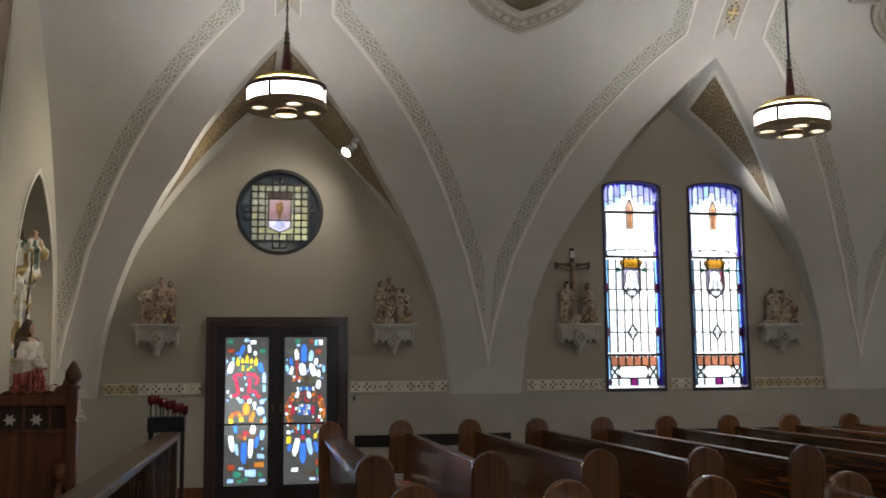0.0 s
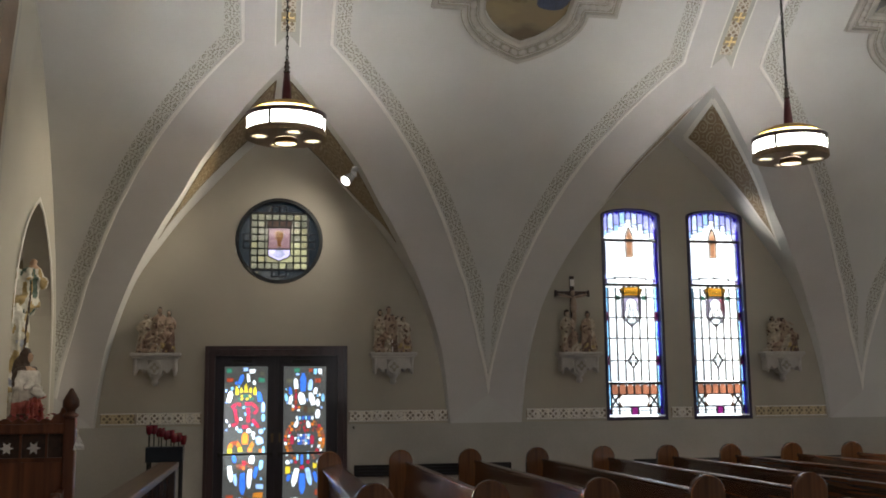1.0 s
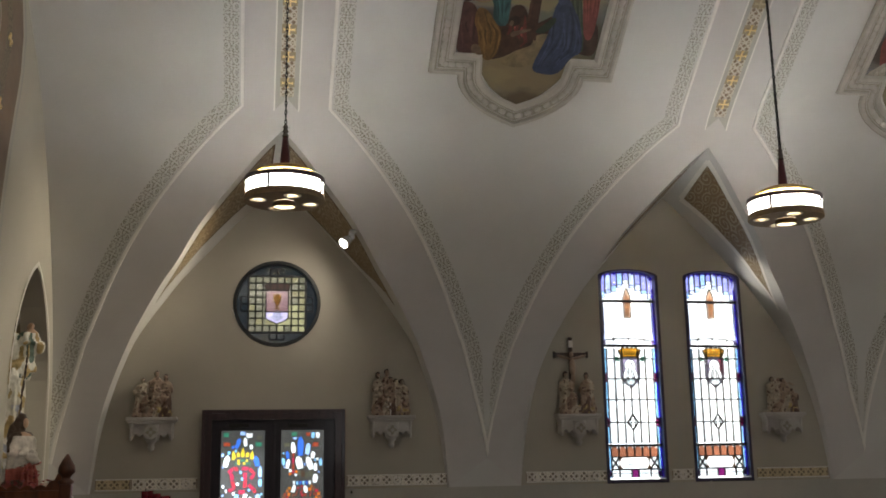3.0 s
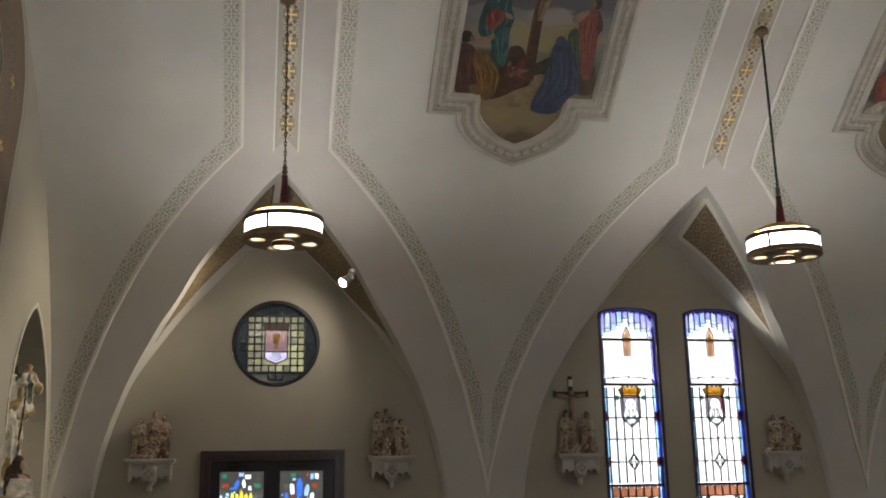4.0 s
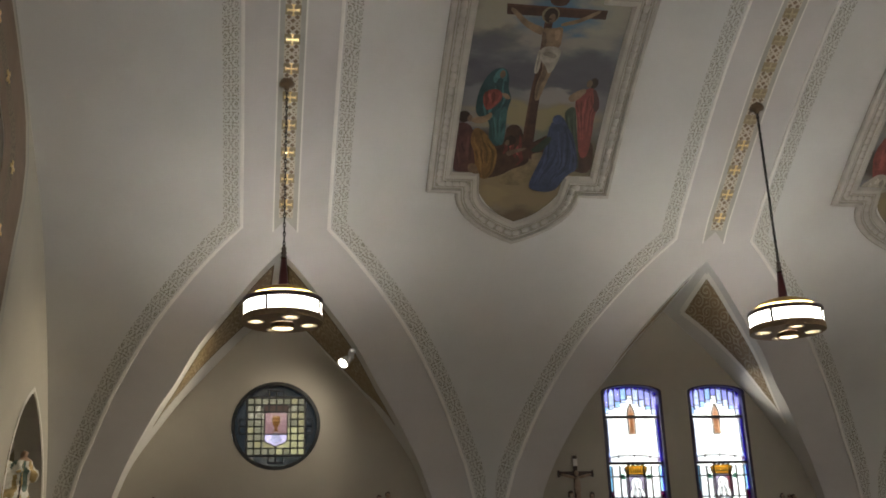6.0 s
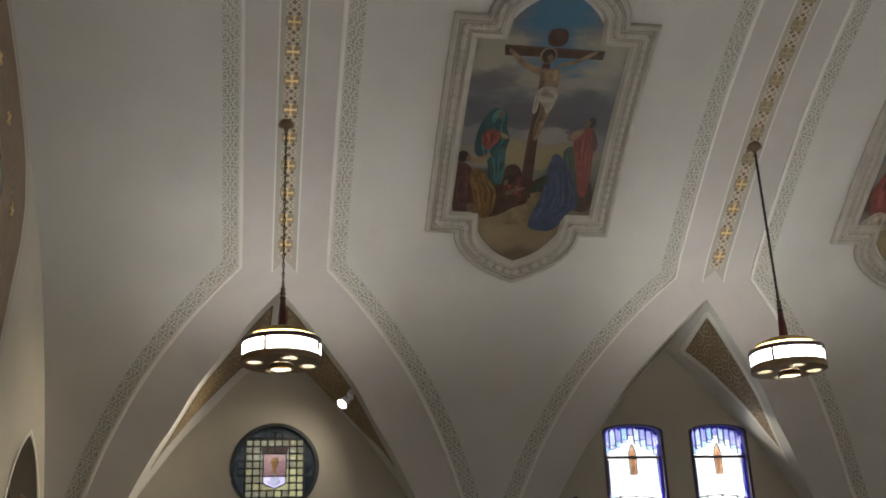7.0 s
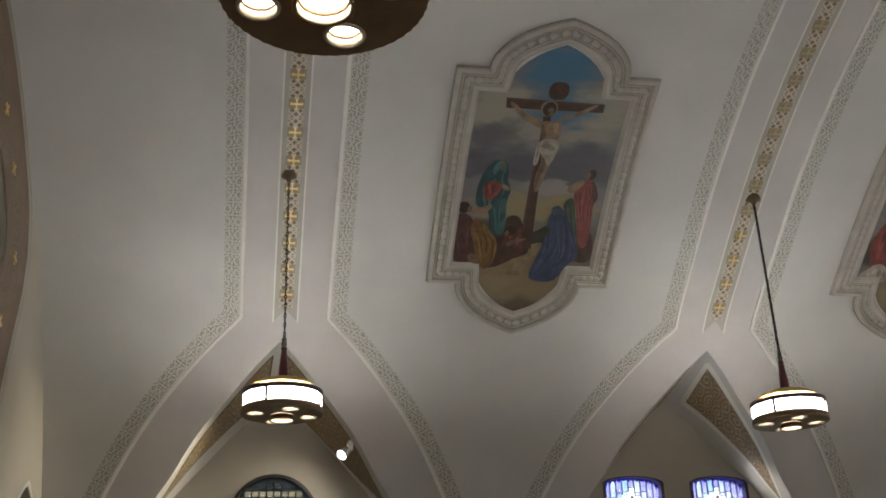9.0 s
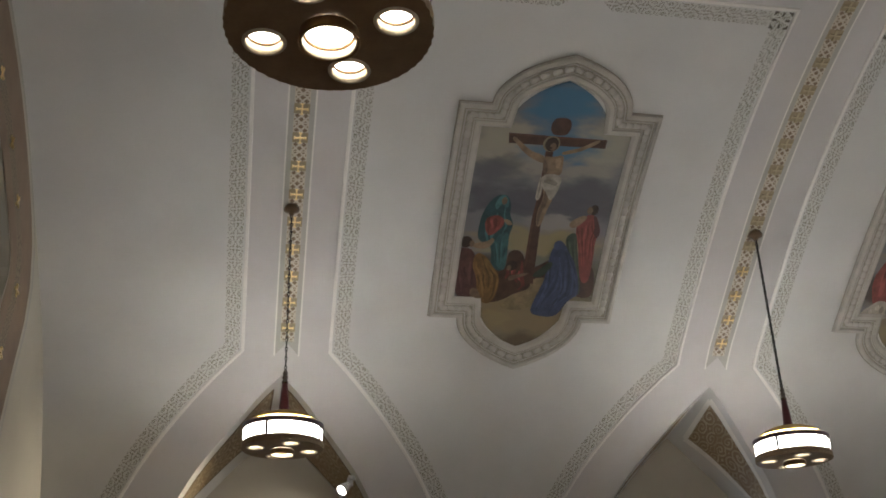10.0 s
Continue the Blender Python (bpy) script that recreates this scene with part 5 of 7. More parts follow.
# --- windows ---
G = {n: glass("glass_" + n, c) for n, c in dict(white=(0.75, 0.82, 0.85), pale=(0.42, 0.50, 0.78), ice=(0.28, 0.30, 0.72), mauve=(0.20, 0.155, 0.21), wine=(0.20, 0.04, 0.07), gilt=(0.40, 0.19, 0.015), sky=(0.24, 0.52, 0.80), deep=(0.05, 0.02, 0.42), gold=(0.55, 0.36, 0.05), lavender=(0.36, 0.32, 0.45), azure=(0.30, 0.46, 0.80), blush=(0.50, 0.33, 0.25), lemon=(0.245, 0.235, 0.13), purple=(0.13, 0.010, 0.095),
                                                 orange=(0.22, 0.085, 0.048), amber=(0.40, 0.15, 0.02), red=(0.36, 0.02, 0.035), green=(0.03, 0.16, 0.10), peach=(0.52, 0.30, 0.16), yellow=(0.55, 0.42, 0.03),
                                                 lilac=(0.42, 0.38, 0.55), cobalt=(0.035, 0.13, 0.52), grey=(0.045, 0.045, 0.045), brown=(0.06, 0.035, 0.02), cream=(0.115, 0.11, 0.075), honey=(0.17, 0.155, 0.085), olive=(0.085, 0.083, 0.055),
                                                 dim=(0.055, 0.055, 0.05), crimson=(0.34, 0.02, 0.055), rust=(0.26, 0.045, 0.02), flame=(0.55, 0.16, 0.02), slate=(0.006, 0.009, 0.0115), rose=(0.155, 0.088, 0.095), matrix=(0.046, 0.046, 0.043)).items()}


def slab(outline, y0, y1, material, parent, name="pane", label=""):
    return part(name, plate(outline, [], y0, y1), material, parent, label)


def cells(xs, zs):
    return [(xs[i], xs[i + 1], zs[j], zs[j + 1], i, j) for i in range(len(xs) - 1) for j in range(len(zs) - 1)]


def tall_window(x0, x1, label, number, mirror=False):
    """A stained-glass window with a low arched head: blue borders, leaded white quarries, a shield, a quatrefoil and a tulip frieze."""
    w = new(f"window_{number}")
    structure(w, label)
    yg = WALL_Y + 0.10
    inn = window_outline(x0 + 0.045, x1 - 0.045, WIN_Z0 + 0.05, WIN_Z1 - 0.02, WIN_RISE)
    part("window_frame", plate(window_outline(x0 + 0.003, x1 - 0.003, WIN_Z0 + 0.003, WIN_Z1 - 0.003, WIN_RISE), [inn], WALL_Y - 0.006, yg + 0.10), M_winframe, w, "violet-black painted window frame")
    part("window_sill", box(x0 + 0.004, x1 - 0.004, WALL_Y - 0.022, WALL_Y - 0.008, WIN_Z0 - 0.002, WIN_Z0 + 0.012, 0.003), M_iron, w)
    a, b = x0 + 0.045, x1 - 0.045
    mid = (a + b) / 2
    L, Rr = a + 0.062, b - 0.062
    cols = [L + (Rr - L) * k / 6 for k in range(7)]
    bars = (1.875, 3.25, 3.885)
    leads = bmesh.new()

    def lead(xa, za, xb, zb, t=0.015):
        d = Vector((xb - xa, zb - za)).normalized() * t / 2
        n = Vector((-d.y, d.x))
        plate([(xa - n.x, za - n.y), (xb - n.x, zb - n.y), (xb + n.x, zb + n.y), (xa + n.x, za + n.y)], [], yg - 0.022, yg + 0.012, bm=leads)

    def pane(xa, xb, za, zb, g):
        slab([(xa + 0.002, za + 0.002), (xb - 0.002, za + 0.002), (xb - 0.002, zb - 0.002), (xa + 0.002, zb - 0.002)], yg - 0.003, yg + 0.003, G[g], w)

    # main field of quarries
    zs = [1.90, 2.19, 2.50, 2.79, 3.07, 3.22]
    for xa, xb, za, zb, i, j in cells(cols, zs):
        if j >= 3 and i in (1, 2, 3, 4):
            if i in (1, 4):
                s = 1 if i == 4 else -1
                edge = mid + s * (0.145 if j == 3 else 0.155)
                pane(min(edge, xb if s > 0 else xa), max(edge, xb if s > 0 else xa), za, zb, "white")
            continue
        pane(xa, xb, za, zb, "white")
    for x in cols[1:-1]:
        if abs(x - mid) < 0.02:
            lead(x, 1.9, x, 2.09), lead(x, 2.29, x, 2.72)
        else:
            lead(x, 1.9, x, 3.22)
    for z in zs[1:-1]:
        lead(a, z, b, z)
    for x in (L, Rr):
        lead(x, 1.44, x, 3.22, 0.012)
    # borders of blue with purple squares
    # the thin deep strips paint in a blue fringe round the bright glass
    for xa, xb, g in ((a, L, "sky"), (Rr, b, "sky"), (b - 0.024, b, "deep"), (a, a + 0.012, "deep")):
        zb = [1.90, 2.135, 2.25, 2.50, 2.752, 2.868, 3.07, 3.22]
        if g == "deep":
            zb = [1.44, 1.86, 2.2, 2.6, 3.0, 3.22, 3.5, WIN_Z1 - 0.17]
        for k in range(7):
            gg = "purple" if k in (1, 4) else ("deep" if g == "deep" else g)
            if g == "deep":
                slab([(xa, zb[k]), (xb, zb[k]), (xb, zb[k + 1]), (xa, zb[k + 1])], yg - 0.012, yg - 0.006, G["deep"], w)
            else:
                pane(xa, xb, zb[k], zb[k + 1], gg)
            if gg == "purple":
                lead(xa, zb[k], xb, zb[k]), lead(xa, zb[k + 1], xb, zb[k + 1])
                slab([(xa + 0.016, zb[k] + 0.02), (xb - 0.016, zb[k] + 0.02), (xb - 0.016, zb[k + 1] - 0.02), (xa + 0.016, zb[k + 1] - 0.02)], yg - 0.012, yg - 0.006, G["wine"], w, "corner_square")
    # quatrefoil and shield
    q = [(mid + 0.08 * math.cos(t), 2.19 + 0.11 * math.sin(t)) for t in [math.pi / 2 * k for k in range(4)]]
    for (xa, za), (xb, zb) in zip(q, q[1:] + q[:1]):
        lead(xa, za, xb, zb, 0.014)
    foil = [(mid + (0.040 + 0.020 * math.cos(4 * t)) * math.cos(t), 2.19 + (0.052 + 0.026 * math.cos(4 * t)) * math.sin(t)) for t in [2 * math.pi * k / 32 for k in range(32)]]
    part("quatrefoil_ground", plate([(mid + 0.08 * math.cos(t), 2.19 + 0.11 * math.sin(t)) for t in [math.pi / 2 * k for k in range(4)]], [foil], yg - 0.010, yg - 0.005), G["grey"], w)
    sh = [(mid - 0.14, 3.09), (mid - 0.14, 2.82), (mid - 0.12, 2.76), (mid - 0.06, 2.71), (mid, 2.655), (mid + 0.06, 2.71), (mid + 0.12, 2.76), (mid + 0.14, 2.82), (mid + 0.14, 3.09)]
    halo = [(mid + 0.084 * math.cos(t), 2.972 + 0.088 * math.sin(t)) for t in [radians(-35 + 250 * k / 14) for k in range(15)]]
    bust = halo + [(mid - 0.115, 2.84), (mid - 0.10, 2.775), (mid - 0.05, 2.725), (mid, 2.685), (mid + 0.05, 2.725), (mid + 0.10, 2.775), (mid + 0.115, 2.84)]
    side = [(mid + 0.09, 2.90), (mid + 0.132, 2.85), (mid + 0.132, 3.08), (mid + 0.06, 3.08)]
    part("shield", plate(sh, [bust] + ([side] if mirror else []), yg - 0.010, yg - 0.005), G["lavender"], w, "dull mauve glass shield")
    slab(bust, yg - 0.010, yg - 0.005, G["white"], w, "emblem")
    if mirror:
        slab(side, yg - 0.010, yg - 0.005, G["wine"], w, "emblem")
    for (xa, za), (xb, zb) in zip(sh, sh[1:] + sh[:1]):
        lead(xa, za, xb, zb, 0.008)
    for (xa, za), (xb, zb) in zip(bust, bust[1:] + bust[:1]):
        lead(xa, za, xb, zb, 0.005)
    # head, shoulders and folds inside the emblem, in thin painted lines
    for k in range(10):
        p, q = 2 * math.pi * k / 10, 2 * math.pi * (k + 1) / 10
        lead(mid + 0.034 * math.cos(p), 2.975 + 0.048 * math.sin(p), mid + 0.034 * math.cos(q), 2.975 + 0.048 * math.sin(q), 0.004)
    for f in (-0.07, -0.03, 0.03, 0.07):
        lead(mid + 0.5 * f, 2.92, mid + f, 2.76, 0.004)
    for f in (-1, 1):
        slab([(mid + f * 0.062, 2.74), (mid + f * 0.085, 2.765), (mid + f * 0.055, 2.84), (mid + f * 0.04, 2.80)], yg - 0.014, yg - 0.011, G["mauve"], w, "emblem")
    crown = [(mid - 0.135, 3.10), (mid + 0.135, 3.10), (mid + 0.165, 3.19)] + [(mid + 0.165 - 0.33 * k / 10, 3.19 + (0.045 if k % 2 == 0 else 0.018)) for k in range(1, 10)] + [(mid - 0.165, 3.19)]
    slab(crown, yg - 0.012, yg - 0.005, G["gilt"], w, "crown", "amber glass crown")
    for (xa, za), (xb, zb) in zip(crown, crown[1:] + crown[:1]):
        lead(xa, za, xb, zb, 0.008)
    lead(mid - 0.14, 3.13, mid + 0.14, 3.13, 0.007)
    for k in range(-4, 5):
        lead(mid + 0.032 * k, 3.13, mid + 0.037 * k, 3.185, 0.006)
    for s in (-1, 1):
        slab([(mid + s * 0.16, 3.035), (mid + s * 0.215, 3.035), (mid + s * 0.215, 3.10), (mid + s * 0.16, 3.10)], yg - 0.012, yg - 0.006, G["green"], w, "corner_square")
    # tulip frieze and tablet below the lowest bar
    for xa, xb, za, zb, i, j in cells(cols, [1.72, 1.86]):
        slab([(xa + 0.005, za), (xb - 0.005, za), (xb - 0.005, zb - 0.035), ((xa + xb) / 2 + 0.025, zb), ((xa + xb) / 2 - 0.025, zb), (xa + 0.005, zb - 0.035)], yg - 0.003, yg + 0.003, G["orange"], w, "tulip")
        lead(xa, za, xa, zb)
        slab([(xa - 0.02, 1.83), (xa + 0.02, 1.83), (xa + 0.03, 1.865), (xa - 0.03, 1.865)], yg + 0.004, yg + 0.008, G["white"], w)
    lead(L, 1.72, Rr, 1.72)
    lead(L, 1.555, Rr, 1.555)
    for xa, xb in ((cols[0], cols[1]), (cols[5], cols[6])):
        pane(xa, xb, 1.56, 1.715, "white")
        lead(xa, 1.56, xb, 1.715, 0.02), lead(xa, 1.715, xb, 1.56, 0.02)
    slab([(cols[1] + 0.01, 1.637), (cols[1] + 0.06, 1.56), (cols[5] - 0.06, 1.56), (cols[5] - 0.01, 1.637), (cols[5] - 0.06, 1.715), (cols[1] + 0.06, 1.715)], yg - 0.003, yg + 0.003, G["white"], w, "tablet", "white glass tablet with faint lettering")
    slab([(cols[1], 1.56), (cols[1] + 0.055, 1.56), (cols[1] + 0.005, 1.637), (cols[1] + 0.055, 1.715), (cols[1], 1.715)], yg + 0.004, yg + 0.008, G["brown"], w)
    slab([(cols[5], 1.56), (cols[5] - 0.055, 1.56), (cols[5] - 0.005, 1.637), (cols[5] - 0.055, 1.715), (cols[5], 1.715)], yg + 0.004, yg + 0.008, G["brown"], w)
    for k in range(2):
        slab([(mid - 0.11, 1.645 - 0.03 * k), (mid + 0.11 - 0.03 * k, 1.645 - 0.03 * k), (mid + 0.11 - 0.03 * k, 1.656 - 0.03 * k), (mid - 0.11, 1.656 - 0.03 * k)], yg - 0.008, yg - 0.005, G["pale"], w, "line_of_writing")
    for za, zb in ((1.44, 1.55),):
        for xa, xb, g in ((a, L, "sky"), (L, cols[1], "white"), (cols[1], mid - 0.05, "white"), (mid - 0.05, mid + 0.05, "purple"), (mid + 0.05, cols[5], "white"), (cols[5], Rr, "white"), (Rr, b - 0.03, "sky")):
            pane(xa, xb, za, zb, g)
            lead(xb, za, xb, zb, 0.014)
        lead(a, zb, b, zb, 0.014), lead(L, 1.50, mid - 0.05, 1.50, 0.008), lead(mid + 0.05, 1.50, Rr, 1.50, 0.008)
        for x in (a + 0.031, b - 0.046):
            slab([(x - 0.026, za + 0.02), (x + 0.026, za + 0.02), (x + 0.026, zb - 0.02), (x - 0.026, zb - 0.02)], yg - 0.012, yg - 0.006, G["purple"], w, "corner_square")
    for xa, xb in ((a, L), (Rr, b)):
        pane(xa, xb, 1.56, 1.86, "sky")
    # upper lights
    for xa, xb, g in ((a, L, "pale"), (L, Rr, "white"), (Rr, b - 0.02, "pale"), (b - 0.02, b, "deep")):
        pane(xa, xb, 3.26, 3.86, g)
    for k in range(6):
        xa, xb = cols[k], cols[k + 1]
        z = 3.33 + 0.03 * math.sin(math.pi * (k + 0.5) / 6)
        lead(xa, z, xb, 3.33 + 0.03 * math.sin(math.pi * (k + 1) / 6), 0.011)
        if k % 2:
            lead(xa, z - 0.03, xa, z + 0.02, 0.011)
    for k in range(1, 4):
        z = 3.26 + 0.15 * k
        lead(a, z, L - 0.02, z, 0.009), lead(Rr + 0.02, z + 0.04, b - 0.03, z + 0.04, 0.009)
    for x in (L - 0.02, Rr + 0.02):
        lead(x, 3.40, x, 3.86, 0.007)
    for xa, xb in ((a, a + 0.06), (b - 0.075, b - 0.02)):
        slab([(xa, 3.272), (xb, 3.272), (xb, 3.335), (xa, 3.335)], yg - 0.012, yg - 0.006, G["lavender"], w, "corner_square")
        slab([(xa + 0.014, 3.286), (xb - 0.014, 3.286), (xb - 0.014, 3.32), (xa + 0.014, 3.32)], yg - 0.018, yg - 0.013, G["purple"], w, "corner_square")
    # blue sky head with a candle
    def head(x):
        return WIN_Z1 - 0.02 + WIN_RISE * math.sqrt(max(0.0, 1 - ((x - mid) / ((b - a) / 2)) ** 2))
    xs = [a + (b - a) * k / 9 for k in range(10)]
    for k in range(9):
        z_mid = 3.93 + 0.20 * (1 - abs(k - 4) / 4) + 0.012 * math.sin(k * 2.1)
        z_top = z_mid + (0.10, 0.06, 0.09, 0.05, 0.05, 0.05, 0.10, 0.06, 0.09)[k]
        slab([(xs[k] + 0.002, 3.90), (xs[k + 1] - 0.002, 3.90), (xs[k + 1] - 0.002, z_mid + 0.01), (xs[k] + 0.002, z_mid)], yg - 0.003, yg + 0.003, G["white"], w)
        slab([(xs[k] + 0.002, z_mid + 0.004), (xs[k + 1] - 0.002, z_mid + 0.014), (xs[k + 1] - 0.002, z_top), (xs[k] + 0.002, z_top)], yg - 0.003, yg + 0.003, G[("azure", "pale", "azure", "pale", "white", "pale", "pale", "azure", "pale")[k]], w)
        arc = [xs[k + 1] - 0.002 + (xs[k] - xs[k + 1] + 0.004) * i / 4 for i in range(5)]
        slab([(xs[k] + 0.002, z_top + 0.004), (xs[k + 1] - 0.002, z_top + 0.004)] + [(p, max(z_top + 0.02, head(p))) for p in arc], yg - 0.003, yg + 0.003, G[("ice", "pale", "ice", "azure", "ice", "pale", "ice", "ice", "ice")[k]], w)
        lead(xs[k], z_mid, xs[k + 1], z_mid + 0.01, 0.005)
        lead(xs[k], z_top, xs[k + 1], z_top, 0.007)
        if k:
            lead(xs[k], z_mid, xs[k], head(xs[k]), 0.008)
    # jagged dark edge of the head glass against its frame
    for k in range(12):
        xa, xb = a + (b - a) * k / 12, a + (b - a) * (k + 1) / 12
        slab([(xa, head(xa) - 0.012), ((xa + xb) / 2, min(head(xa), head(xb)) - 0.035 - 0.015 * (k % 2)), (xb, head(xb) - 0.012), (xb, head(xb)), (xa, head(xa))], yg - 0.012, yg - 0.006, G["deep"], w, "edge_glass")
    flame = [(mid - 0.05, 3.65), (mid + 0.05, 3.65), (mid + 0.055, 3.95), (mid + 0.03, 4.02), (mid, 4.08), (mid - 0.03, 4.02), (mid - 0.055, 3.95)]
    slab(flame, yg - 0.012, yg - 0.005, G["blush"], w, "candle", "amber glass candle")
    for (xa, za), (xb, zb) in zip(flame, flame[1:] + flame[:1]):
        lead(xa, za, xb, zb, 0.007)
    slab([(mid - 0.026, 3.67), (mid + 0.026, 3.67), (mid + 0.030, 3.93), (mid, 4.00), (mid - 0.030, 3.93)], yg - 0.018, yg - 0.013, G["peach"], w, "candle")
    for z in bars:
        plate([(a, z - 0.017), (b, z - 0.017), (b, z + 0.017), (a, z + 0.017)], [], yg - 0.035, yg + 0.02, bm=leads)
    part("leading", leads, M_lead, w, "black lead cames and bars")
    return w


tall_window(*WINDOWS[0], "tall stained-glass window with amber crown and mauve shield", 1)
tall_window(*WINDOWS[1], "tall stained-glass window with amber crown and rose shield", 2, True)

# --- round window ---
rx, rz, rr = ROSE
rose = new("window_3")
structure(rose, "round stained-glass window with a red shield and gold chalice")
yg = WALL_Y + 0.09
part("window_frame", plate(ring(rx, rz, rr - 0.002), [ring(rx, rz, rr - 0.045)], WALL_Y - 0.01, yg + 0.1), mat("window_iron_blue", (0.010, 0.011, 0.012), 0.5, 0.1), rose, "dark blue-grey round frame")
half = 0.378
lines = bmesh.new()


def bar(x0, x1, z0, z1, t0=0.012):
    plate([(x0, z0), (x1, z0), (x1, z1), (x0, z1)], [], yg - t0, yg + 0.01, bm=lines)


CELLS = 8
step = 2 * half / CELLS
for i in range(-2, CELLS + 2):
    for j in range(-2, CELLS + 2):
        x, z = rx - half + i * step, rz - half + j * step
        far = max(math.hypot(x + dx - rx, z + dz - rz) for dx in (0, step) for dz in (0, step))
        inside = 0 <= i < CELLS and 0 <= j < CELLS
        if far > rr - 0.075 and not inside:
            continue
        if 2 <= i <= 5 and 1 <= j <= 5:
            continue
        # brighter glass at the lower right puts the glow there into the colour
        if inside:
            slab([(x + 0.004, z + 0.004), (x + step - 0.004, z + 0.004), (x + step - 0.004, z + step - 0.004), (x + 0.004, z + step - 0.004)], yg - 0.002, yg + 0.003, G[("cream", "cream", "honey", "cream", "olive", "cream", "cream")[(i * 5 + j * 3 + i * j) % 7] if i < 4 or j > 5 or (i + j) % 5 == 0 else ("lemon" if j < 4 else "honey")], rose)
        if inside or far < rr - 0.08:
            bar(x - 0.009, x + 0.009, z, z + step)
            bar(x, x + step, z - 0.009, z + 0.009)
            bar(x + step - 0.005, x + step + 0.005, z, z + step)
            bar(x, x + step, z + step - 0.005, z + step + 0.005)
for s in (-1, 1):
    bar(rx + s * half - 0.014, rx + s * half + 0.014, rz - half - 0.014, rz + half + 0.014, 0.02)
    bar(rx - half, rx + half, rz + s * half - 0.014, rz + s * half + 0.014, 0.02)
part("leading", lines, M_lead, rose, "black lead grid")
sq = [(rx - half, rz - half), (rx + half, rz - half), (rx + half, rz + half), (rx - half, rz + half)]
part("ring_pane", plate(ring(rx, rz, rr - 0.04), [sq], yg + 0.012, yg + 0.016), G["slate"], rose, "dark blue-grey outer glass")
bw, zt3 = 0.148, rz + 0.29
tip = rz - 0.262
slab([(rx - bw, rz - 0.10), (rx + bw, rz - 0.10), (rx + bw, rz + 0.185), (rx - bw, rz + 0.185)], yg - 0.010, yg - 0.005, G["rose"], rose, "shield", "dull rose glass shield")
slab([(rx - bw, rz - 0.104), (rx - bw, rz - 0.185), (rx - bw * 0.75, rz - 0.215), (rx, tip), (rx + bw * 0.75, rz - 0.215), (rx + bw, rz - 0.185), (rx + bw, rz - 0.104)], yg - 0.010, yg - 0.005, G["lilac"], rose, "shield", "pale lilac foot of the shield")
for m in (-1, 1):
    for j in range(1, 6):
        z = rz - half + j * step
        xa, xb = sorted((rx + m * (bw + 0.004), rx + m * (2 * step - 0.004)))
        slab([(xa, z + 0.004), (xb, z + 0.004), (xb, z + step - 0.004), (xa, z + step - 0.004)], yg - 0.002, yg + 0.003, G["lemon" if m > 0 and j < 4 else "cream"], rose)
    slab([(rx + m * (bw + 0.004), rz - 2.95 * step), (rx + m * (bw + 0.004), rz - 0.190), (rx + m * bw * 0.75, rz - 0.222), (rx + m * 0.006, tip - 0.006), (rx + m * 0.006, rz - 2.95 * step)], yg - 0.002, yg + 0.003, G["lemon" if m > 0 else "honey"], rose)
M_darkglass = mat("painted_dark_glass", (0.075, 0.030, 0.024), 0.3, vary=0.25, scale=30)
crown3 = [(-bw, 0.19), (bw, 0.19), (bw + 0.025, 0.265)] + [((bw + 0.025) * (1 - k / 4), 0.265 + (0.032 if k % 2 == 0 else 0.008)) for k in range(1, 8)] + [(-bw - 0.025, 0.265)]
slab([(rx + x, rz + z) for x, z in crown3], yg - 0.010, yg - 0.005, M_darkglass, rose, "crown", "dark red glass crown")
out = bmesh.new()
for a, b in (((-bw, 0.187), (bw, 0.187)), ((-bw, -0.102), (bw, -0.102)), ((-bw, -0.185), (-bw * 0.75, -0.215)), ((bw, -0.185), (bw * 0.75, -0.215)), ((-bw * 0.75, -0.215), (0, tip - rz)), ((bw * 0.75, -0.215), (0, tip - rz)), ((-bw, -0.185), (-bw, 0.19)), ((bw, -0.185), (bw, 0.19)), ((-bw, 0.19), (-bw - 0.025, 0.265)), ((bw, 0.19), (bw + 0.025, 0.265)), ((0, tip - rz), (0, -0.378)), ((-2 * step, -3 * step), (-2 * step, 2 * step)), ((2 * step, -3 * step), (2 * step, 2 * step)), ((-2 * step, -3 * step), (2 * step, -3 * step)), *(((m * bw, j * step), (m * 2 * step, j * step)) for m in (-1, 1) for j in range(-2, 2))):
    va, vb = Vector(a), Vector(b)
    n = (vb - va).normalized() * 0.007
    n = Vector((-n.y, n.x))
    plate([(rx + p.x, rz + p.y) for p in (va - n, vb - n, vb + n, va + n)], [], yg - 0.012, yg + 0.006, bm=out)
part("leading", out, M_lead, rose, "black lead round the shield")
cup = [(-0.05, 0.10), (-0.055, 0.03), (-0.03, -0.015), (-0.015, -0.03), (-0.015, -0.05), (-0.045, -0.075), (0.045, -0.075), (0.015, -0.05), (0.015, -0.03), (0.03, -0.015), (0.055, 0.03), (0.05, 0.10)]
slab([(rx + x, rz + 0.02 + z * 1.15) for x, z in cup], yg - 0.022, yg - 0.016, G["gold"], rose, "chalice", "amber glass chalice")
slab([(rx - 0.02, rz - 0.075), (rx + 0.02, rz - 0.075), (rx + 0.085, rz - 0.185), (rx, rz - 0.235), (rx - 0.085, rz - 0.185)], yg - 0.022, yg - 0.016, G["white"], rose, "cloth")

# --- door with glass chips ---
door = new("door_1")
structure(door, "closed double door of dark wood with coloured glass chips")
x0, x1, zt = DOOR
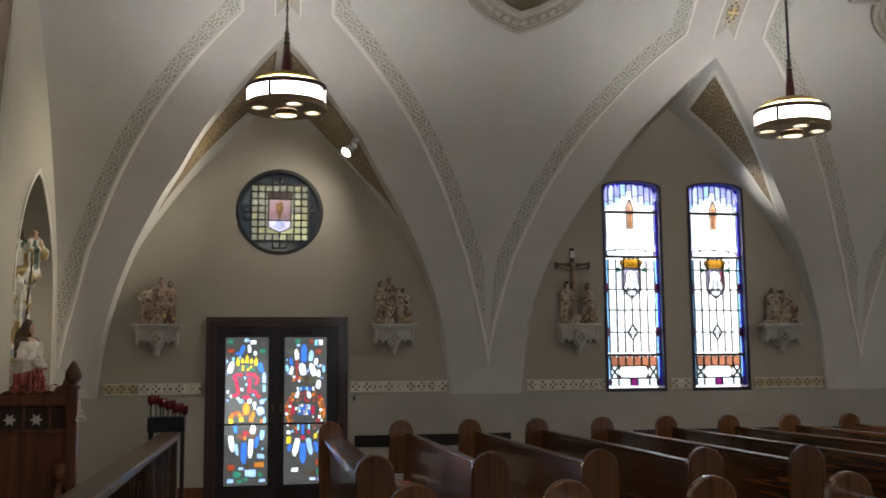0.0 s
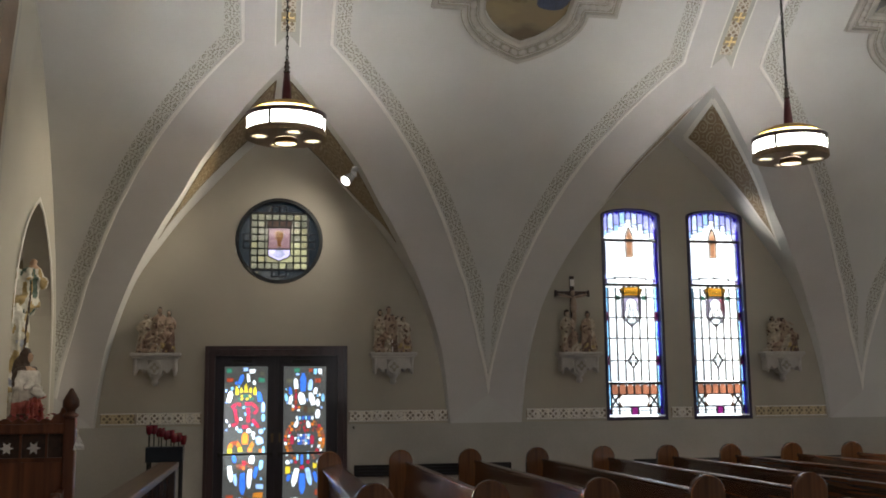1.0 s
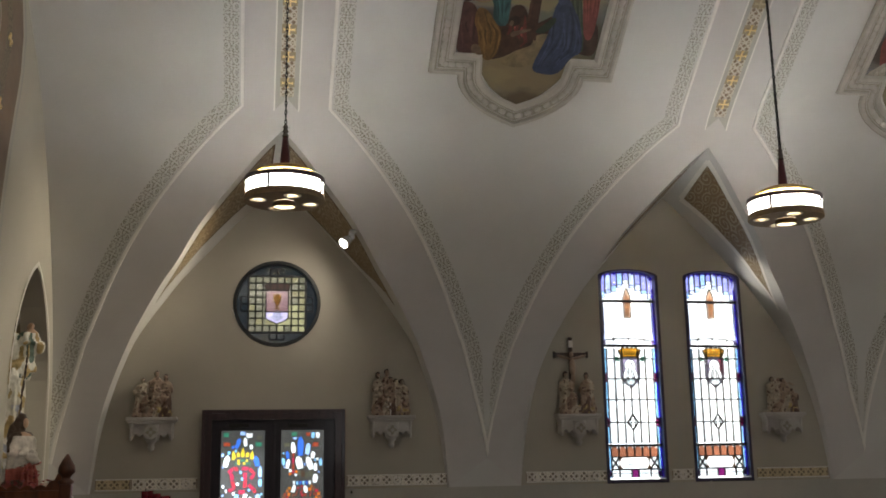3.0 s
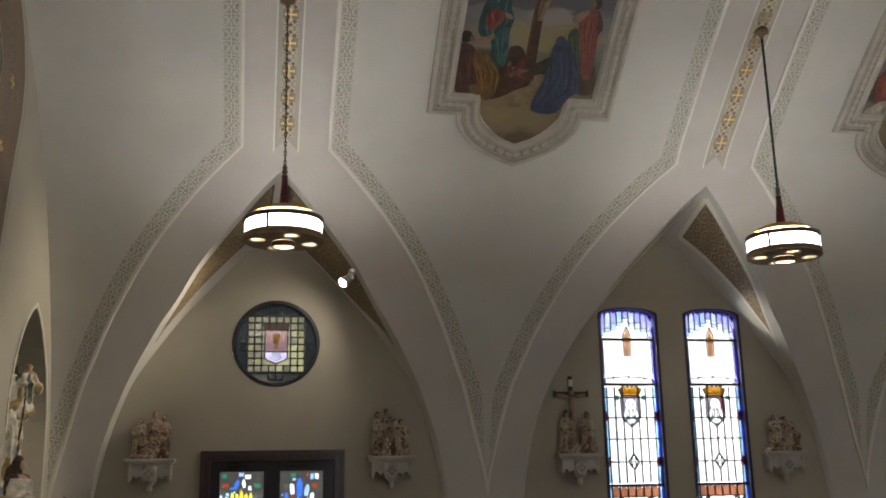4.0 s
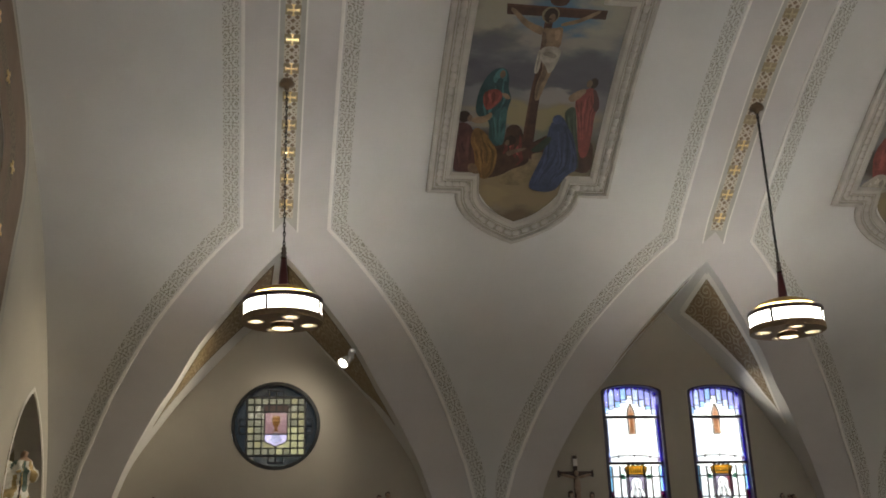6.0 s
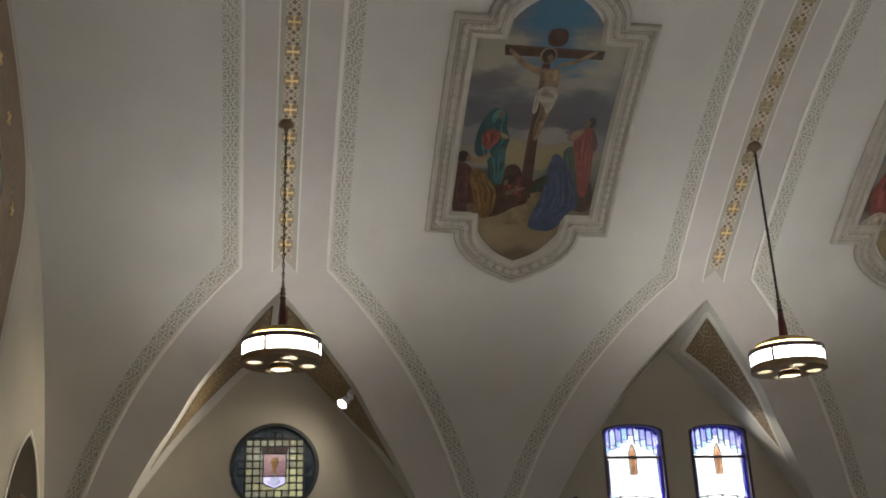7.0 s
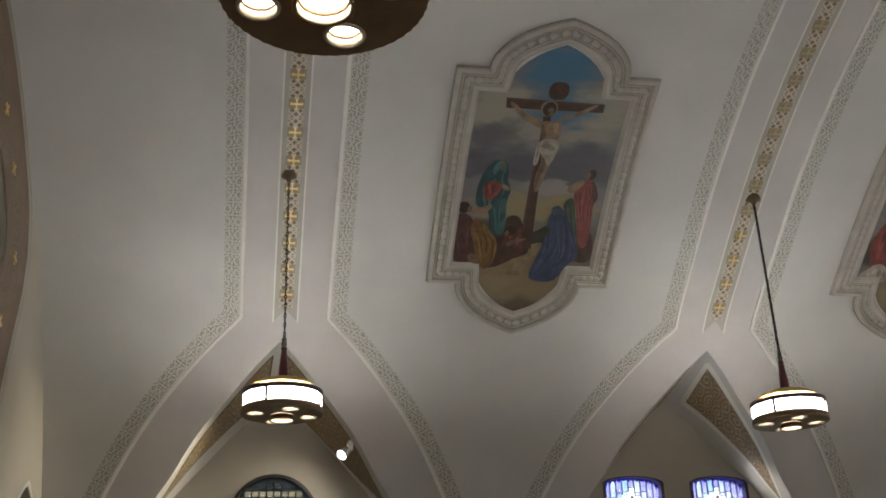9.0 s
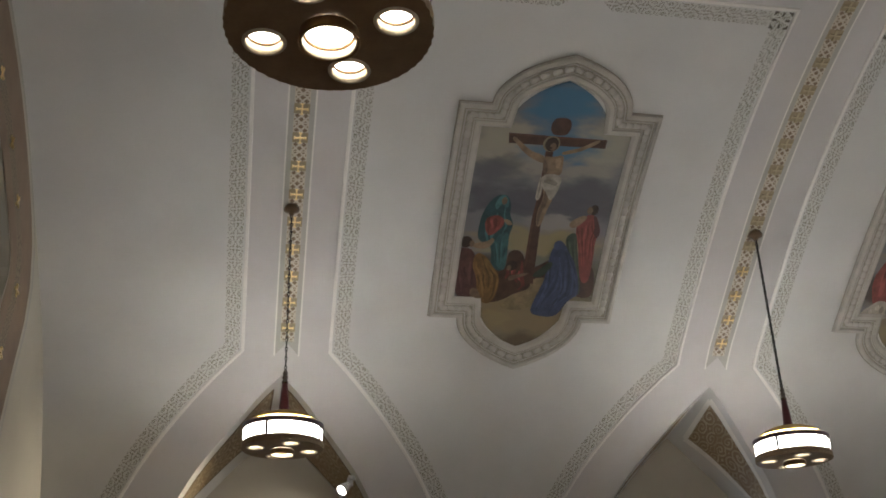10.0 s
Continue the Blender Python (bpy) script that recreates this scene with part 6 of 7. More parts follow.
yd = WALL_Y
xm = (x0 + x1) / 2
casing = [(x0, 0), (x0 + 0.125, 0), (x0 + 0.125, zt - 0.125), (x1 - 0.125, zt - 0.125), (x1 - 0.125, 0), (x1, 0), (x1, zt), (x0, zt)]
part("door_stop", box(xm - 0.02, xm + 0.02, yd - 0.012, yd - 0.001, 0.02, zt - 0.13, 0.003), M_doorwood, door)
part("door_frame", plate(casing, [], yd - 0.05, yd - 0.002), M_casing, door, "dark red-brown wooden door casing")
part("frame_moulding", plate([(x0 + 0.0, 0), (x0 + 0.045, 0), (x0 + 0.045, zt - 0.045), (x1 - 0.045, zt - 0.045), (x1 - 0.045, 0), (x1, 0), (x1, zt), (x0, zt)], [], yd - 0.075, yd - 0.05), M_casing, door)
part("frame_moulding", plate([(x0 + 0.085, 0), (x0 + 0.125, 0), (x0 + 0.125, zt - 0.125), (x1 - 0.125, zt - 0.125), (x1 - 0.125, 0), (x1 - 0.085, 0), (x1 - 0.085, zt - 0.085), (x0 + 0.085, zt - 0.085)], [], yd - 0.062, yd - 0.05), M_casing, door)
rng = random.Random(7)


CHIPS = []


def overlap(p, q, gap):
    """Whether two convex outlines come closer than a few millimetres."""
    for poly in (p, q):
        for (ax, az), (bx, bz) in zip(poly, poly[1:] + poly[:1]):
            n = Vector((az - bz, bx - ax))
            if n.length < 1e-9:
                continue
            n.normalize()
            i, j = [n.dot(Vector(v)) for v in p], [n.dot(Vector(v)) for v in q]
            if max(i) + gap < min(j) or max(j) + gap < min(i):
                return False
    return True


def chip(parent, pts, g, y, gap=0.003):
    """Sets a glass chip into the bed, if there is room for it."""
    xa, xb = parent
    if min(p[0] for p in pts) < xa + 0.006 or max(p[0] for p in pts) > xb - 0.006 or min(p[1] for p in pts) < 0.25 or max(p[1] for p in pts) > 2.12:
        return
    mx, mz = sum(p[0] for p in pts) / len(pts), sum(p[1] for p in pts) / len(pts)
    for f in (1.0, 0.9, 0.8, 0.7):
        fit = [(mx + f * (px - mx), mz + f * (pz - mz)) for px, pz in pts]
        if not any(overlap(fit, q, gap) for q, _ in CHIPS):
            CHIPS.append((fit, g))
            return


def quad(cx, cz, w, h):
    return [(cx + sx * w / 2 * rng.uniform(0.8, 1.12), cz + sz * h / 2 * rng.uniform(0.8, 1.12)) for sx, sz in ((-1, -1), (1, -1), (1, 1), (-1, 1))]


def drop(cx, cz, w, h, lean=0.0):
    """A long facet of glass, pointed above and blunt below."""
    ca, sa = math.cos(radians(lean)), math.sin(radians(lean))
    shape = ((-0.44, -0.5), (0.40, -0.5), (0.52, -0.05), (0.48, 0.26), (0.16, 0.5), (-0.22, 0.5), (-0.5, 0.22), (-0.53, -0.1))
    return [(cx + u * w * ca - v * h * sa, cz + u * w * sa + v * h * ca) for u, v in shape]


def ribbon(d, path, width, tints, piece=0.07):
    """A bent stroke broken into short pieces of glass."""
    pts = curve(path, 8)
    run, marks = 0.0, [pts[0]]
    for a, b in zip(pts, pts[1:]):
        run += (b - a).length
        if run >= piece:
            marks.append(b)
            run = 0.0
    if run > piece * 0.4:
        marks.append(pts[-1])
    way = [(marks[min(k + 1, len(marks) - 1)] - marks[max(k - 1, 0)]).normalized() for k in range(len(marks))]
    side = [Vector((-t.y, t.x)) * width / 2 for t in way]
    for k, (a, b) in enumerate(zip(marks, marks[1:])):
        quad4 = [a - side[k], b - side[k + 1], b + side[k + 1], a + side[k]]
        mid = (a + b) / 2
        chip(d, [tuple(p + (mid - p).normalized() * 0.006) for p in quad4], tints[k % len(tints)], 0, 0.0005)


def leaf(xa, xb, ga, gb, which):
    CHIPS.clear()
    leaf_ob = part("door_leaf", plate([(xa, 0.012), (xb, 0.012), (xb, zt - 0.11), (xa, zt - 0.11)], [[(ga, 0.24), (gb, 0.24), (gb, 2.13), (ga, 2.13)]], yd, yd + 0.05), M_doorwood, door, "dark wooden door leaf")
    y = yd + 0.02
    bead = plate([(ga - 0.03, 0.21), (gb + 0.03, 0.21), (gb + 0.03, 2.16), (ga - 0.03, 2.16)], [[(ga, 0.24), (gb, 0.24), (gb, 2.13), (ga, 2.13)]], yd - 0.012, yd)
    part("glazing_bead", bead, M_doorwood, leaf_ob)
    cx, b0, wd = (ga + gb) / 2, 0.24, gb - ga
    d = (ga, gb)

    def at(path):
        return [(cx + u, b0 + b) for u, b in path]

    def facets(rows):
        for u, b, w, h, lean, g in rows:
            chip(d, drop(cx + u, b0 + b, 0.90 * w, 0.97 * h, lean + (180 if b < 0.66 else 0)), g, y, 0.0012)

    def slabs(rows):
        for u, b, w, h, lean, g in rows:
            chip(d, quad(cx + u, b0 + b, w, h), g, y)

    def crumbs(many, low, high, wide, tints):
        """Small pieces scattered into what room is left."""
        for k in range(many):
            chip(d, quad(cx + rng.uniform(-wide, wide), b0 + rng.uniform(low, high), rng.uniform(0.020, 0.034), rng.uniform(0.022, 0.042)), rng.choice(tints), y)

    if which == 0:
        # crown: a band of small gems under five points
        for k in range(5):
            u, h, g = (k - 2) * 0.057, (0.115, 0.07, 0.125, 0.07, 0.115)[k], 1 if k in (0, 4) else 0
            low = b0 + (1.525 if g else 1.555)
            chip(d, [(cx + u - 0.021, low), (cx + u + 0.021, low), (cx + u + 0.020, low + h * 0.6), (cx + u * 1.06, low + h), (cx + u - 0.020, low + h * 0.6)], "yellow", y)
        for i in range(6):
            for j in range(2):
                chip(d, quad(cx + (i - 2.5) * 0.034, b0 + 1.475 + 0.036 * j, 0.030, 0.031), ("green", "yellow", "olive", "yellow", "green")[(i + 2 * j) % 5], y)
        # two joined letters in crimson strokes
        for path in (((-0.205, 1.36), (-0.15, 1.41), (-0.06, 1.40)), ((-0.155, 1.355), (-0.145, 1.28), (-0.115, 1.21), (-0.13, 1.14), (-0.21, 1.13)), ((-0.015, 1.41), (0.06, 1.415), (0.14, 1.39), (0.165, 1.32), (0.10, 1.265)),
                     ((0.035, 1.365), (0.04, 1.27), (0.035, 1.16)), ((0.09, 1.215), (0.14, 1.17), (0.185, 1.105)), ((-0.055, 1.12), (0.055, 1.12))):
            ribbon(d, at([(0.9 * u, b) for u, b in path]), 0.052, ("crimson", "red"), 0.09)
        for u, b in ((0.065, 1.32), (0.065, 1.21)):
            chip(d, quad(cx + u, b0 + b, 0.03, 0.035), "azure", y)
        facets([(-0.202, 1.504, 0.072, 0.149, -14, "white"), (-0.246, 1.369, 0.053, 0.116, 0, "white"), (-0.239, 1.222, 0.065, 0.082, 0, "white"), (-0.227, 1.046, 0.101, 0.072, -10, "white"), (-0.231, 0.948, 0.111, 0.087, 20, "white"), (-0.260, 1.124, 0.048, 0.063, 0, "sky"), (-0.265, 0.805, 0.029, 0.096, 0, "sky"), (-0.248, 0.632, 0.055, 0.125, 8, "white"), (-0.183, 0.528, 0.067, 0.207, 8, "white"), (-0.243, 0.413, 0.072, 0.058, 10, "white"), (-0.260, 0.239, 0.048, 0.120, 0, "white"), (0.174, 1.502, 0.077, 0.149, 14, "cobalt")])
        facets([(0.222, 1.369, 0.053, 0.135, 0, "azure"), (0.224, 1.234, 0.048, 0.092, 0, "sky"), (0.198, 1.059, 0.067, 0.063, 0, "azure"), (0.178, 0.945, 0.101, 0.106, 20, "azure"), (0.231, 0.818, 0.034, 0.106, 0, "sky"), (0.202, 0.632, 0.058, 0.125, -8, "sky"), (0.135, 0.540, 0.067, 0.198, -10, "cobalt"), (0.058, 0.463, 0.065, 0.246, -3, "white"), (-0.027, 0.403, 0.082, 0.280, 0, "cobalt"), (-0.118, 0.454, 0.070, 0.222, 7, "azure"), (-0.063, 1.726, 0.060, 0.135, -20, "cobalt"), (0.029, 1.745, 0.048, 0.111, 6, "white")])
        facets([(0.104, 1.685, 0.043, 0.058, 10, "white"), (-0.125, 1.680, 0.039, 0.048, -20, "cobalt"), (-0.070, 1.066, 0.058, 0.053, 180, "sky"), (0.041, 1.068, 0.063, 0.063, 0, "white"), (0.101, 1.030, 0.043, 0.053, 0, "white"), (-0.002, 0.972, 0.092, 0.154, 0, "flame"), (-0.135, 0.716, 0.053, 0.101, 8, "cobalt"), (0.087, 0.707, 0.072, 0.111, -8, "white")])
        # flame-coloured lily
        for m in (-1, 1):
            ribbon(d, at([(m * 0.055, 0.80), (m * 0.085, 0.90), (m * 0.145, 0.925), (m * 0.195, 0.86), (m * 0.185, 0.76)]), 0.064, ("yellow", "flame", "rust", "flame") if m < 0 else ("flame", "amber", "yellow", "flame"), 0.065)
        slabs([(0.077, 1.825, 0.072, 0.053, 0, "white"), (-0.214, 1.839, 0.077, 0.063, 0, "green"), (-0.202, 1.714, 0.096, 0.053, 0, "rust"), (0.202, 1.712, 0.082, 0.058, 0, "green"), (-0.183, 0.227, 0.096, 0.082, 0, "rust"), (-0.111, 0.140, 0.116, 0.092, 0, "green"), (-0.236, 0.092, 0.111, 0.096, 0, "sky"), (0.058, 0.152, 0.135, 0.087, 0, "azure"), (0.186, 0.128, 0.072, 0.067, 0, "green"), (0.166, 0.261, 0.116, 0.067, 0, "amber"), (0.186, 0.364, 0.092, 0.058, 0, "azure"), (-0.014, 0.661, 0.048, 0.063, 0, "red")])
        slabs([(-0.055, 0.608, 0.048, 0.063, 0, "rust"), (0.029, 0.613, 0.048, 0.063, 0, "rust"), (-0.014, 0.593, 0.034, 0.043, 0, "flame")])
        crumbs(60, 0.58, 0.72, 0.10, ("rust", "orange", "dim"))
    else:
        facets([(-0.022, 1.683, 0.087, 0.246, 0, "cobalt"), (0.072, 1.649, 0.067, 0.149, -8, "azure"), (-0.116, 1.668, 0.063, 0.140, 6, "white"), (-0.188, 1.574, 0.046, 0.101, 8, "cobalt"), (-0.239, 1.490, 0.046, 0.096, 8, "sky"), (0.137, 1.572, 0.058, 0.092, -8, "white"), (-0.181, 1.459, 0.063, 0.154, -10, "white"), (-0.039, 1.475, 0.096, 0.159, 14, "white"), (0.094, 1.468, 0.082, 0.174, 18, "white"), (0.171, 1.420, 0.058, 0.130, 4, "white"), (0.169, 1.275, 0.067, 0.116, -6, "white"), (-0.227, 1.295, 0.058, 0.193, -28, "cobalt")])
        facets([(0.222, 1.295, 0.058, 0.193, 28, "azure"), (-0.263, 1.220, 0.039, 0.058, 0, "sky"), (-0.104, 1.150, 0.053, 0.096, -15, "white"), (0.048, 1.143, 0.053, 0.092, 15, "white"), (-0.159, 0.945, 0.053, 0.120, 0, "crimson"), (0.099, 0.945, 0.053, 0.120, 0, "crimson"), (-0.031, 0.704, 0.041, 0.154, 0, "cobalt"), (0.048, 0.745, 0.031, 0.106, 0, "sky"), (-0.089, 0.733, 0.031, 0.096, 0, "sky"), (-0.118, 0.468, 0.080, 0.236, -12, "white"), (-0.027, 0.391, 0.087, 0.270, 0, "cobalt"), (0.058, 0.478, 0.072, 0.227, 12, "azure")])
        facets([(-0.200, 0.463, 0.053, 0.096, -16, "cobalt"), (0.142, 0.468, 0.058, 0.145, 16, "cobalt"), (-0.214, 0.661, 0.058, 0.053, 0, "white"), (0.186, 0.661, 0.058, 0.053, 0, "white"), (0.236, 1.480, 0.043, 0.096, 0, "sky")])
        ribbon(d, at([(-0.115, 1.60), (-0.115, 1.33)]), 0.034, ("rust", "crimson"), 0.042)
        for u, b, g in ((-0.15, 1.375, "white"), (-0.075, 1.36, "flame"), (-0.15, 1.335, "flame"), (-0.08, 1.32, "white")):
            chip(d, quad(cx + u, b0 + b, 0.034, 0.030), g, y)
        # bowl of the lamp
        for k in range(4):
            chip(d, quad(cx - 0.035 + 0.048 * k, b0 + 1.325 + 0.010 * abs(k - 2), 0.044, 0.085), ("olive", "brown", "olive", "olive")[k], y)
        for k in range(6):
            chip(d, quad(cx + (k - 2.5) * 0.040, b0 + 1.222, 0.028, 0.05), ("white", "sky", "cobalt", "sky", "cobalt", "white")[k], y)
        # panel of small blue squares
        for i in range(5):
            for j in range(4):
                chip(d, quad(cx - 0.012 + (i - 2) * 0.032, b0 + 0.895 + j * 0.036, 0.027, 0.030), ("cobalt", "lilac", "white", "cobalt", "sky", "cobalt", "lilac")[(i * 3 + j * 2) % 7], y)
        slabs([(-0.212, 0.560, 0.072, 0.111, 0, "yellow"), (0.137, 0.613, 0.067, 0.096, 0, "yellow"), (-0.111, 0.661, 0.043, 0.048, 0, "crimson"), (0.048, 0.661, 0.043, 0.048, 0, "crimson"), (-0.031, 0.593, 0.053, 0.048, 0, "crimson"), (-0.128, 0.184, 0.092, 0.053, 0, "white"), (-0.219, 0.285, 0.120, 0.063, 0, "wine"), (-0.241, 0.140, 0.087, 0.092, 0, "olive"), (-0.070, 0.083, 0.145, 0.082, 0, "dim"), (0.099, 0.063, 0.077, 0.043, 0, "pale"), (0.190, 0.275, 0.106, 0.067, 0, "rust"), (0.190, 0.155, 0.096, 0.072, 0, "green")])
        slabs([(-0.108, 1.837, 0.072, 0.053, 0, "green"), (0.135, 1.818, 0.043, 0.077, 0, "sky"), (0.195, 1.823, 0.048, 0.072, 0, "white"), (0.171, 1.707, 0.082, 0.058, 0, "rust"), (-0.214, 1.818, 0.082, 0.063, 0, "dim"), (-0.195, 1.702, 0.082, 0.048, 0, "olive")])
        # mosaic ring
        for rad, n in ((1.0, 36), (0.83, 30)):
            for k in range(n):
                a = 2 * math.pi * k / n
                if abs(math.sin(a)) > 0.93:
                    continue
                chip(d, quad(cx + 0.245 * rad * math.cos(a), b0 + 0.945 + 0.27 * rad * math.sin(a), 0.038, 0.038), ("orange", "flame", "white", "flame", "rust", "amber", "red")[(k * 3 + n) % 7], y)
        crumbs(60, 1.06, 1.20, 0.16, ("rust", "red", "orange"))
    # loose slabs of glass above and below, small bits along the sides
    for k in range(160):
        u, b = rng.uniform(-wd / 2 + 0.02, wd / 2 - 0.02), rng.choice((rng.uniform(0.02, 0.30), rng.uniform(1.72, 1.87)))
        chip(d, quad(cx + u, b0 + b, rng.uniform(0.06, 0.10), rng.uniform(0.04, 0.06)), rng.choice(("green", "brown", "rust", "dim", "dim", "olive", "azure")), y, 0.012)
    if which:
        for m in (-1, 1):
            for k in range(11):
                chip(d, quad(cx + m * (0.245 - 0.05 * (k % 2)), b0 + 0.60 + 0.048 * k, 0.042, 0.036), ("white", "flame", "white", "orange", "white", "red")[(k * 5 + m) % 6], y, 0.002)
    crumbs(40, 0.45, 1.65, 0.26, ("white", "sky", "azure"))
    d = leaf_ob
    bed = plate([(ga - 0.004, 0.236), (gb + 0.004, 0.236), (gb + 0.004, 2.134), (ga - 0.004, 2.134)], [p for p, _ in CHIPS], y, y + 0.02)
    part("glass_bed", bed, G["matrix"], d, "grey resin bed of the glass chips")
    for pts, g in CHIPS:
        slab(pts, y - 0.004, y + 0.016, G[g], d, "glass_chip")
    bars = box(ga - 0.06, gb + 0.06, yd - 0.075, yd - 0.05, 1.005, 1.03, 0.008)
    part("push_bar", bars, M_iron, d, "dark metal push bar")
    for xx in (ga - 0.05, gb + 0.05):
        part("bar_bracket", box(xx - 0.02, xx + 0.02, yd - 0.052, yd, 0.98, 1.05, 0.005), M_iron, d)
    part("door_closer", box(cx - 0.18, cx + 0.07, yd - 0.06, yd, 2.165, 2.215, 0.006), M_iron, d, "dark metal door closer")
    hx = xb - 0.05 if which == 0 else xa + 0.05
    part("lock_plate", box(hx - 0.018, hx + 0.018, yd - 0.012, yd, 1.16, 1.27, 0.004), M_bronze, d)


leaf(x0 + 0.105, xm - 0.001, -0.455, 0.095, 0)
leaf(xm + 0.001, x1 - 0.105, 0.30, 0.85, 1)

# --- relief bands on the wall ---
M_relief_band = stencil("cream_interlace", (0.22, 0.19, 0.15), (0.85, 0.81, 0.72), 0.145, 0.14, lattice=True, fat=0.088, upright=True)
M_gilt_band = stencil("gilt_interlace", (0.20, 0.16, 0.10), (0.60, 0.50, 0.31), 0.145, 0.14, lattice=True, fat=0.088, upright=True)
for xa, xb in ((-1.97, -1.55), (-1.54, -0.74), (1.15, 2.46), (3.54, 4.66), (5.61, 5.92), (6.86, 7.93)):
    t = new("trim_band")
    structure(t, "cream and brown interlace frieze above the dado")
    part("panel", box(xa, xb, WALL_Y - 0.012, WALL_Y - 0.001, 1.405, 1.545, 0.003), M_brown, t)
    part("interlace", strip([(xa + 0.01, 1.405), (xb - 0.01, 1.405)], 0.0, 0.14, lambda x, z, h: Vector((x, WALL_Y - 0.014, z)), step=0.3), M_gilt_band if xb < -1.5 or xa > 6 else M_relief_band, t)
    for za in (1.405, 1.535):
        part("edge_line", box(xa, xb, WALL_Y - 0.02, WALL_Y - 0.012, za, za + 0.012), M_line, t)
    n = max(1, round((xb - xa) / 0.29))
    rose_bm = lambda: plate(ring(0, 0, 0.05, 16), [ring(0, 0, 0.03, 16)], -0.024, -0.012)
    src = None
    for k in range(n if -1.6 < xa < 6 else 0):
        c = pose(xa + (k + 0.5) * (xb - xa) / n, WALL_Y - 0.004, 1.475)
        src = again(src, c, t) if src else part("roundel", rose_bm(), M_line, t, at=c)

# --- wall shelves with carved groups ---
def shelf(x, label):
    """A painted wall bracket: moulded slab, scalloped apron and a pendant corbel with a quatrefoil."""
    p = thing("wall_shelf", label, "shelf", pose(x, WALL_Y, 2.30), group="shelves on the bay walls")
    part("slab", box(-0.31, 0.31, -0.20, 0.0, -0.045, 0.0, 0.012), M_stone, p)
    part("moulding", box(-0.285, 0.285, -0.175, 0.0, -0.075, -0.045, 0.008), M_stone, p)
    apron = [(-0.265, -0.075), (-0.265, -0.25), (-0.235, -0.26), (-0.215, -0.215), (-0.185, -0.20), (-0.16, -0.235), (-0.135, -0.245), (-0.115, -0.215), (-0.095, -0.22), (-0.08, -0.28), (-0.045, -0.30), (0.0, -0.31)]
    part("apron", plate(apron + [(-a, b) for a, b in reversed(apron[:-1])], [], -0.145, 0.0), M_stone, p)
    for s in (-1, 1):
        part("drop", lathe([(0.0, -0.29), (0.018, -0.275), (0.022, -0.24), (0.014, -0.22), (0.026, -0.10), (0.026, -0.075)], 10, at=(s * 0.245, -0.135, 0)), M_stone, p, smooth=True)
    part("corbel", lathe([(0.0, -0.42), (0.03, -0.405), (0.045, -0.37), (0.03, -0.34), (0.06, -0.31), (0.085, -0.24), (0.10, -0.17), (0.11, -0.09)], 14, at=(0, -0.09, 0)), M_stone, p, smooth=True)
    foil = [((0.05 + 0.016 * math.cos(4 * a)) * math.cos(a), -0.19 + (0.05 + 0.016 * math.cos(4 * a)) * math.sin(a)) for a in [2 * math.pi * k / 24 for k in range(24)]]
    part("medallion", plate(ring(0, -0.19, 0.085, 20), [], -0.205, -0.17), M_stone, p)
    part("quatrefoil", plate(foil, [ring(0, -0.19, 0.022, 12)], -0.222, -0.203), M_groove, p)
    return p


def lump(bm, at, size, turn=(0, 0, 0), n=2):
    m = Matrix.LocRotScale(Vector(at), Euler([radians(a) for a in turn]), Vector(size))
    bmesh.ops.create_icosphere(bm, subdivisions=n, radius=1.0, matrix=m)


def rough_up(bm, amount, scale):
    for v in bm.verts:
        v.co += Vector(noise.noise_vector(v.co * scale)) * amount


def draped(bm, x, y, z, h, w, lean=0.0, hood=False, seed=0):
    """A plain standing robed form: a folded robe, arms, head."""
    n, rows = 22, 14
    prof = ((0.0, 0.95), (0.05, 1.0), (0.15, 0.93), (0.30, 0.86), (0.45, 0.82), (0.55, 0.84), (0.66, 0.92), (0.74, 0.90), (0.79, 0.62), (0.82, 0.32), (0.84, 0.24))
    ph = seed * 1.7 + x * 9
    tilt = math.tan(radians(lean))
    prev = None
    for hz, r in prof:
        fold = 0.16 * max(0.0, 1 - hz / 0.8)
        ring_v = []
        for k in range(n):
            a = 2 * math.pi * k / n
            rr = w * r * (1 + fold * math.sin(5 * a + ph + 3 * hz) + 0.5 * fold * math.sin(9 * a - ph))
            ring_v.append(bm.verts.new((x + rr * math.cos(a) + tilt * hz * h, y + 0.75 * rr * math.sin(a), z + hz * h)))
        if prev is None:
            bm.faces.new(ring_v[::-1])
        else:
            for k in range(n):
                bm.faces.new((prev[k], prev[(k + 1) % n], ring_v[(k + 1) % n], ring_v[k]))
        prev = ring_v
    bm.faces.new(prev)
    hx = x + tilt * 0.9 * h
    lump(bm, (hx, y - 0.012, z + 0.90 * h), (0.058 * h, 0.064 * h, 0.078 * h), (0, lean, 0))
    lump(bm, (hx, y + 0.014 * h, z + 0.915 * h), (0.068 * h, 0.066 * h, 0.080 * h) if not hood else (0.085 * h, 0.08 * h, 0.11 * h), (0, lean, 0))
    for s in (-1, 1):
        lump(bm, (x + s * w * 0.80 + tilt * 0.6 * h, y - w * 0.15, z + 0.63 * h), (w * 0.24, w * 0.26, 0.13 * h), (20, -s * 14 + lean, 0))
        lump(bm, (x + s * w * 0.42 + tilt * 0.55 * h, y - w * 0.72, z + 0.56 * h), (w * 0.42, w * 0.2, 0.035 * h), (0, s * 22 + lean, 0))


# --- paints of the carvings ---
M_robe = mat("white_gilt_robe", (0.78, 0.76, 0.68), 0.4, vary=0.2, scale=7, stain=(0.42, 0.40, 0.34))
M_redrobe = mat("dull_red_robe", (0.42, 0.10, 0.075), 0.55, vary=0.2, scale=8)
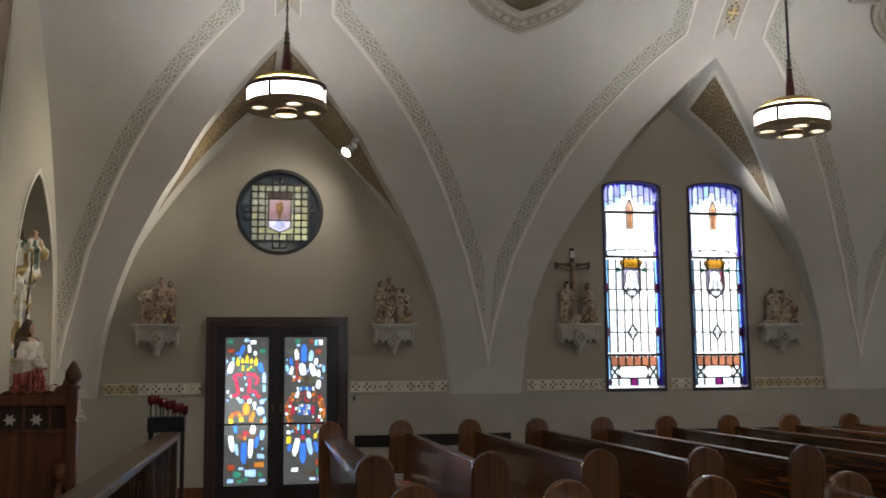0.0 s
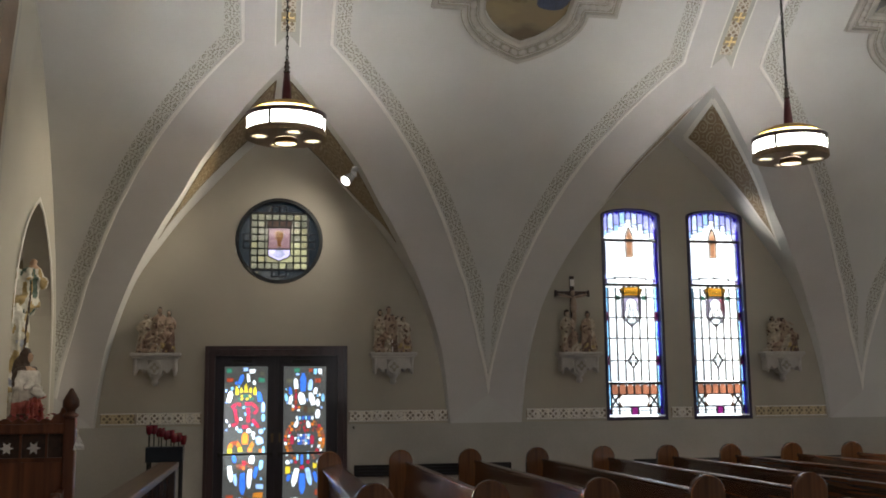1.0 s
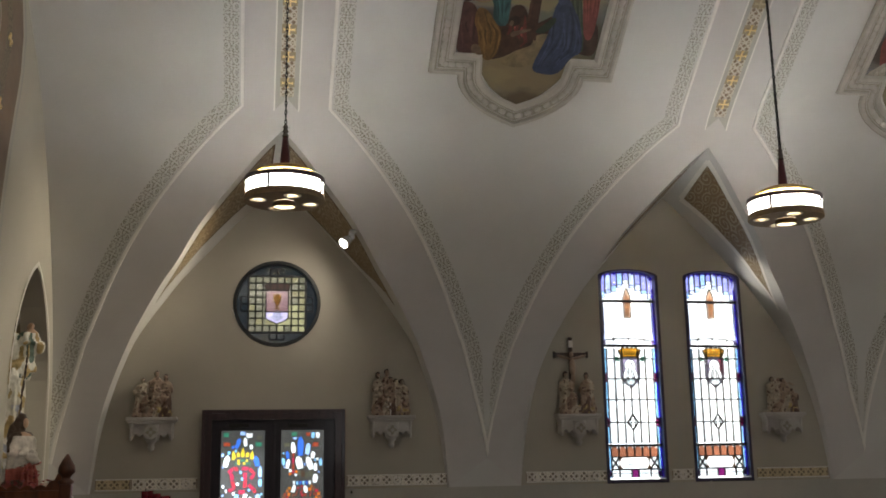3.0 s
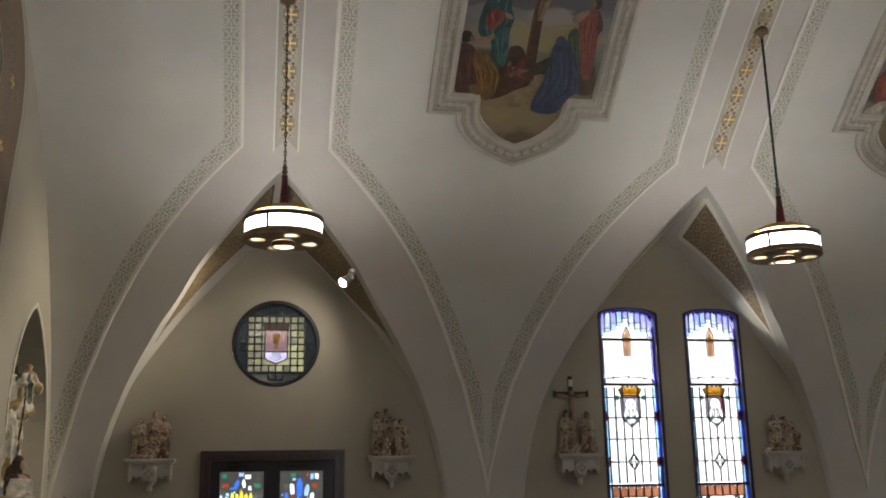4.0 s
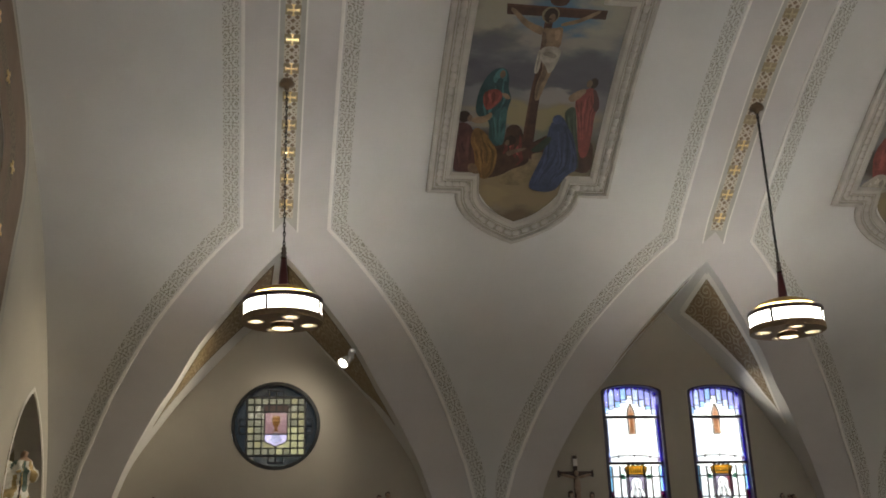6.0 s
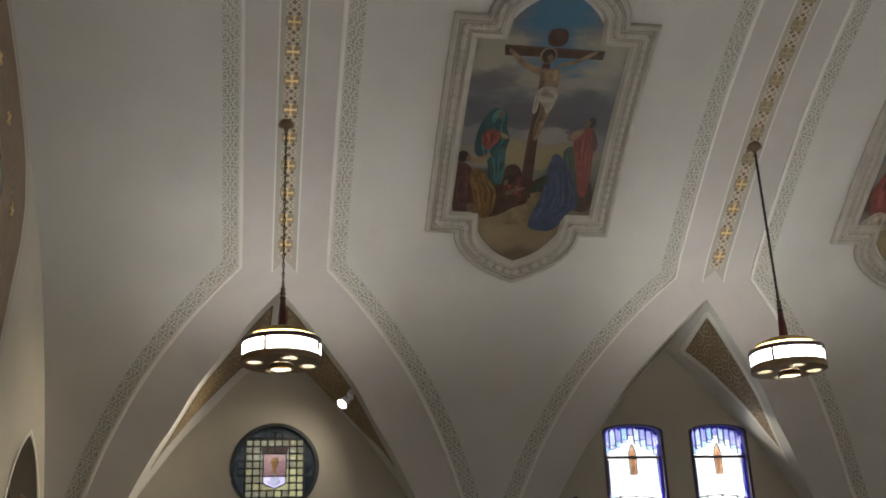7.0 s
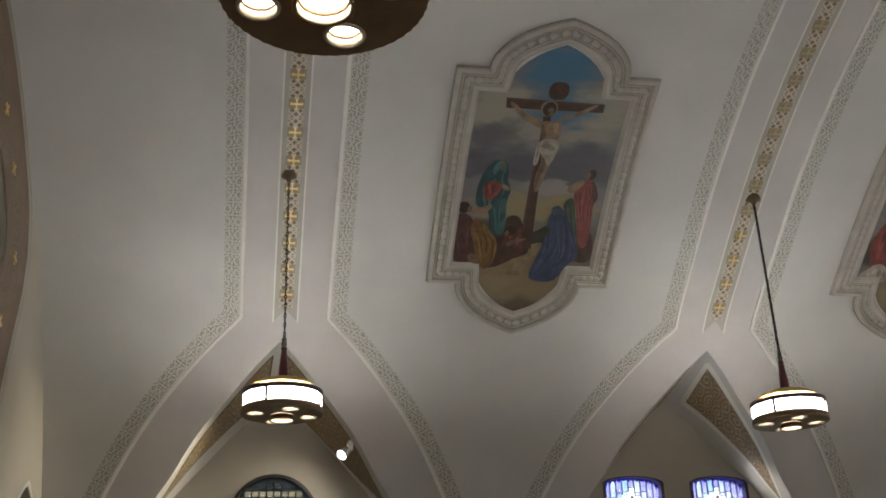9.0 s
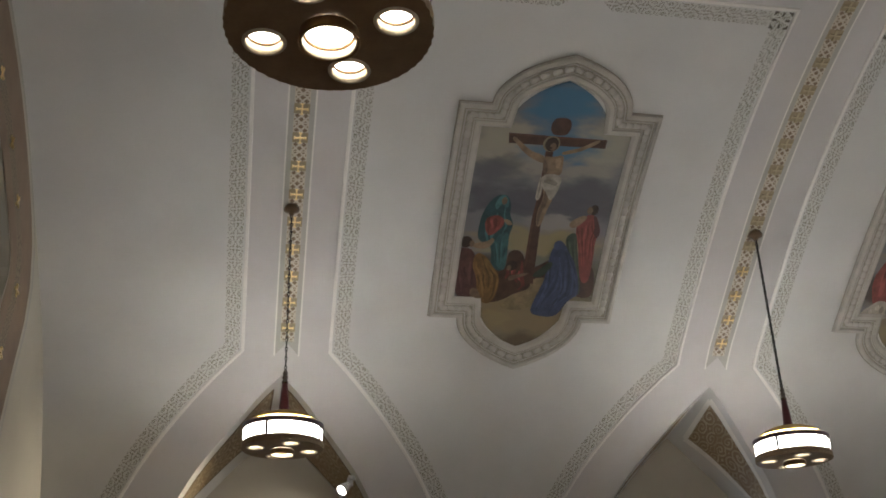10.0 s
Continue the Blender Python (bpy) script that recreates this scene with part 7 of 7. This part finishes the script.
def coloured(ob, mats, pick):
    """Several paints on one carved piece."""
    for m in mats:
        ob.data.materials.append(m)
    for f in ob.data.polygons:
        f.material_index = pick(f.center, f.normal)
    return ob


M_hair = mat("painted_hair", (0.05, 0.028, 0.018), 0.5, vary=0.2)
M_skin = mat("painted_flesh", (0.45, 0.29, 0.19), 0.45, vary=0.1)
M_gilt_cloth = mat("gilt_cloth", (0.50, 0.37, 0.17), 0.4, 0.3, vary=0.25, scale=12)
M_green_cloth = mat("green_cloth", (0.10, 0.16, 0.13), 0.5, vary=0.25, scale=12)
M_white_cloth = mat("white_cloak", (0.60, 0.56, 0.50), 0.45, vary=0.2, scale=10)


M_cream_cloth = mat("cream_carving", (0.50, 0.42, 0.32), 0.5, vary=0.2, scale=14)
M_dark_cloth = mat("brown_carving", (0.17, 0.10, 0.07), 0.5, vary=0.25, scale=14)


def relief_paint(c, n, forms):
    """Dark hair, cream, brown and gilt cloth in broad patches."""
    for f in forms:
        hx = f[0] + math.tan(radians(f[5])) * 0.9 * f[3]
        if (Vector((hx, f[1] + 0.01, f[2] + 0.93 * f[3])) - c).length < 0.10 * f[3]:
            return 2 if c.y > f[1] - 0.02 or c.z > f[2] + 0.95 * f[3] else 0
    near = min(range(len(forms)), key=lambda k: abs(forms[k][0] + math.tan(radians(forms[k][5])) * c.z - c.x) + 0.6 * abs(forms[k][1] - 0.05 - c.y))
    w = noise.noise(c * 24)
    if w > 0.38:
        return 3
    if c.z < 0.11 and c.x > 0 and w < -0.2:
        return 4
    cloths = ((1, 0), (0, 1), (0, 3), (1, 0))[near % 4]
    # a mantle over one shoulder, a plain robe below
    over = c.z > forms[near][2] + 0.30 * forms[near][3] + 1.2 * (c.x - forms[near][0]) + 0.05 * noise.noise(c * 12)
    return cloths[0] if over else cloths[1]


def fused(ob, size, amount, scale):
    """Melts the overlapping lumps of a carving into one skin with a tooled surface."""
    mod = ob.modifiers.new("skin", "REMESH")
    mod.mode, mod.voxel_size = "VOXEL", size
    graph = bpy.context.evaluated_depsgraph_get()
    me = bpy.data.meshes.new_from_object(ob.evaluated_get(graph))
    ob.modifiers.remove(mod)
    mats = list(ob.data.materials)
    ob.data = me
    me.materials.clear()
    for m in mats:
        me.materials.append(m)
    for v in me.vertices:
        v.co += Vector(noise.noise_vector(v.co * scale)) * amount + Vector(noise.noise_vector(v.co * scale * 2.7)) * amount * 0.4
    for f in me.polygons:
        f.use_smooth = True
    return ob


def relief(x, forms, label, extra=(), limbs=22):
    bm = bmesh.new()
    bmesh.ops.create_cube(bm, size=1.0, matrix=Matrix.LocRotScale((0, -0.09, 0.02), None, (0.46, 0.17, 0.04)))
    for f in forms:
        draped(bm, *f)
    for e in extra:
        lump(bm, *e)
    limb = random.Random(int(100 + 10 * x))
    wide = max(abs(f[0]) for f in forms)
    for k in range(limbs):
        a = limb.uniform(0.05, 0.36)
        lump(bm, (limb.uniform(-wide, wide), -0.14 - limb.uniform(0, 0.03), a), (limb.uniform(0.05, 0.10), 0.022, limb.uniform(0.014, 0.024)), (0, limb.uniform(-75, 75), limb.uniform(-20, 20)), 1)
    if limbs:
        lump(bm, (0.01, -0.06, 0.20), (wide + 0.05, 0.055, 0.25))
    rough_up(bm, 0.008, 26)
    ob = coloured(fused(part("carved_relief", bm, M_relief, at=pose(x, WALL_Y, 2.302) @ Matrix.Diagonal((1, 1, 1.1, 1))), 0.0085, 0.006, 38), (M_cream_cloth, M_hair, M_dark_cloth, M_gilt_cloth), lambda c, n: relief_paint(c, n, forms))
    tagged(ob, label, "statue", "carved groups on the shelves")


STATIONS = (-1.31, 1.72, 4.27, 7.26)
for k, x in enumerate(STATIONS):
    shelf(x, "pale painted plaster shelf with scalloped apron on the wall")
relief(STATIONS[0], [(-0.15, -0.09, 0.02, 0.44, 0.095, 3), (0.02, -0.10, 0.02, 0.52, 0.10, 2), (0.14, -0.09, 0.02, 0.48, 0.095, 1), (-0.05, -0.14, 0.0, 0.30, 0.09, 35)],
       "weathered painted carving of plain robed forms, broad group", [((-0.10, -0.13, 0.20), (0.19, 0.03, 0.035), (0, 35, 0)), ((0.16, -0.15, 0.08), (0.05, 0.05, 0.05))])
relief(STATIONS[1], [(-0.17, -0.09, 0.02, 0.50, 0.085, 0), (-0.07, -0.09, 0.02, 0.54, 0.085, 2), (0.02, -0.12, 0.02, 0.44, 0.08, -3), (0.09, -0.12, 0.02, 0.42, 0.08, -4), (0.17, -0.08, 0.02, 0.42, 0.085, -4)],
       "weathered painted carving of plain robed forms, upright group", [((0.0, -0.15, 0.10), (0.07, 0.05, 0.08))])
relief(STATIONS[2], [(-0.15, -0.09, 0.02, 0.50, 0.105, 0, True), (-0.06, -0.12, 0.02, 0.30, 0.07, -6, True), (0.10, -0.11, 0.02, 0.48, 0.09, 4), (0.19, -0.07, 0.02, 0.50, 0.085, -5)],
       "pale painted carving of robed forms below a cross", [((0.02, -0.12, 0.06), (0.16, 0.05, 0.05))], 0)
relief(STATIONS[3], [(-0.10, -0.09, 0.0, 0.46, 0.10, -2), (0.02, -0.10, 0.02, 0.42, 0.10, 4), (0.15, -0.09, 0.0, 0.31, 0.10, 6)],
       "reddish painted carving of bowed robed forms, low group", [((0.0, -0.14, 0.10), (0.2, 0.05, 0.06))])
# small standing crosses on two shelves
for x, dz in ((STATIONS[0] + 0.02, 0.0), (STATIONS[1] - 0.02, 0.0)):
    c = thing("small_cross", "small cream cross standing on a wall shelf", "cross", pose(x, WALL_Y - 0.185, 2.302), group="small shelf crosses")
    part("upright", box(-0.008, 0.008, -0.006, 0.006, 0.0, 0.16, 0.002), M_line, c)
    part("arm", box(-0.045, 0.045, -0.005, 0.005, 0.10, 0.116, 0.002), M_line, c)
cr = thing("crucifix", "dark wooden wall cross with a pale carved form", "crucifix", pose(4.22, WALL_Y - 0.06, 2.32))
part("upright", box(-0.028, 0.028, 0.02, 0.055, 0.0, 1.03, 0.005), M_dark, cr)
part("crossbar", box(-0.235, 0.235, 0.015, 0.05, 0.76, 0.82, 0.005), M_dark, cr)
for s in (-1, 1):
    part("bar_end", box(s * 0.235 - 0.012, s * 0.235 + 0.012, 0.01, 0.055, 0.745, 0.835, 0.004), M_dark, cr)
part("tablet", box(-0.03, 0.03, 0.005, 0.02, 0.89, 0.985, 0.004), M_line, cr)
bm = bmesh.new()
lump(bm, (0.01, 0.0, 0.62), (0.045, 0.03, 0.13))
lump(bm, (0.01, 0.0, 0.42), (0.035, 0.03, 0.14), (0, 6, 0))
lump(bm, (0.0, -0.01, 0.79), (0.032, 0.03, 0.042))
for s in (-1, 1):
    lump(bm, (s * 0.11, 0.0, 0.755), (0.11, 0.02, 0.02), (0, -s * 14, 0))
part("figure", bm, M_relief, cr, "pale carved form", smooth=True)

# --- statues of the niche ---
def joseph_paint(c, n):
    if (c - Vector((0.0, -0.01, 1.29))).length < 0.13:
        return 2 if c.y > -0.085 or c.z > 1.345 or c.z < 1.245 else 3
    if (c - Vector((0.17, -0.14, 1.22))).length < 0.08:
        return 2 if c.z > 1.25 else 3
    if abs(c.x - 0.10) < 0.02 and c.y < -0.21:
        return 2
    w = noise.noise(Vector((c.x * 15, c.y * 15, c.z * 5)))
    return 1 if w > 0.06 else (4 if w < -0.40 and c.z > 0.7 else (5 if c.z < 0.5 and w < -0.3 else 0))


def red_paint(c, n):
    if c.z > 0.62:
        return 2 if c.y < -0.05 and c.z < 0.79 and abs(c.x) < 0.06 else 1
    if c.z > 0.46 and c.y > -0.03:
        return 1
    if c.z > 0.36 + 0.4 * c.x:
        return 3
    return 0 if noise.noise(c * 9) > -0.3 else 4


bm = bmesh.new()
draped(bm, 0, 0, 0, 1.42, 0.20)
draped(bm, 0.15, -0.12, 0.80, 0.46, 0.085, seed=2)
lump(bm, (0.04, -0.15, 0.86), (0.17, 0.06, 0.05), (0, -20, 0))
lump(bm, (0.10, -0.24, 0.62), (0.012, 0.012, 0.60), (0, 4, 0))
lump(bm, (0.24, -0.16, 1.02), (0.05, 0.05, 0.05))
for k in range(5):
    lump(bm, (-0.10 + 0.05 * k, -0.15 - 0.01 * (k % 2), 0.42 + 0.05 * (k % 3)), (0.022, 0.035, 0.34), (8, 12 - 5 * k, 0))
lump(bm, (0.0, 0.0, 0.02), (0.24, 0.22, 0.10))
rough_up(bm, 0.022, 11)
M_blue_cloth = mat("pale_blue_cloth", (0.42, 0.45, 0.55), 0.45, vary=0.2, scale=10)
tagged(coloured(fused(part("statue", bm, M_robe, at=pose(-2.79, 12.12, 1.76, 0, 0, 25) @ Matrix.Scale(1.24, 4)), 0.013, 0.008, 22), (M_gilt_cloth, M_hair, M_skin, M_green_cloth, M_blue_cloth), joseph_paint), "pale gilded robed statue standing in the pointed niche", "statue")
ped = thing("statue_pedestal", "cream plaster pedestal inside the pointed niche", "pedestal", pose(-2.83, 12.12, 0.0))
part("shaft", box(-0.2, 0.2, -0.25, 0.25, 0.0, 1.655, 0.02), M_line, ped)
part("top", box(-0.24, 0.24, -0.29, 0.29, 1.655, 1.69, 0.01), M_line, ped)
bm = bmesh.new()
draped(bm, 0, 0, 0, 0.82, 0.15, hood=True)
lump(bm, (0.0, 0.0, 0.12), (0.17, 0.16, 0.14))
lump(bm, (0.02, -0.15, 0.40), (0.06, 0.10, 0.04), (25, 0, 0))
lump(bm, (0.0, 0.07, 0.64), (0.09, 0.08, 0.14))
for k in range(4):
    lump(bm, (-0.09 + 0.06 * k, -0.12, 0.20), (0.02, 0.03, 0.17), (0, 8 - 5 * k, 0))
rough_up(bm, 0.016, 14)
tagged(coloured(fused(part("statue", bm, M_redrobe, at=pose(-2.25, 10.55, 1.38, 0, 0, 55)), 0.010, 0.007, 24), (M_hair, M_skin, M_white_cloth, M_dark_cloth), red_paint), "small red and cream robed statue beside the chancel wall", "statue")
st = thing("statue_stand", "dark wooden stand under the small statue", "stand", pose(-2.22, 10.55, 0))
part("column", box(-0.16, 0.16, -0.16, 0.16, 0.0, 1.33, 0.015), M_mahog, st)
part("top", box(-0.2, 0.2, -0.2, 0.2, 1.33, 1.375, 0.01), M_mahog, st)
# red flowers at its foot
M_petal = mat("red_petals", (0.35, 0.012, 0.025), 0.5, vary=0.25, scale=20)
fl = bmesh.new()
rng = random.Random(3)
for k in range(220):
    c = Vector((rng.gauss(0.09, 0.10), rng.gauss(-0.17, 0.07), abs(rng.gauss(0.09, 0.07))))
    a, l = rng.uniform(0, 6.28), rng.uniform(0.04, 0.075)
    d = Vector((math.cos(a), math.sin(a), rng.uniform(-0.3, 0.5))) * l
    n = Vector((-math.sin(a), math.cos(a), rng.uniform(-0.4, 0.4))) * l * 0.35
    fl.faces.new([fl.verts.new(p) for p in (c, c + d * 0.5 + n, c + d, c + d * 0.5 - n)])
tagged(part("red_flowers", fl, M_petal, at=pose(-2.2, 10.5, 1.4)), "red poinsettia petals round the small statue", "flowers", kind="stuff")

# --- sanctuary bench ---
be = thing("sanctuary_bench", "dark red wooden bench with carved high back and finials", "bench", pose(-1.29, 7.5, 0))
part("back_panel", box(-1.1, -0.03, 0.0, 0.04, 0.45, 1.29, 0.005), M_mahog, be)
part("carved_strip", box(-1.1, -0.03, 0.01, 0.03, 1.29, 1.47), M_dark, be, "dark carved strip")
part("top_rail", box(-1.12, -0.02, -0.03, 0.05, 1.47, 1.54, 0.012), M_mahog, be)
crest = [(-1.1, 0.0)] + [(-1.1 + 1.07 * k / 60, 0.012 + 0.024 * abs(math.sin(math.pi * k / 5))) for k in range(61)] + [(-0.03, 0.0)]
part("cresting", plate([(u, 1.54 + z) for u, z in crest], [], 0.0, 0.02), M_mahog, be, "scalloped wooden cresting")
wing = [(-0.03, 1.54), (-0.03, 1.66), (-0.06, 1.65), (-0.075, 1.61), (-0.11, 1.60), (-0.125, 1.565), (-0.16, 1.55), (-0.16, 1.54)]
part("wing", plate(wing, [], -0.005, 0.025), M_mahog, be)
part("mid_rail", box(-1.1, -0.03, -0.015, 0.045, 1.28, 1.31, 0.006), M_mahog, be)
part("seat", box(-1.1, -0.03, -0.45, 0.0, 0.42, 0.47, 0.01), M_mahog, be)
post = part("post", box(-0.04, 0.04, -0.035, 0.045, 0.0, 1.58, 0.01), M_mahog, be)
again(post, pose(-1.12, 0, 0))
fin = part("finial", lathe([(0.05, 1.58), (0.055, 1.60), (0.03, 1.615), (0.032, 1.63), (0.058, 1.66), (0.055, 1.70), (0.03, 1.745), (0.012, 1.775), (0.0, 1.785)], 14), M_mahog, be, smooth=True)
again(fin, pose(-1.12, 0, 0))
arm = [(0.0, 0.45), (-0.46, 0.45), (-0.48, 0.75), (-0.40, 0.80), (-0.30, 0.82), (-0.17, 0.93), (-0.10, 1.06), (-0.03, 1.10), (0.0, 1.09)]
part("arm_panel", plate(arm, [], -0.02, 0.02, lambda u, z, d: (d - 0.04, u, z)), M_mahog, be)
part("arm_scroll", lathe([(0.0, -0.03), (0.05, -0.03), (0.055, 0.0), (0.05, 0.03), (0.0, 0.03)], 14), M_mahog, be, at=pose(-0.05, -0.14, 1.03, 0, 90, 0), smooth=True)
star = [(r * math.cos(math.pi * k / 6), r * math.sin(math.pi * k / 6)) for k, r in enumerate((0.045, 0.022) * 6)]
ros = part("rosette", plate(star, [], -0.012, 0.0), M_line, be, "white star-shaped rosette", at=pose(-0.235, 0.01, 1.375))
for dx in (-0.41, -0.585, -0.76, -0.935):
    again(ros, pose(dx, 0.01, 1.375))
for dx in (-0.15, -0.32, -0.50, -0.67):
    part("arch_bead", plate([(dx - 0.008, 1.30), (dx + 0.008, 1.30), (dx + 0.008, 1.47), (dx - 0.008, 1.47)], [], -0.008, 0.01), M_mahog, be)
cl = bmesh.new()
vs = [[cl.verts.new((0.012 * math.sin(i * 1.3 + j), 0.008 * math.cos(j * 2 + i), 0.0 - 0.028 * j)) for j in range(6)] for i in range(4)]
for i in range(4):
    for j in range(6):
        vs[i][j].co.x += 0.018 * i * (0.35 + 0.13 * j)
for i in range(3):
    for j in range(5):
        cl.faces.new((vs[i][j], vs[i + 1][j], vs[i + 1][j + 1], vs[i][j + 1]))
tagged(part("white_cloth", cl, M_line, at=pose(-1.245, 7.46, 1.50)), "small white cloth hung on the bench post", "cloth")

# --- communion rail ---
ra = thing("altar_rail", "dark wooden altar rail with turned balusters", "rail", pose(-1.02, 0, 0))
part("top_rail", box(-0.11, 0.11, 4.6, 12.35, 0.93, 1.0, 0.02), M_rail, ra, "worn brown polished ledge")
part("bottom_rail", box(-0.06, 0.06, 4.6, 12.35, 0.12, 0.18, 0.01), M_dark, ra)
bal = None
y = 4.75
while y < 12.2:
    if bal is None:
        bal = part("baluster", lathe([(0.03, 0.18), (0.03, 0.26), (0.018, 0.29), (0.034, 0.42), (0.026, 0.58), (0.016, 0.72), (0.028, 0.78), (0.02, 0.84), (0.03, 0.88), (0.03, 0.93)], 14), M_baluster, ra, at=pose(0, y, 0), smooth=True)
    else:
        again(bal, pose(0, y, 0))
    y += 0.27
for y in (4.62, 12.33):
    part("post", box(-0.075, 0.075, y - 0.075, y + 0.075, 0.0, 0.99, 0.012), M_dark, ra)

# --- votive stand ---
vo = thing("votive_stand", "dark metal stand with red glass votive cups", "stand", pose(-1.09, 12.78, 0))
M_redglass = mat("red_cup_glass", (0.16, 0.006, 0.014), 0.2, vary=0.15, scale=12)
part("tray", box(-0.23, 0.20, -0.16, 0.16, 0.98, 1.16, 0.012), mat("dark_blue_metal", (0.012, 0.018, 0.028), 0.4, 0.4), vo)
for sx in (-0.2, 0.17):
    for sy in (-0.13, 0.13):
        part("leg", box(sx - 0.015, sx + 0.015, sy - 0.015, sy + 0.015, 0.0, 0.98, 0.004), M_iron, vo)
cup0 = None
for k in range(9):
    u, v, h = -0.20 + 0.048 * k, (-0.08, 0.02, 0.11)[k % 3], 1.36 - 0.016 * k + 0.02 * (k % 2)
    part("rod", lathe([(0.008, 1.16), (0.008, h - 0.04)], 6, at=(u, v, 0)), M_iron, vo)
    c = pose(u, v, h)
    cup0 = again(cup0, c, vo) if cup0 else part("red_cup", lathe([(0.0, -0.06), (0.026, -0.06), (0.038, -0.02), (0.041, 0.05), (0.035, 0.05), (0.032, 0.0), (0.0, -0.04)], 14), M_redglass, vo, "red glass cup", smooth=True, at=c)
part("taper", lathe([(0.006, 1.16), (0.006, 1.44), (0.0, 1.45)], 6, at=(-0.19, -0.1, 0)), M_iron, vo)

# --- spotlight on the bay arch ---
sp = thing("spotlight", "small white metal spotlight clamped under the bay arch", "spotlight", pose(1.150, 12.72, 4.570))
part("clamp", lathe([(0.0, 0.06), (0.042, 0.06), (0.048, 0.02), (0.03, 0.0), (0.0, 0.0)], 16), M_chrome, sp, smooth=True)
part("arm", box(-0.055, 0.02, -0.018, 0.006, -0.07, 0.03, 0.005), M_chrome, sp)
part("knuckle", lathe([(0.0, -0.03), (0.026, -0.03), (0.030, 0.0), (0.026, 0.03), (0.0, 0.03)], 14), M_darkchrome, sp, "dark swivel joint", at=pose(-0.06, -0.01, -0.06, 90, 0, 0), smooth=True)
for dy in (-0.075, 0.055):
    part("yoke", box(-0.13, -0.055, dy, dy + 0.010, -0.12, -0.05, 0.003), M_chrome, sp)
aim = look((-0.10, -0.03, -0.11), (-0.50, -0.36, -0.50))
can = part("can", lathe([(0.0, 0.12), (0.045, 0.11), (0.06, 0.03), (0.078, -0.05), (0.068, -0.05), (0.052, 0.02), (0.0, 0.03)], 18), M_chrome, sp, "white metal can", at=aim, smooth=True)
part("bulb", lathe([(0.0, -0.055), (0.055, -0.045), (0.066, -0.02), (0.0, 0.0)], 18), M_bulb, sp, "lit bulb face", at=aim, smooth=True)
lamp("spotlight_beam", "SPOT", (0.99, 12.66, 4.40), 215, (1.0, 0.90, 0.70), 0.05, aim=(-2.3, 12.3, 3.45), cone=70, blend=0.9)
# added beam with no visible fitting, aimed at the niche to brighten it
lamp("spotlight_beam", "SPOT", (1.03, 1.03, 4.40), 950, (1.0, 0.88, 0.68), 0.05, aim=(-2.75, 11.15, 2.5), cone=12, blend=0.6)
# a second spotlight hidden behind the far flank of the next bay arch
lamp("spotlight_beam", "SPOT", (4.55, 12.95, 4.15), 150, (1.0, 0.94, 0.82), 0.04, aim=(7.36, 13.15, 4.2), cone=18, blend=1.0)
# stray light of the bulb face on the bay wall
lamp("spotlight_spill", "SPOT", (0.97, 12.64, 4.37), 36, (1.0, 0.93, 0.80), 0.05, aim=(-0.3, 13.5, 3.3), cone=130, blend=1.0)

# --- low wall fittings ---
for xa, xb in ((1.21, 3.3), (5.02, 8.2)):
    g = thing("wall_grille", "long dark metal heating grille on the dado", "grille", pose(0, WALL_Y - 0.03, 0), group="heating grilles")
    part("case", box(xa, xb, -0.05, 0.0, 0.70, 0.85, 0.006), M_iron, g)
    for k in range(3):
        part("slat", box(xa + 0.02, xb - 0.02, -0.058, -0.05, 0.725 + 0.04 * k, 0.737 + 0.04 * k), M_lead, g)
tb = thing("wall_switch", "small grey switch box on the wall by the door", "switch", pose(1.205, WALL_Y - 0.03, 1.33))
part("plate", box(-0.03, 0.03, -0.02, 0.0, -0.05, 0.05, 0.005), M_stripe, tb)
part("button", box(-0.01, 0.01, -0.028, -0.02, -0.015, 0.015, 0.002), M_iron, tb)
structure(part("baseboard", box(WEST, DOOR[0], WALL_Y - 0.055, WALL_Y - 0.03, 0.0, 0.24, 0.004), M_mahog), "dark red wooden baseboard")
structure(part("baseboard", box(DOOR[1], EAST, WALL_Y - 0.055, WALL_Y - 0.03, 0.0, 0.24, 0.004), M_mahog), "dark red wooden baseboard")
# hymn books and papers on the first pew
M_paper = mat("paper", (0.62, 0.62, 0.62), 0.7, vary=0.06)
for k, (bx, yy, c) in enumerate(((1.60, 12.15, M_paper), (1.52, 11.75, M_paper), (1.58, 11.3, M_redrobe))):
    bk = thing("hymn_book", "closed hymn book lying on a pew seat", "book", pose(bx, yy, 0.437, 0, 0, 14 * k - 10), group="hymn books")
    part("pages", box(-0.07, 0.07, -0.10, 0.10, 0.004, 0.026), M_paper, bk)
    part("cover", box(-0.075, 0.075, -0.105, 0.105, 0.026, 0.030, 0.001), c, bk)
